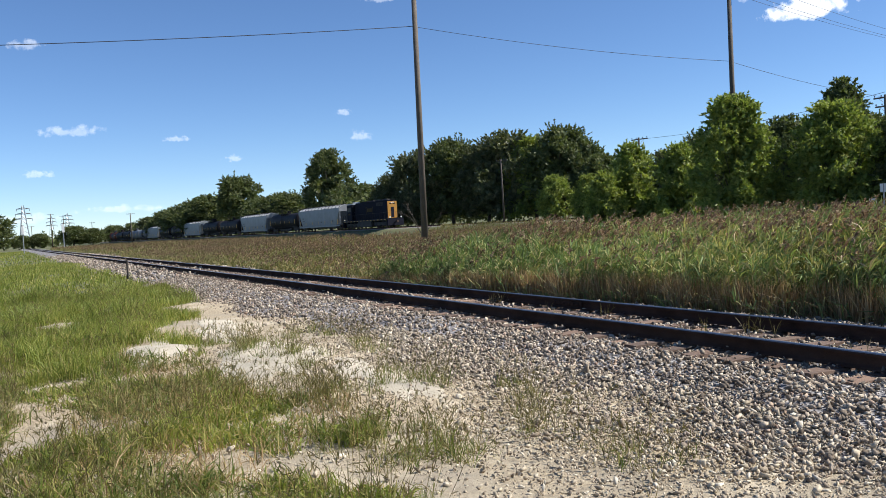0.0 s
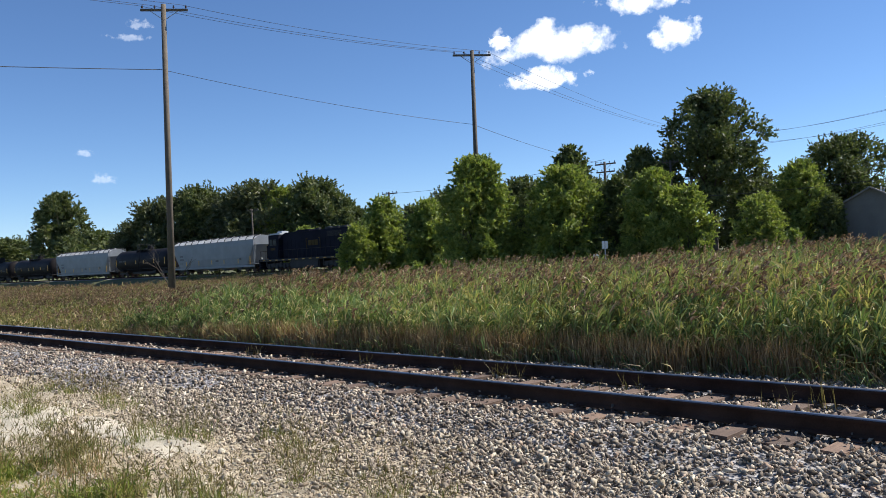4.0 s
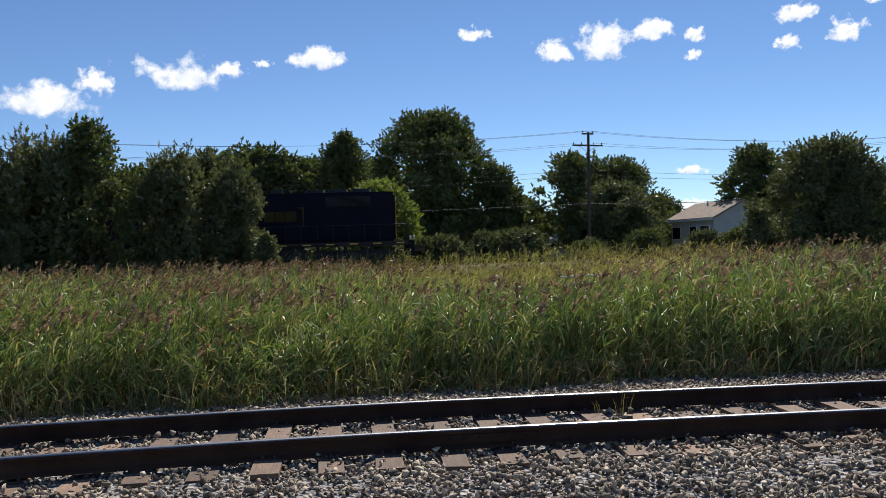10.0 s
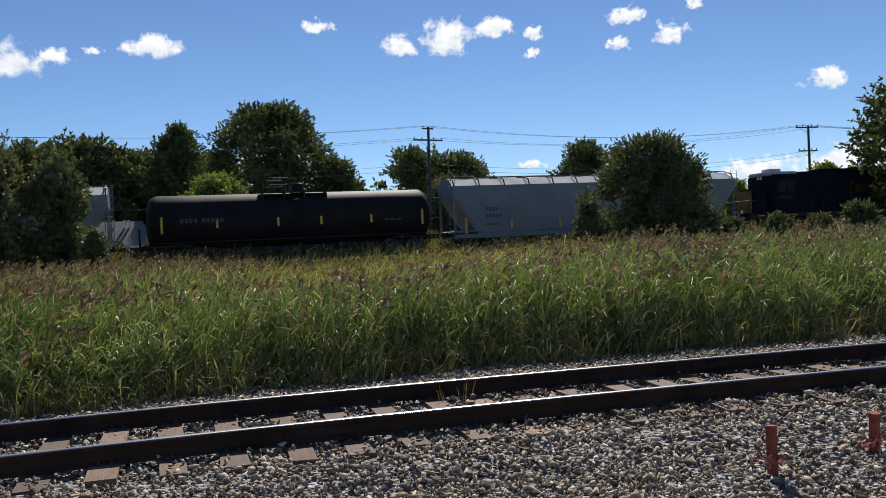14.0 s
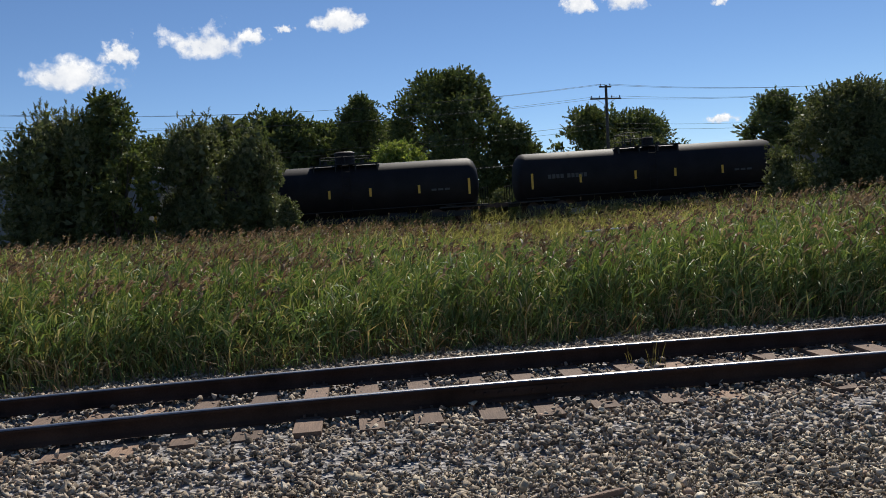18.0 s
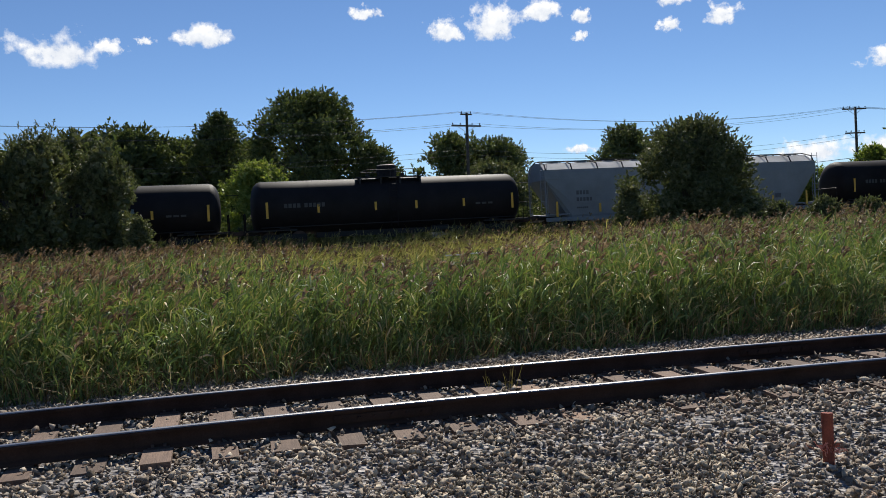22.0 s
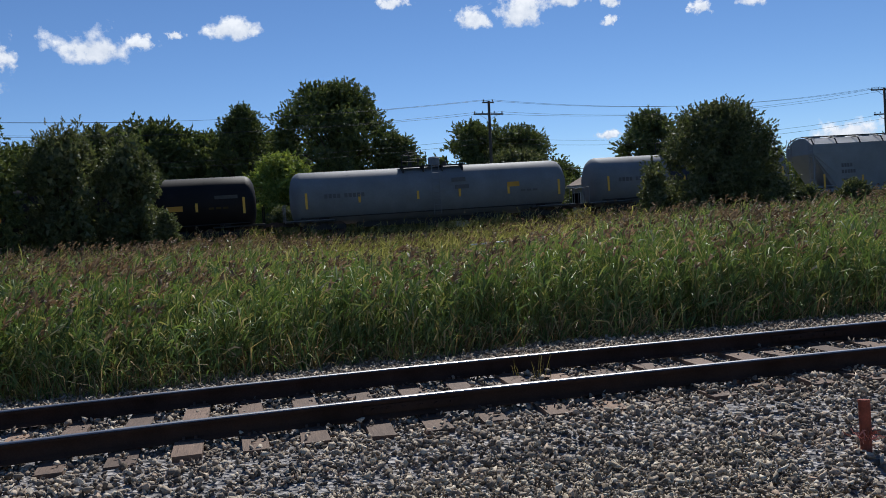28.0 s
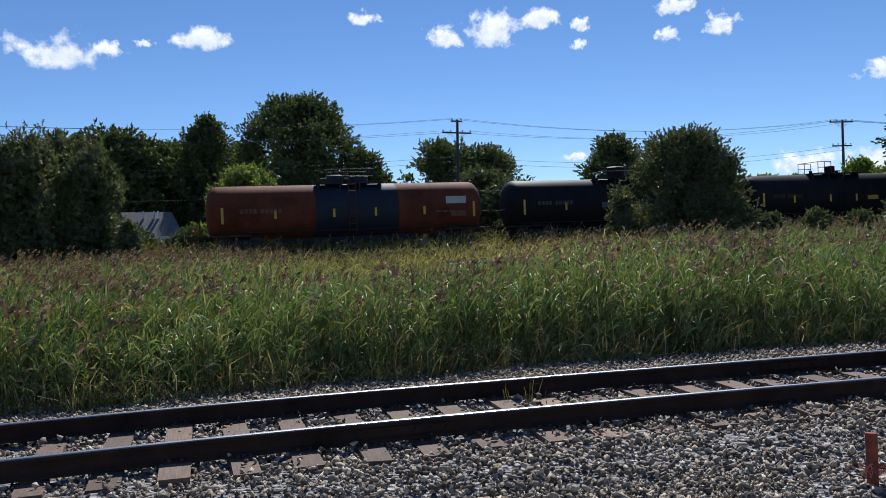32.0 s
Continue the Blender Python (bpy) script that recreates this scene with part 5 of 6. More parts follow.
def build_houses():
    house(polar(24.3, 95, 0.2), 9.0, 6.6, 4.2, 1.8, 108, M_SIDING2, M_SHINGLE, "two-storey grey house with a gabled shingle roof among trees", ((-3.5, 2.4, 0.9, 1.0), (3.6, 2.4, 0.9, 1.0), (3.6, 0.6, 1.2, 1.0)))
    house(polar(2.3, 81, 0.2), 4.0, 3.4, 2.45, 1.75, 28, M_SIDING, M_SHINGLE, "low white house with a grey shingle roof behind the line", ((0, 0.6, 1.0, 1.0),))
    house(polar(-26.1, 86.5, 0.2), 6.4, 6.5, 3.8, 1.45, -77, M_SIDING, M_SHINGLE2, "white house with a brown shingle roof behind the line", ((-2.4, 1.9, 1.2, 1.1), (0.2, 1.7, 0.9, 1.3), (1.9, 1.9, 1.2, 1.1)))
    house(polar(-14.8, 108, 0.2), 10, 8, 2.6, 2.0, 20, M_SIDING, M_SHINGLE, "white house far behind the trees", ((-2, 0.9, 1.2, 1.1), (2, 0.9, 1.2, 1.1)))


SIGN_Z, BOX_Z = 2.05, 1.5


def tube_post(h):
    b = rodded((0, 0, -0.2), (0, 0, h), 0.040, 0.043, seg=14)
    rod(b, (0, 0, h - 0.002), (0, 0, h + 0.012), 0.046, 0.043, seg=14)
    return b


def build_small_things():
    for (x, y), h, tilt in (((4.5, 5.42), 0.36, (-3, 4)), ((5.6, 5.52), 0.34, (6, -5))):
        s = thing("survey_stake", pose(x, y, -0.36, tilt[0], tilt[1], 15), "short faded red marker stake with torn ribbon, driven into the ballast", "stake", "survey stakes")
        part("post", tube_post(h), M_STAKE, s, smooth=False)
        r = np.random.default_rng(int(x * 10))
        b, f = blades(r.normal(0, 0.045, (30, 3)) * [1.3, 1.3, 0.4] + [0, 0, 0.09], r.uniform(0, 6.28, 30), r.uniform(0.5, 1.4, 30), r.uniform(0.06, 0.14, 30), np.full(30, 0.014), r.normal(0.2, 0.5, 30))
        mesh_part("ribbon", quick("ribbon", b, f, 3, plain("pink ribbon", (0.62, 0.22, 0.15), 0.5)), None, s, "torn pinkish marking ribbon")
    st = thing("plank", pose(1.35, 5.25, -0.35, 0, 4, 28), "thin weathered wooden strip lying on the ballast", "plank")
    part("strip", boxed(-0.42, 0.42, -0.02, 0.02, 0.0, 0.035, bevel=0.004), M_TIE, st)
    sg = thing("trackside_sign", Matrix.Translation(polar(40.6, 40, -0.42)) @ pose(0, 0, 0, 0, 0, 40), "small white sign on a thin post above the reeds", "sign")
    part("post", rodded((0, 0, 0), (0, 0, SIGN_Z + 0.35), 0.03), M_GALV, sg)
    for x in (-0.075, 0.075):
        part("sign_board", boxed(x - 0.06, x + 0.06, -0.045, -0.03, SIGN_Z, SIGN_Z + 0.35, bevel=0.004), M_TRIM, sg)
    bx = thing("trackside_box", Matrix.Translation(polar(41.2, 40, -0.42)) @ pose(0, 0, 0, 0, 0, 40), "small white box on a thin post in the reeds", "box")
    part("post", rodded((0, 0, 0), (0, 0, BOX_Z), 0.03), M_GALV, bx)
    part("box_body", boxed(-0.13, 0.13, -0.08, 0.08, BOX_Z, BOX_Z + 0.3, bevel=0.01), M_TRIM, bx)
    part("box_face", boxed(-0.08, 0.08, -0.088, -0.081, BOX_Z + 0.06, BOX_Z + 0.22), M_DARK, bx)
    mk = thing("trackside_marker", pose(*beside_at(-45, -2.4), -0.45, 0, 2, 0), "thin weathered marker post beside the track", "post")
    part("post", rodded((0, 0, 0), (0, 0, 1.0), 0.05, 0.045), M_POLE, mk)
    # signal masts beside the far end of the near track
    for k, off in enumerate((-4.0, 5.0)):
        x, y = beside_at(-230, off)
        s = thing("signal_mast", pose(x, y, -0.4), "far railway signal mast with white heads", "signal", "signals")
        part("mast", rodded((0, 0, 0), (0, 0, 7.0), 0.12), M_GALV, s)
        part("signal_head", boxed(-0.35, 0.35, -0.3, 0.3, 4.6, 6.6, bevel=0.05), M_TRIM, s)
    # long white pipe lying in the reeds
    pp = thing("pipe", polar_pose(-17.5, 16.5, 1.03, -14), "long white pipe lying over the reeds", "pipe")
    part("tube", rodded((-0.42, 0, 0), (0.42, 0, 0.03), 0.014), M_TRIM, pp, smooth=True)


def beside_at(x, off):
    X, Y = beside(np.array([x]), np.array([float(off)]))
    return float(X[0]), float(Y[0])


def polar_pose(az, d, z, turn):
    return Matrix.Translation(polar(az, d, z)) @ pose(0, 0, 0, 0, 0, turn)


# ---- far line ----
def line_beside(x, off):
    return np.asarray(x, float), line_y(x) + off


def build_far_line():
    xs = np.concatenate([-np.geomspace(700, 151, 14), np.linspace(-150, 150, 121), np.geomspace(155, 400, 8)])
    bank = sweep(xs, [(-5.2, -0.5), (-3.2, 0.35), (-1.9, 0.66), (1.9, 0.66), (3.2, 0.35), (5.5, 0.1)], M_FAR, "embankment", line_beside, 0.02)
    bed = sweep(xs, [(-2.2, 0.5), (-1.6, 0.73), (1.6, 0.73), (2.2, 0.5)], M_BALLAST, "far_ballast", line_beside, 0.01)
    tagged(new("far_ballast", bed), "grey stone ballast under the far line", "ballast", kind="structure")
    tagged(new("embankment", bank), "low grassy embankment that carries the far railway line", "embankment", kind="structure")
    t = thing("far_track", pose(0, 0, 0), "railway track on the low embankment", "railway track", kind="structure")
    for o in (-0.7525, 0.7525):
        mesh_part("rail", sweep(xs, [(o - 0.07, 0.78), (o - 0.036, 0.80), (o - 0.036, 0.95), (o + 0.036, 0.95), (o + 0.036, 0.80), (o + 0.07, 0.78)], M_RAIL, "rail", line_beside), M_RAIL, t)
    v, f = [], []
    for i in range(560):
        x = -150 + i * 0.53
        y, o = float(line_y(x)), len(v)
        v += [(x + a, y + b, c) for a in (-0.115, 0.115) for b in (-1.3, 1.3) for c in (0.62, 0.79)]
        f += [(o, o + 2, o + 3, o + 1), (o + 4, o + 5, o + 7, o + 6), (o + 1, o + 3, o + 7, o + 5), (o, o + 1, o + 5, o + 4), (o + 2, o + 6, o + 7, o + 3)]
    tagged(mesh_part("ties", raw("ties", v, f, M_TIE), M_TIE, t), kind="stuff")


# ---- clouds ----
def build_clouds():
    D = 2200.0
    rows = [  # az, el, half width, half height, seed
        (42.5, 13.8, 5.4, 2.2, 1), (43.0, 11.6, 3.4, 1.3, 2), (34.9, 13.6, 2.6, 1.7, 3), (37.2, 15.8, 3.6, 1.4, 4), (46.4, 14.0, 1.3, 0.9, 5),
        (16.6, 10.2, 4.6, 1.7, 6), (13.9, 11.4, 1.6, 1.4, 7), (9.0, 12.2, 4.4, 2.0, 8), (5.8, 12.3, 1.6, 1.0, 9), (0.2, 13.1, 3.2, 1.3, 10), (3.5, 12.7, 0.8, 0.5, 11), (-10.6, 14.4, 1.6, 0.9, 12),
        (-16.0, 13.1, 2.0, 1.4, 13), (-19.2, 13.5, 2.4, 2.1, 14), (-22.4, 13.9, 2.4, 1.2, 15), (-25.0, 13.4, 1.1, 0.9, 16), (-24.9, 12.1, 0.9, 0.6, 17), (-30.7, 12.3, 1.2, 0.9, 18), (-31.2, 14.0, 2.0, 1.0, 19), (-33.8, 12.6, 1.5, 1.3, 20),
        (-43.0, 8.8, 2.0, 1.2, 21), (-24.6, 4.85, 1.3, 0.5, 22), (-39.4, 3.7, 3.8, 1.4, 23), (-43.4, 3.9, 3.6, 1.9, 24), (-47.6, 3.6, 3.6, 1.6, 25), (-38.2, 15.2, 1.4, 1.0, 26), (-43.4, 14.0, 1.6, 1.0, 27), (-24.4, 2.6, 1.6, 0.6, 28), (-35.4, 14.2, 0.9, 0.7, 29),
        (72.5, 6.0, 1.2, 0.6, 30), (73.5, 7.6, 0.7, 0.4, 31), (90.6, 6.9, 2.4, 0.6, 32), (84.3, 6.3, 1.2, 0.4, 33), (92.6, 4.3, 1.4, 0.4, 34), (92.6, 12.0, 1.3, 0.6, 35), (80.8, 4.9, 0.9, 0.4, 36), (70.7, 14.7, 1.6, 0.4, 37), (22.4, 8.2, 0.7, 0.4, 38), (94.0, 1.7, 4.0, 0.6, 39), (88.0, 2.0, 3.0, 0.4, 40), (70, 15.5, 1.2, 0.5, 41),
    ]
    out = []
    for az, el, w, h, s in rows:
        me = bpy.data.meshes.new("cloud")
        n = 5
        vs, fs, uv = [], [], []
        for i in range(n):
            for j in range(n):
                a, e = radians(az + w * 1.06 * (1 - 2 * i / (n - 1))), radians(el + h * 1.06 * (2 * j / (n - 1) - 1))
                vs.append((-math.sin(a) * math.cos(e) * D, math.cos(a) * math.cos(e) * D, math.sin(e) * D))
                uv.append((i / (n - 1), j / (n - 1)))
        fs = [(i * n + j, (i + 1) * n + j, (i + 1) * n + j + 1, i * n + j + 1) for i in range(n - 1) for j in range(n - 1)]
        me.from_pydata(vs, [], fs)
        layer = me.uv_layers.new(name="UVMap")
        for l in me.loops:
            layer.data[l.index].uv = uv[l.vertex_index]
        me.materials.append(material("cloud white", cloud_build(s, math.sqrt(w / h), math.sqrt(h / w), 0.3 if az > 66 and h < 1 else 1.0)))
        ob = tagged(new("cloud", me), "small white fair-weather cumulus cloud in a blue sky", "cloud", "clouds", "structure")
        ob.visible_shadow = False
        out.append(ob)
    return out


# ---- train ----
M_BLUE = plain("dark blue paint", (0.012, 0.013, 0.024), 0.85, 0, 0.25, 0.8, 20, 0.05, spec=0.15)
# lettering yellow, with the shade of the wagon sides put into its colour
M_EMBLEM = plain("yellow paint darkened for shade", (0.075, 0.052, 0.018), 0.7, 0, 0.3, 1.0, 20, 0.05, spec=0.1)
M_YELLOW = plain("yellow paint", (0.62, 0.31, 0.03), 0.5, 0, 0.2, 1.0, 20, 0.05)
M_HOODEND = plain("dull orange-yellow paint", (0.46, 0.22, 0.03), 0.6, 0, 0.25, 1.0, 20, 0.05)
M_DARK = plain("grimy black steel", (0.028, 0.026, 0.026), 0.7, 0.1, 0.35, 1.2, 20)
M_TANK = plain("black tank paint", (0.020, 0.0165, 0.0175), 0.62, 0, 0.3, 0.7, 14, 0.04, spec=0.15)
M_GREY = plain("grey wagon paint", (0.22, 0.235, 0.255), 0.5, 0, 0.14, 0.6, 12, 0.04)
M_GREY2 = plain("pale grey wagon paint", (0.46, 0.47, 0.48), 0.5, 0, 0.14, 0.6, 12, 0.04)
# wagon grey lightened: sunlight on the roof slope put into the colour
M_ROOF = plain("roof paint lightened as sunlit", (0.60, 0.585, 0.56), 0.85, 0, 0.2, 0.6, 12, 0.04, spec=0.08)
M_LIGHT = plain("light grey tank paint", (0.20, 0.208, 0.222), 0.65, 0, 0.16, 0.6, 12, 0.04, spec=0.2)
M_ORANGE = plain("rusty orange tank paint", (0.19, 0.052, 0.026), 0.75, 0, 0.4, 0.6, 10, 0.05, spec=0.15)
# darker copy of the end yellow: shade on the sun-averted nose is painted in
M_NOSE = plain("yellow paint darkened as shaded", (0.26, 0.14, 0.03), 0.6, 0, 0.3, 1.5, 20, 0.05)
M_NAVY = plain("navy band paint", (0.016, 0.019, 0.034), 0.7, 0, 0.25, 0.7)
M_REFLECT = plain("yellow reflector", (0.75, 0.42, 0.05), 0.5, 0, 0.1)
M_MARK = plain("white lettering paint", (0.075, 0.073, 0.072), 0.7, 0, 0.2)
M_MARK2 = plain("dark lettering paint", (0.10, 0.10, 0.11), 0.6, 0, 0.15)
M_GRAFF = plain("pale blue paint", (0.16, 0.24, 0.28), 0.6, 0, 0.4, 6)
M_RUST = plain("rust-stained grey paint", (0.17, 0.08, 0.05), 0.7, 0, 0.3, 2.0)
M_LAMP = plain("lamp glass", (0.85, 0.82, 0.75), 0.1, 0, 0.05)
M_MARKER = plain("red marker", (0.6, 0.03, 0.02), 0.4, 0, 0.1)


def truck(parent, x, wheels=2, base=1.75):
    t = part("truck", boxed(x - base * (wheels - 1) / 2 - 0.45, x + base * (wheels - 1) / 2 + 0.45, -1.02, -0.86, 0.40, 0.72, bevel=0.05), M_DARK, parent)
    bm = boxed(x - base * (wheels - 1) / 2 - 0.45, x + base * (wheels - 1) / 2 + 0.45, 0.86, 1.02, 0.40, 0.72, bevel=0.05)
    box(bm, x - 0.25, x + 0.25, -0.9, 0.9, 0.45, 0.8)
    part("truck_frame", bm, M_DARK, t)
    for i in range(wheels):
        xx = x + base * (i - (wheels - 1) / 2)
        b = bmesh.new()
        for s in (-1, 1):
            rod(b, (xx, s * 0.68, 0.46), (xx, s * 0.82, 0.46), 0.46, seg=20)
        rod(b, (xx, -0.95, 0.46), (xx, 0.95, 0.46), 0.09, seg=8)
        part("wheelset", b, M_IRON, t)


def coupler(parent, x, s):
    b = bmesh.new()
    box(b, min(x, x + s * 0.75), max(x, x + s * 0.75), -0.09, 0.09, 0.78, 1.0, bevel=0.02)
    box(b, min(x + s * 0.55, x + s * 0.8), max(x + s * 0.55, x + s * 0.8), -0.16, 0.14, 0.74, 1.06, bevel=0.04)
    part("coupler", b, M_IRON, parent)


def ladder(parent, x, y, z0, z1, w=0.4, mat=None, along="x", n=None):
    b = bmesh.new()
    n = n or max(3, int((z1 - z0) / 0.38))
    e = (Vector((w / 2, 0, 0)) if along == "x" else Vector((0, w / 2, 0)))
    for s in (-1, 1):
        rod(b, Vector((x, y, z0)) + e * s, Vector((x, y, z1)) + e * s, 0.022, seg=5)
    for i in range(n):
        z = z0 + (z1 - z0) * (i + 0.5) / n
        rod(b, Vector((x, y, z)) - e, Vector((x, y, z)) + e, 0.018, seg=5)
    part("ladder", b, mat or M_DARK, parent)


def marks(parent, x, y, z, n, w, h, mat, name="lettering", gap=0.35):
    """Unreadable lettering as plain bars."""
    b = bmesh.new()
    for i in range(n):
        box(b, x + i * w * (1 + gap), x + i * w * (1 + gap) + w, y - 0.012, y - 0.004, z, z + h)
    part(name, b, mat, parent)


def build_loco():
    L = 18.9
    lo = thing("diesel_locomotive", pose(0, 0, 0), "dark blue six-axle diesel locomotive with yellow ends, running long hood first", "locomotive")
    h = L / 2
    part("underframe", boxed(-h + 0.3, h - 0.3, -1.5, 1.5, 1.18, 1.42, bevel=0.03), M_DARK, lo, "dark walkway frame")
    for i in range(13):
        x = -h + 1.0 + i * 1.4
        part("sill_reflector", boxed(x, x + 0.5, -1.515, -1.503, 1.26, 1.33), M_REFLECT, lo)
    part("fuel_tank", boxed(-3.0, 3.0, -1.38, 1.38, 0.22, 1.18, bevel=0.15), M_DARK, lo)
    for s in (-1, 1):
        tf = boxed(min(s * 3.4, s * 8.3), max(s * 3.4, s * 8.3), -1.12, -1.02, 0.42, 0.92, bevel=0.04)
        for x in (4.25, 5.9, 7.55):
            box(tf, s * x - 0.24, s * x + 0.24, -1.20, -1.02, 0.28, 0.80, bevel=0.03)
            box(tf, s * x - 0.7, s * x - 0.5, -1.18, -1.04, 0.60, 1.16)
        part("truck_side_frame", tf, M_DARK, lo, "grimy cast side frame with axle boxes")
    for s in (-1, 1):
        truck(lo, s * 5.9, 3, 1.65)
        part("pilot", boxed(s * h - s * 0.35, s * h, -1.45, 1.45, 0.25, 1.42, bevel=0.04), M_BLUE, lo)
        coupler(lo, s * h, s)
        for k in range(4):
            part("step", boxed(s * (h - 0.75), s * (h - 0.30), -1.55, -1.35, 0.35 + k * 0.27, 0.39 + k * 0.27), M_DARK, lo)
    # long hood leads (towards +x)
    hood = part("long_hood", boxed(-4.9, h - 1.05, -0.92, 0.92, 1.42, 4.32, bevel=0.10), M_BLUE, lo, "dark blue long hood")
    part("hood_roof", boxed(-4.9, h - 1.1, -0.62, 0.62, 4.30, 4.46, bevel=0.05), M_BLUE, hood)
    part("hood_end", boxed(h - 1.05, h - 0.99, -0.86, 0.86, 1.50, 4.22, bevel=0.02), M_HOODEND, hood, "yellow end of the long hood")
    for y0, y1, z0, z1 in ((-0.28, 0.28, 1.6, 3.3), (-0.5, -0.2, 3.75, 3.95), (0.2, 0.5, 3.75, 3.95)):
        part("end_panel", boxed(h - 0.985, h - 0.97, y0, y1, z0, z1), M_BLUE, hood, "dark panel on the hood end")
    for i in range(15):
        x = -4.5 + i * 0.85
        dr = part("hood_door", boxed(x, x + 0.76, -0.945, -0.926, 1.62, 3.5, bevel=0.008), M_BLUE, hood)
    gr = bmesh.new()
    for k in range(9):
        box(gr, 4.2, 6.9, -0.95, -0.925, 3.62 + k * 0.065, 3.655 + k * 0.065)
    part("radiator_grille", gr, M_DARK, hood)
    for x in (3.6, 5.0, 6.4):
        f = part("radiator_fan", rodded((x, 0, 4.46), (x, 0, 4.66), 0.62, 0.58, seg=20), M_DARK, hood)
        part("fan_guard", rodded((x, 0, 4.66), (x, 0, 4.69), 0.30, seg=12), M_GALV, f)
    part("dynamic_brake", boxed(-2.2, 0.4, -0.80, 0.80, 4.30, 4.62, bevel=0.08), M_BLUE, hood)
    part("exhaust", boxed(0.9, 1.6, -0.2, 0.2, 4.45, 4.72, bevel=0.03), M_DARK, hood)
    # logo: a plain yellow shape in brackets
    lg = bmesh.new()
    for x0, x1, z0, z1 in ((0.55, 1.15, 2.75, 3.35), (1.2, 1.75, 2.75, 3.35), (1.8, 2.45, 2.75, 3.35)):
        box(lg, x0, x1, -0.975, -0.952, z0, z1)
    part("logo", lg, M_EMBLEM, hood, "dull yellow emblem on the hood side")
    for x, s in ((0.15, 1), (2.85, -1)):
        br = bmesh.new()
        box(br, x - 0.05, x + 0.05, -0.975, -0.952, 2.4, 3.6)
        for z in (2.4, 3.52):
            box(br, min(x, x + s * 0.3), max(x, x + s * 0.3), -0.975, -0.952, z, z + 0.08)
        part("logo_bracket", br, M_EMBLEM, hood)
    # cab and short hood trail
    cab = part("cab", boxed(-7.1, -4.9, -1.48, 1.48, 1.42, 4.25, bevel=0.08), M_BLUE, lo, "dark blue cab")
    part("cab_roof", boxed(-7.2, -4.85, -1.3, 1.3, 4.2, 4.46, bevel=0.09), M_GREY2, cab, "pale cab roof")
    for x0, x1 in ((-6.75, -6.05), (-5.95, -5.25)):
        w = part("side_window", boxed(x0, x1, -1.52, -1.484, 3.0, 3.75, bevel=0.02), M_DARK, cab)
        part("pane", boxed(x0 + 0.06, x1 - 0.06, -1.53, -1.522, 3.06, 3.69), M_PANE, w)
        w = part("rear_window", boxed(-4.9, -4.87, -1.4 if x0 < -6.5 else 0.95, -0.95 if x0 < -6.5 else 1.4, 3.0, 3.75), M_PANE, cab)
    marks(cab, -6.6, -1.482, 2.45, 4, 0.2, 0.28, M_EMBLEM, "number")
    part("air_conditioner", boxed(-6.6, -5.6, -0.5, 0.5, 4.44, 4.72, bevel=0.06), M_GREY2, cab)
    sh = part("short_hood", boxed(-h + 0.95, -7.1, -0.92, 0.92, 1.42, 3.25, bevel=0.14), M_BLUE, lo)
    part("nose", boxed(-h + 0.90, -h + 0.97, -0.84, 0.84, 1.5, 3.15, bevel=0.02), M_NOSE, sh, "yellow nose of the short hood, darkened as shaded")
    for x, z in ((h - 0.97, 4.0), (-7.12, 4.05)):
        for y in (-0.16, 0.16):
            d = 0.05 if x > 0 else -0.05
            part("headlight", rodded((x, y, z), (x + d, y, z), 0.11), M_LAMP, lo)
    for s in (-1, 1):
        for y in (-1.0, 1.0):
            part("ditch_light", rodded((s * h, y, 1.62), (s * (h + 0.08), y, 1.62), 0.12), M_LAMP, lo)
    rl = bmesh.new()
    for y in (-1.47, 1.47):
        for i in range(15):
            x = -4.7 + i * 0.93
            rod(rl, (x, y, 1.42), (x, y, 2.42), 0.018, seg=5)
        rod(rl, (-4.7, y, 2.42), (h - 0.5, y, 2.42), 0.018, seg=5)
        rod(rl, (-h + 0.5, y, 2.42), (-7.2, y, 2.42), 0.018, seg=5)
        for x in (-h + 0.5, -7.9):
            rod(rl, (x, y, 1.42), (x, y, 2.42), 0.018, seg=5)
    for s in (-1, 1):
        for y in (-1.3, -0.5, 0.5, 1.3):
            rod(rl, (s * (h - 0.35), y, 1.42), (s * (h - 0.35), y, 2.42), 0.018, seg=5)
        rod(rl, (s * (h - 0.35), -1.4, 2.42), (s * (h - 0.35), 1.4, 2.42), 0.018, seg=5)
    part("handrail", rl, M_DARK, lo)
    return lo


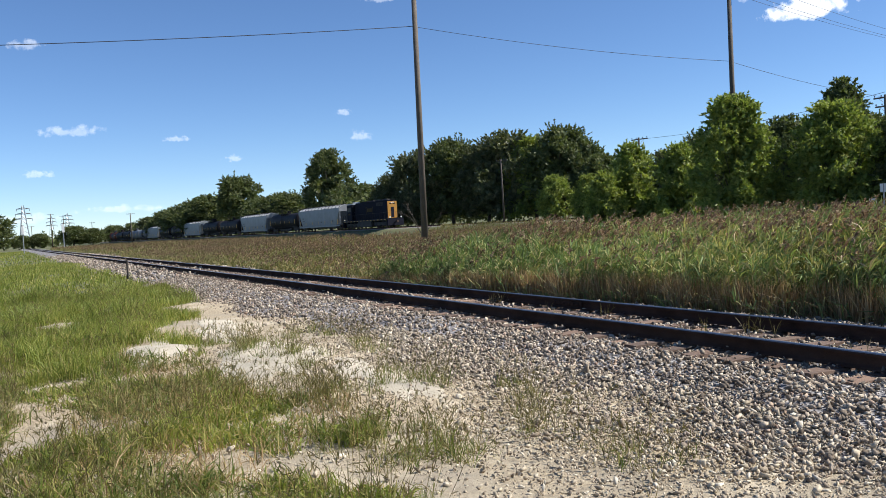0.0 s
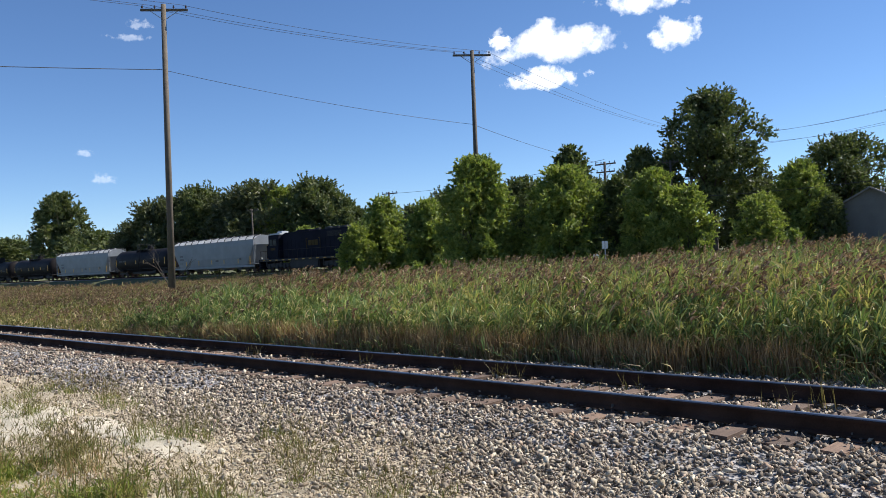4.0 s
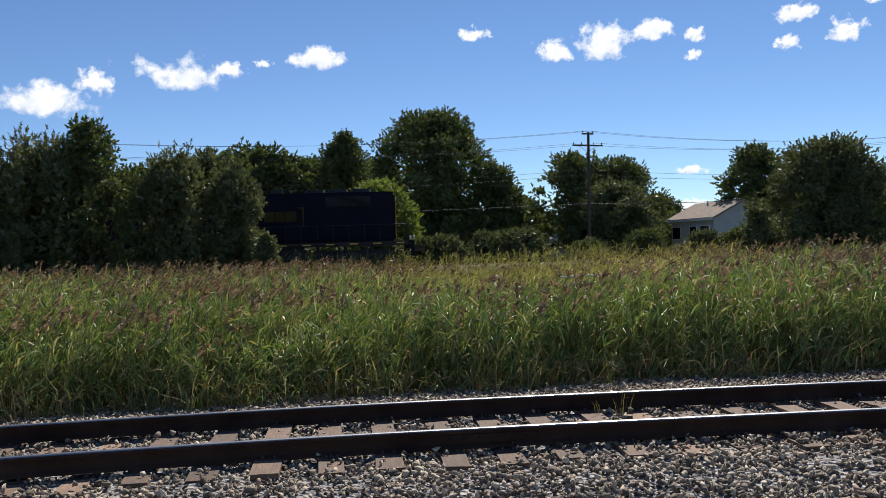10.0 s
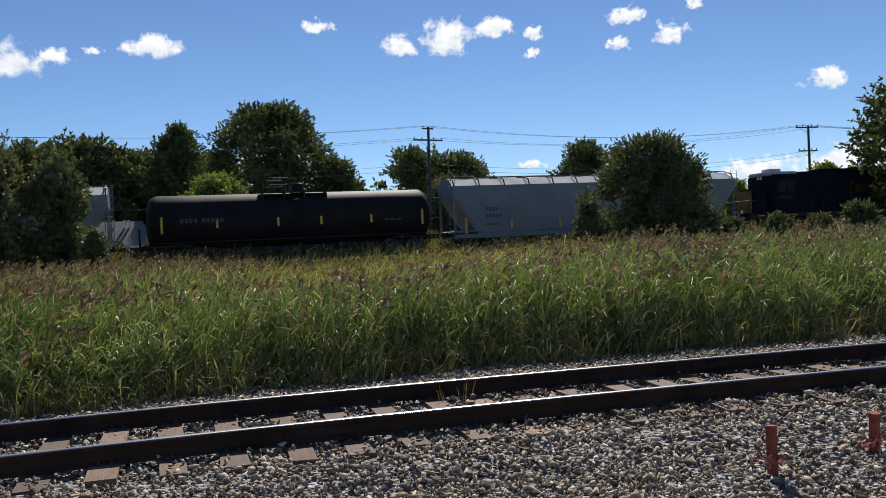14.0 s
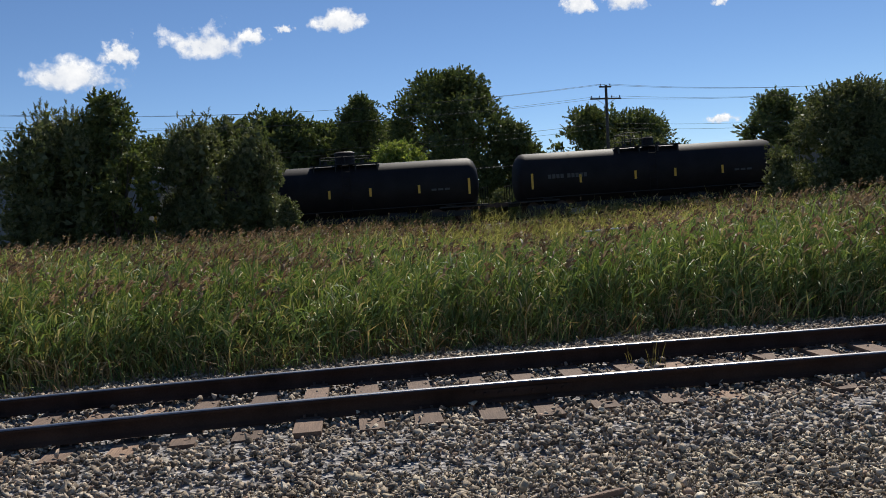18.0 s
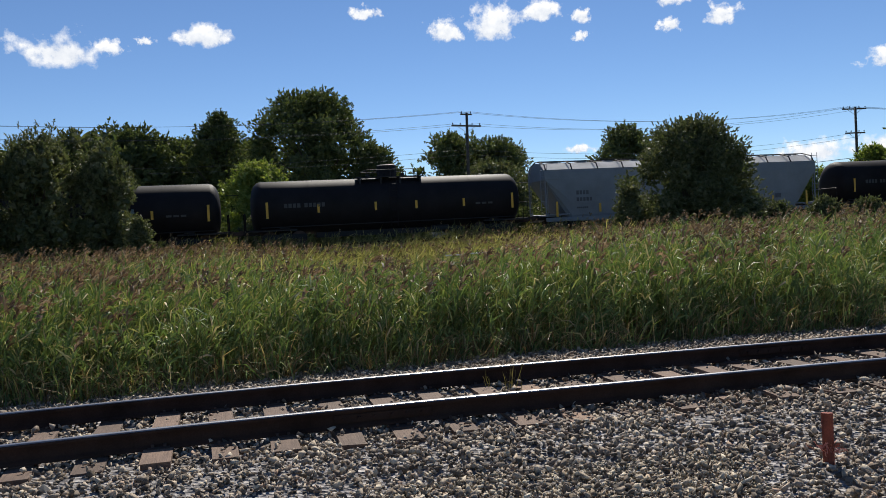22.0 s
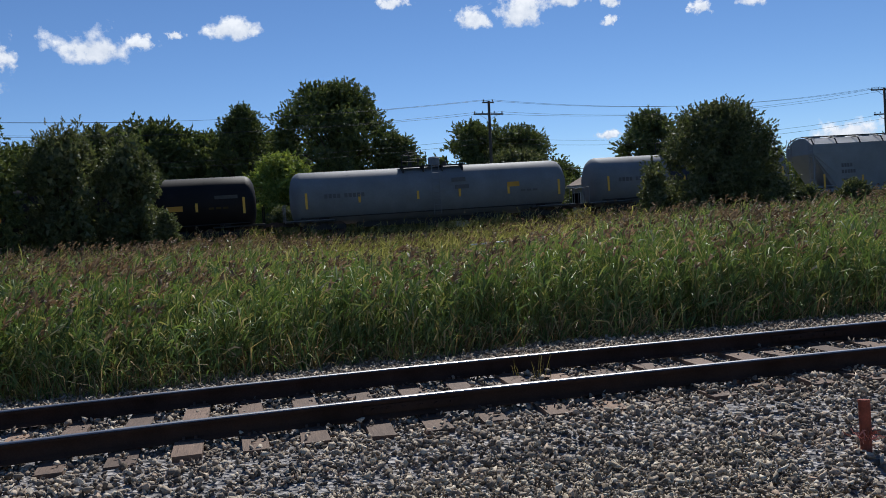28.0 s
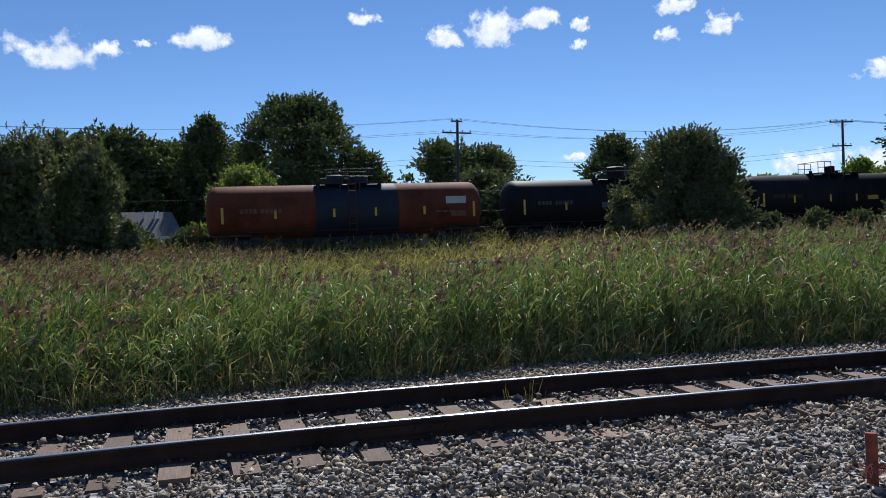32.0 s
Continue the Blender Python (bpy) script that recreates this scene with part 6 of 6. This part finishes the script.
def build_hopper(L, mat, label, dark=False):
    """A covered hopper wagon: rounded top chords, open end frames, hatches and a roof walk."""
    w = thing("covered_hopper_wagon", pose(0, 0, 0), label, "freight wagon", "freight wagons")
    h, e = L / 2, L / 2 - 1.5
    half = [(-1.36, 0.62), (-1.48, 1.05), (-1.55, 1.9), (-1.56, 3.4), (-1.53, 3.92), (-1.42, 4.02), (-0.60, 4.47)]
    prof = half + [(0, 4.55)] + [(-y, z) for y, z in reversed(half)]
    cuts = [(-h + 0.25, 2.75), (-e + 0.55, 0.0), (e - 0.55, 0.0), (h - 0.25, 2.75)]
    v, f, n = [], [], len(prof)
    for x, lift in cuts:
        for y, z in prof:
            v.append((x, y, max(z, 0.62 + lift)))
    for a in range(3):
        for k in range(n):
            q = (k + 1) % n
            f.append((a * n + k, a * n + q, (a + 1) * n + q, (a + 1) * n + k))
    f += [tuple(range(n)), tuple(reversed(range(3 * n, 4 * n)))]
    me = raw("body", v, f, mat)
    body = mesh_part("body", me, None, w)
    bm = bmesh.new()
    bm.from_mesh(me)
    bmesh.ops.recalc_face_normals(bm, faces=bm.faces)
    bm.to_mesh(me)
    bm.free()
    for y in (-1.53, 1.53):
        part("side_sill", boxed(-h + 0.25, h - 0.25, min(y, y * 0.97), max(y, y * 0.97), 0.66, 0.92, bevel=0.01), mat, body)
        part("top_chord", boxed(-h + 0.25, h - 0.25, min(y * 0.93, y * 0.99), max(y * 0.93, y * 0.99), 3.90, 4.02, bevel=0.02), mat, body)
    # roof slopes in the paler colour that stands for sun on them
    for q in (-1, 1):
        v = [(x, q * y, z) for x in (-h + 0.26, h - 0.26) for y, z in ((1.41, 4.032), (0.60, 4.482), (0.02, 4.560))]
        mesh_part("roof_sheet", raw("roof_sheet", v, [(0, 1, 4, 3), (1, 2, 5, 4)], M_ROOF), None, body, "roof sheet lightened as if sunlit")
    part("centre_sill", boxed(-h, h, -0.35, 0.35, 0.80, 1.10, bevel=0.02), M_DARK, w)
    rw = bmesh.new()
    for y in (-0.30, 0.30):
        box(rw, -h + 0.3, h - 0.3, y - 0.11, y + 0.11, 4.62, 4.66)
    n = int(L / 1.75)
    for i in range(n + 1):
        x = -h + 0.35 + (L - 0.7) * i / n
        for q in (-1, 1):
            rod(rw, (x, q * 1.50, 3.98), (x, q * 1.25, 4.40), 0.045, seg=5)
            rod(rw, (x, q * 1.25, 4.40), (x, q * 0.40, 4.62), 0.045, seg=5)
    part("roof_walk", rw, M_DARK, w, "dark roof walk on bent brackets")
    for i in range(10):
        x = -h + 1.5 + (L - 3) * i / 9
        part("hatch", rodded((x, 0, 4.5), (x, 0, 4.66), 0.40, 0.34, seg=16), mat, w)
    for s in (-1, 1):
        truck(w, s * (h - 2.2))
        coupler(w, s * h, s)
        ladder(w, s * (h - 0.22), -1.42, 1.0, 4.6, 0.45, mat, "x")
        ladder(w, s * (h - 0.20), 1.1, 1.0, 4.6, 0.45, mat, "y")
        ef = bmesh.new()
        for y in (-1.45, 1.45):
            rod(ef, (s * (h - 0.3), y, 1.0), (s * (h - 0.3), y, 4.0), 0.05, seg=6)
            rod(ef, (s * (h - 0.3), y, 1.1), (s * (e - 0.4), y, 1.1), 0.05, seg=6)
            rod(ef, (s * (h - 0.35), y, 3.4), (s * (e - 0.7), y, 1.1), 0.05, seg=6)
        box(ef, min(s * (h - 0.2), s * (h - 1.3)), max(s * (h - 0.2), s * (h - 1.3)), -1.45, 1.45, 1.0, 1.06)
        part("end_frame", ef, mat, w)
    for i in range(4):
        x = (i - 1.5) * L * 0.17
        v = [(x - 1.4, -1.3, 1.0), (x + 1.4, -1.3, 1.0), (x + 1.4, 1.3, 1.0), (x - 1.4, 1.3, 1.0), (x - 0.35, -0.45, 0.35), (x + 0.35, -0.45, 0.35), (x + 0.35, 0.45, 0.35), (x - 0.35, 0.45, 0.35)]
        mesh_part("discharge_hopper", raw("discharge_hopper", v, [(0, 1, 5, 4), (1, 2, 6, 5), (2, 3, 7, 6), (3, 0, 4, 7), (4, 5, 6, 7)], mat), None, w)
    y = -1.552
    for k, u in enumerate((0.045, 0.19, 0.35, 0.51, 0.655, 0.815, 0.945)):
        x, tall = -h + L * u, 0.5 if k in (0, 6) else 0.28
        part("reflector", boxed(x, x + 0.15, y - 0.016, y - 0.004, 1.45 - tall, 1.45 + tall), M_REFLECT, w)
    marks(w, -h + 2.4, y, 2.35, 4, 0.17, 0.26, M_MARK2)
    marks(w, -h + 2.4, y, 1.92, 5, 0.17, 0.24, M_MARK2)
    marks(w, h - 3.6, y, 1.55, 1, 0.45, 0.3, M_MARK2)
    marks(w, 1.3, y, 1.5, 1, 0.7, 0.22, M_MARK2)
    marks(w, -h + 2.4, y, 1.45, 6, 0.10, 0.10, M_MARK2)
    return w


def build_tank(L, D, mat, label, dome="box", band=None, marks_mat=None, extras=(), z_mid=2.32, scrawl=False):
    """A tank wagon: dished ends, centre platform with fittings, reflectors, ladder and sill."""
    w = thing("tank_wagon", pose(0, 0, 0), label, "freight wagon", "freight wagons")
    h, r = L / 2, D / 2
    c, seg = z_mid, 40

    def ring(x, rr):
        return [(x, math.cos(2 * math.pi * k / seg) * rr, c + math.sin(2 * math.pi * k / seg) * rr) for k in range(seg)]
    st = [(-h + 0.02, 0.18), (-h + 0.05, 0.45), (-h + 0.13, 0.70), (-h + 0.27, 0.87), (-h + 0.45, 0.965), (-h + 0.65, 1.0)]
    st += [(-h + 0.65 + (L - 1.3) * k / 8, 1.0) for k in range(1, 8)]
    st += [(-x, q) for x, q in reversed(st[:6])]
    v, f = [], []
    for x, q in st:
        v += ring(x, q * r)
    m = len(st)
    for a in range(m - 1):
        for k in range(seg):
            q = (k + 1) % seg
            f.append((a * seg + k, a * seg + q, (a + 1) * seg + q, (a + 1) * seg + k))
    f += [tuple(range(seg)), tuple(reversed(range((m - 1) * seg, m * seg)))]
    me = raw("tank", v, f, mat)
    bm = bmesh.new()
    bm.from_mesh(me)
    bmesh.ops.recalc_face_normals(bm, faces=bm.faces)
    bm.to_mesh(me)
    bm.free()
    tank = mesh_part("tank", me, None, w, smooth=True)
    if band:
        x0, x1, bmat = band
        v = ring(x0, r + 0.012) + ring(x1, r + 0.012)
        mesh_part("band", raw("band", v, [(k, (k + 1) % seg, seg + (k + 1) % seg, seg + k) for k in range(seg)], bmat), None, tank, "dark painted band round the middle", smooth=True)
    for x in (-h * 0.6, -h * 0.2, h * 0.2, h * 0.6):
        v = ring(x - 0.02, r + 0.006) + ring(x + 0.02, r + 0.006)
        mesh_part("seam", raw("seam", v, [(k, (k + 1) % seg, seg + (k + 1) % seg, seg + k) for k in range(seg)], mat), None, tank, smooth=True)
    sl = boxed(-h - 0.45, h + 0.45, -0.3, 0.3, 0.72, 1.02, bevel=0.02)
    for s in (-1, 1):
        box(sl, min(s * (h - 2.6), s * (h + 0.4)), max(s * (h - 2.6), s * (h + 0.4)), -1.35, 1.35, 0.92, 1.02)
        box(sl, min(s * (h - 2.2), s * (h - 1.6)), max(s * (h - 2.2), s * (h - 1.6)), -1.15, 1.15, 1.0, c - r * 0.62)
    part("sill", sl, M_DARK, w, "dark stub sills and bolsters")
    bg = boxed(-h * 0.55, h * 0.55, -0.5, 0.5, 0.42, 0.80, bevel=0.05)
    box(bg, -0.4, 0.4, -0.4, 0.4, 0.22, 0.5, bevel=0.05)
    rod(bg, (h * 0.3, -0.75, 0.62), (h * 0.3 + 1.1, -0.75, 0.62), 0.24, seg=14)
    part("brake_gear", bg, M_DARK, w, "grimy pipes and brake gear under the tank")
    for s in (-1, 1):
        truck(w, s * (h - 1.9))
        coupler(w, s * (h + 0.45), s)
        er = bmesh.new()
        for y in (-1.3, -0.5, 0.5, 1.3):
            rod(er, (s * (h + 0.38), y, 1.0), (s * (h + 0.38), y, 2.05), 0.02, seg=5)
        rod(er, (s * (h + 0.38), -1.3, 2.05), (s * (h + 0.38), 1.3, 2.05), 0.02, seg=5)
        for y in (-1.35, 1.35):
            rod(er, (s * (h - 2.5), y, 1.02), (s * (h + 0.38), y, 1.02), 0.022, seg=5)
        part("end_rail", er, mat, w)
    hr = bmesh.new()
    for y in (-1.38, 1.38):
        rod(hr, (-h + 0.5, y, 1.15), (h - 0.5, y, 1.15), 0.03, seg=6)
    part("side_rail", hr, M_DARK, w)
    top = c + r
    for s in (-1, 1):
        ladder(w, 0.0, s * (r + 0.05), 0.9, top + 0.1, 0.45, mat, "x")
    for y in (-0.75, 0.75):
        part("platform", boxed(-2.1, 2.1, y - 0.35, y + 0.35, top - 0.02, top + 0.03), M_DARK, w, "grating platform beside the fittings")
    for x in (-1.9, -0.6, 0.6, 1.9):
        part("bracket", boxed(x - 0.04, x + 0.04, -1.1, 1.1, top - 0.4, top - 0.022), M_DARK, w)
    xs = (-1.5, -0.95, -0.4) if dome == "rails" else (-1.5, 0, 1.5)
    rail_h = 0.45 if dome == "box" else 0.85
    for y in (-1.08, 1.08):
        gr = bmesh.new()
        for x in xs:
            rod(gr, (x, y, top), (x, y, top + rail_h), 0.025, seg=5)
        for z in ((0.45,) if dome == "box" else (0.45, 0.85)):
            rod(gr, (xs[0], y, top + z), (xs[-1], y, top + z), 0.025, seg=5)
        if y < 0:
            rod(gr, (xs[0], -1.08, top + rail_h), (xs[0], 1.08, top + rail_h), 0.025, seg=5)
        part("guard_rail", gr, M_DARK, w)
    for x, rr, hh in {"double": ((-0.75, 0.5, 0.5), (0.75, 0.6, 0.45)), "rails": ((0.35, 0.36, 0.52),), "box": ((0.0, 0.62, 0.75),)}[dome]:
        b = rodded((x, 0, top - 0.1), (x, 0, top + hh), rr, rr, seg=18)
        rod(b, (x, 0, top + hh), (x, 0, top + hh + 0.08), rr * 1.05, rr * 0.8, seg=18)
        part("manway", b, mat if dome != "double" else M_NAVY, w, "fitting housing on the tank top")
    for x in (1.05, -1.2):
        part("valve", rodded((x, 0.1, top), (x, 0.1, top + 0.28), 0.12, seg=10), M_DARK, w)
    y = -r
    # reflectors follow the tank side a little below its middle
    z = c - 0.15
    for i, x in enumerate((-h + 0.8, -h * 0.55, -h * 0.14, h * 0.16, h * 0.52, h - 0.85)):
        hh = 0.95 if i in (0, 5) else 0.5
        part("reflector", boxed(x, x + 0.14, -r - 0.016, -r - 0.002, z - hh / 2, z + hh / 2), M_REFLECT, w)
    mk = marks_mat or M_MARK
    marks(w, -h * 0.78, y - 0.004, c - 0.05, 4, 0.19, 0.25, mk)
    marks(w, -h * 0.78 + 1.2, y - 0.004, c - 0.05, 5, 0.19, 0.25, mk)
    marks(w, h * 0.62, y - 0.004, c - 0.3, 3, 0.3, 0.12, mk)
    if scrawl:
        # sprayed letters as plain rounded strokes
        b, q = bmesh.new(), np.random.default_rng(17)
        for k in range(9):
            x0, z0 = 1.5 + 0.22 * k, c + q.uniform(-0.45, 0.05)
            lo, hi = x0 + q.uniform(-0.1, 0.1), x0 + q.uniform(-0.18, 0.18)
            h1 = q.uniform(0.25, 0.6) * (1.3 - 0.06 * k)
            v = [b.verts.new(p) for p in ((lo - 0.07, -r - 0.008, z0), (lo + 0.07, -r - 0.008, z0 - 0.04), (hi + 0.09, -r - 0.008, z0 + h1), (hi - 0.05, -r - 0.008, z0 + h1 + 0.05))]
            b.faces.new(v)
            if k % 2:
                v = [b.verts.new(p) for p in ((lo - 0.05, -r - 0.010, z0 + h1 * 0.4), (lo + 0.3, -r - 0.010, z0 + h1 * 0.5), (lo + 0.3, -r - 0.010, z0 + h1 * 0.7), (lo - 0.05, -r - 0.010, z0 + h1 * 0.6))]
                b.faces.new(v)
        part("paint_scrawl", b, M_GRAFF, w, "pale blue sprayed scrawl")
    for nm, x0, x1, z0, z1, em, lab in extras:
        part(nm, boxed(x0, x1, -r - 0.022, -r - 0.004, z0, z1), em, w, lab)
    return w


def build_train():
    K = 0.95
    v, a = 13.884 * K, -0.0437 * K

    def travel(mid):
        return lambda t: mid * K + v * (t - 16) + a * (t - 16) ** 2 / 2
    cars = []
    lo = build_loco()
    cars.append((lo, 79.95))
    hop = lambda r, l, m, lab: cars.append((build_hopper((r - l) * K, m, lab), (r + l) / 2))
    tan = lambda r, l, m, lab, **k: cars.append((build_tank((r - l) * K, 3.28, m, lab, **k), (r + l) / 2))
    hop(69.3, 46.6, M_GREY, "long blue-grey covered hopper wagon with a row of roof hatches")
    tan(45.4, 27.3, M_TANK, "black tank wagon with yellow reflectors along its side", dome="rails")
    hop(25.5, 3.8, M_GREY, "blue-grey covered hopper wagon with rust-stained roof edges")
    tan(1.45, -16.4, M_TANK, "black tank wagon with a railed platform on top", dome="rails")
    tan(-18.8, -35.9, M_TANK, "black tank wagon with white lettering and yellow reflectors", dome="box")
    hop(-38.0, -60.0, M_GREY, "long grey covered hopper wagon with roof walk")
    tan(-61.4, -79.3, M_TANK, "black tank wagon with a raised fitting housing", dome="box")
    tan(-81.1, -98.4, M_TANK, "grimy black tank wagon with pale paint on its side", dome="box", scrawl=True)
    hop(-99.9, -122.0, M_GREY, "long grey covered hopper wagon with dark end markings")
    tan(-123.6, -138.8, M_LIGHT, "light grey tank wagon with a dark band round its middle", dome="double", band=(-2.0, 2.1, M_NAVY), marks_mat=M_MARK2)
    tan(-140.7, -159.3, M_LIGHT, "clean light grey tank wagon with dark lettering", dome="rails", marks_mat=M_MARK2, extras=(("emblem", 1.0, 1.9, 2.85, 3.1, M_MARK2, "small dark emblem bar"), ("emblem", 1.2, 2.1, 2.4, 2.65, M_MARK2, "small dark emblem bar"), ("placard", 4.6, 5.4, 2.35, 2.65, M_YELLOW, "dull yellow notice panel")))
    tan(-161.4, -176.8, M_TANK, "black tank wagon with a yellow notice and white stripes", dome="rails", marks_mat=M_EMBLEM, extras=(("placard", 2.2, 3.1, 2.0, 2.3, M_YELLOW, "yellow notice panel"), ("stripe", 4.9, 6.2, 2.6, 2.8, M_MARK, "white stripe")))
    tan(-178.3, -195.6, M_TANK, "black tank wagon with a raised fitting housing in the middle", dome="box", extras=(("placard", -1.9, -1.0, 2.0, 2.35, M_MARK2, "dull notice panel"),))
    tan(-197.5, -215.4, M_ORANGE, "rusty orange tank wagon with a dark blue band", dome="double", band=(-2.2, 2.9, M_NAVY), marks_mat=M_RUST, extras=(("notice_board", 5.9, 7.2, 2.55, 3.0, M_SIDING, "white notice panel"), ("notice_plate", 6.2, 7.2, 1.75, 2.1, M_RUST, "faded notice plate")))
    part("end_marker", rodded((-9.2, -0.5, 1.3), (-9.3, -0.5, 1.3), 0.1), M_MARKER, cars[-1][0], "red end-of-train marker")
    moving = []
    for ob, mid in cars:
        f = travel(mid)
        rows = []
        for t in range(0, 33, 2):
            x = f(t)
            y = float(line_y(x))
            turn = math.degrees(math.atan2(float(line_y(x + 1)) - y, 1.0))
            rows.append((t, pose(x, y, 0.95, 0, 0, turn)))
        moving.append((ob, rows))
    return moving


# ---- build ----
build_ground()
track = build_track()
build_far_line()
build_trees()
build_houses()
build_poles()
for az, d, hh in ((94.4, 700, 31), (92.0, 900, 30), (92.9, 1100, 34)):
    tower(polar(az, d, 0), hh, "far lattice steel power pylon")
moving = build_train()
build_reeds()
build_grass()
build_ballast()
build_gravel()
build_sand()
build_small_things()
clouds = build_clouds()
build_ties(track)
build_near_stones()


def motions():
    for ob, rows in moving:
        walk(ob, rows)
    for ob in clouds:
        walk(ob, [(0, pose(0, 0, 0, 0, 0, 0.9)), (32, pose(0, 0, 0, 0, 0, -1.7))])


motions()
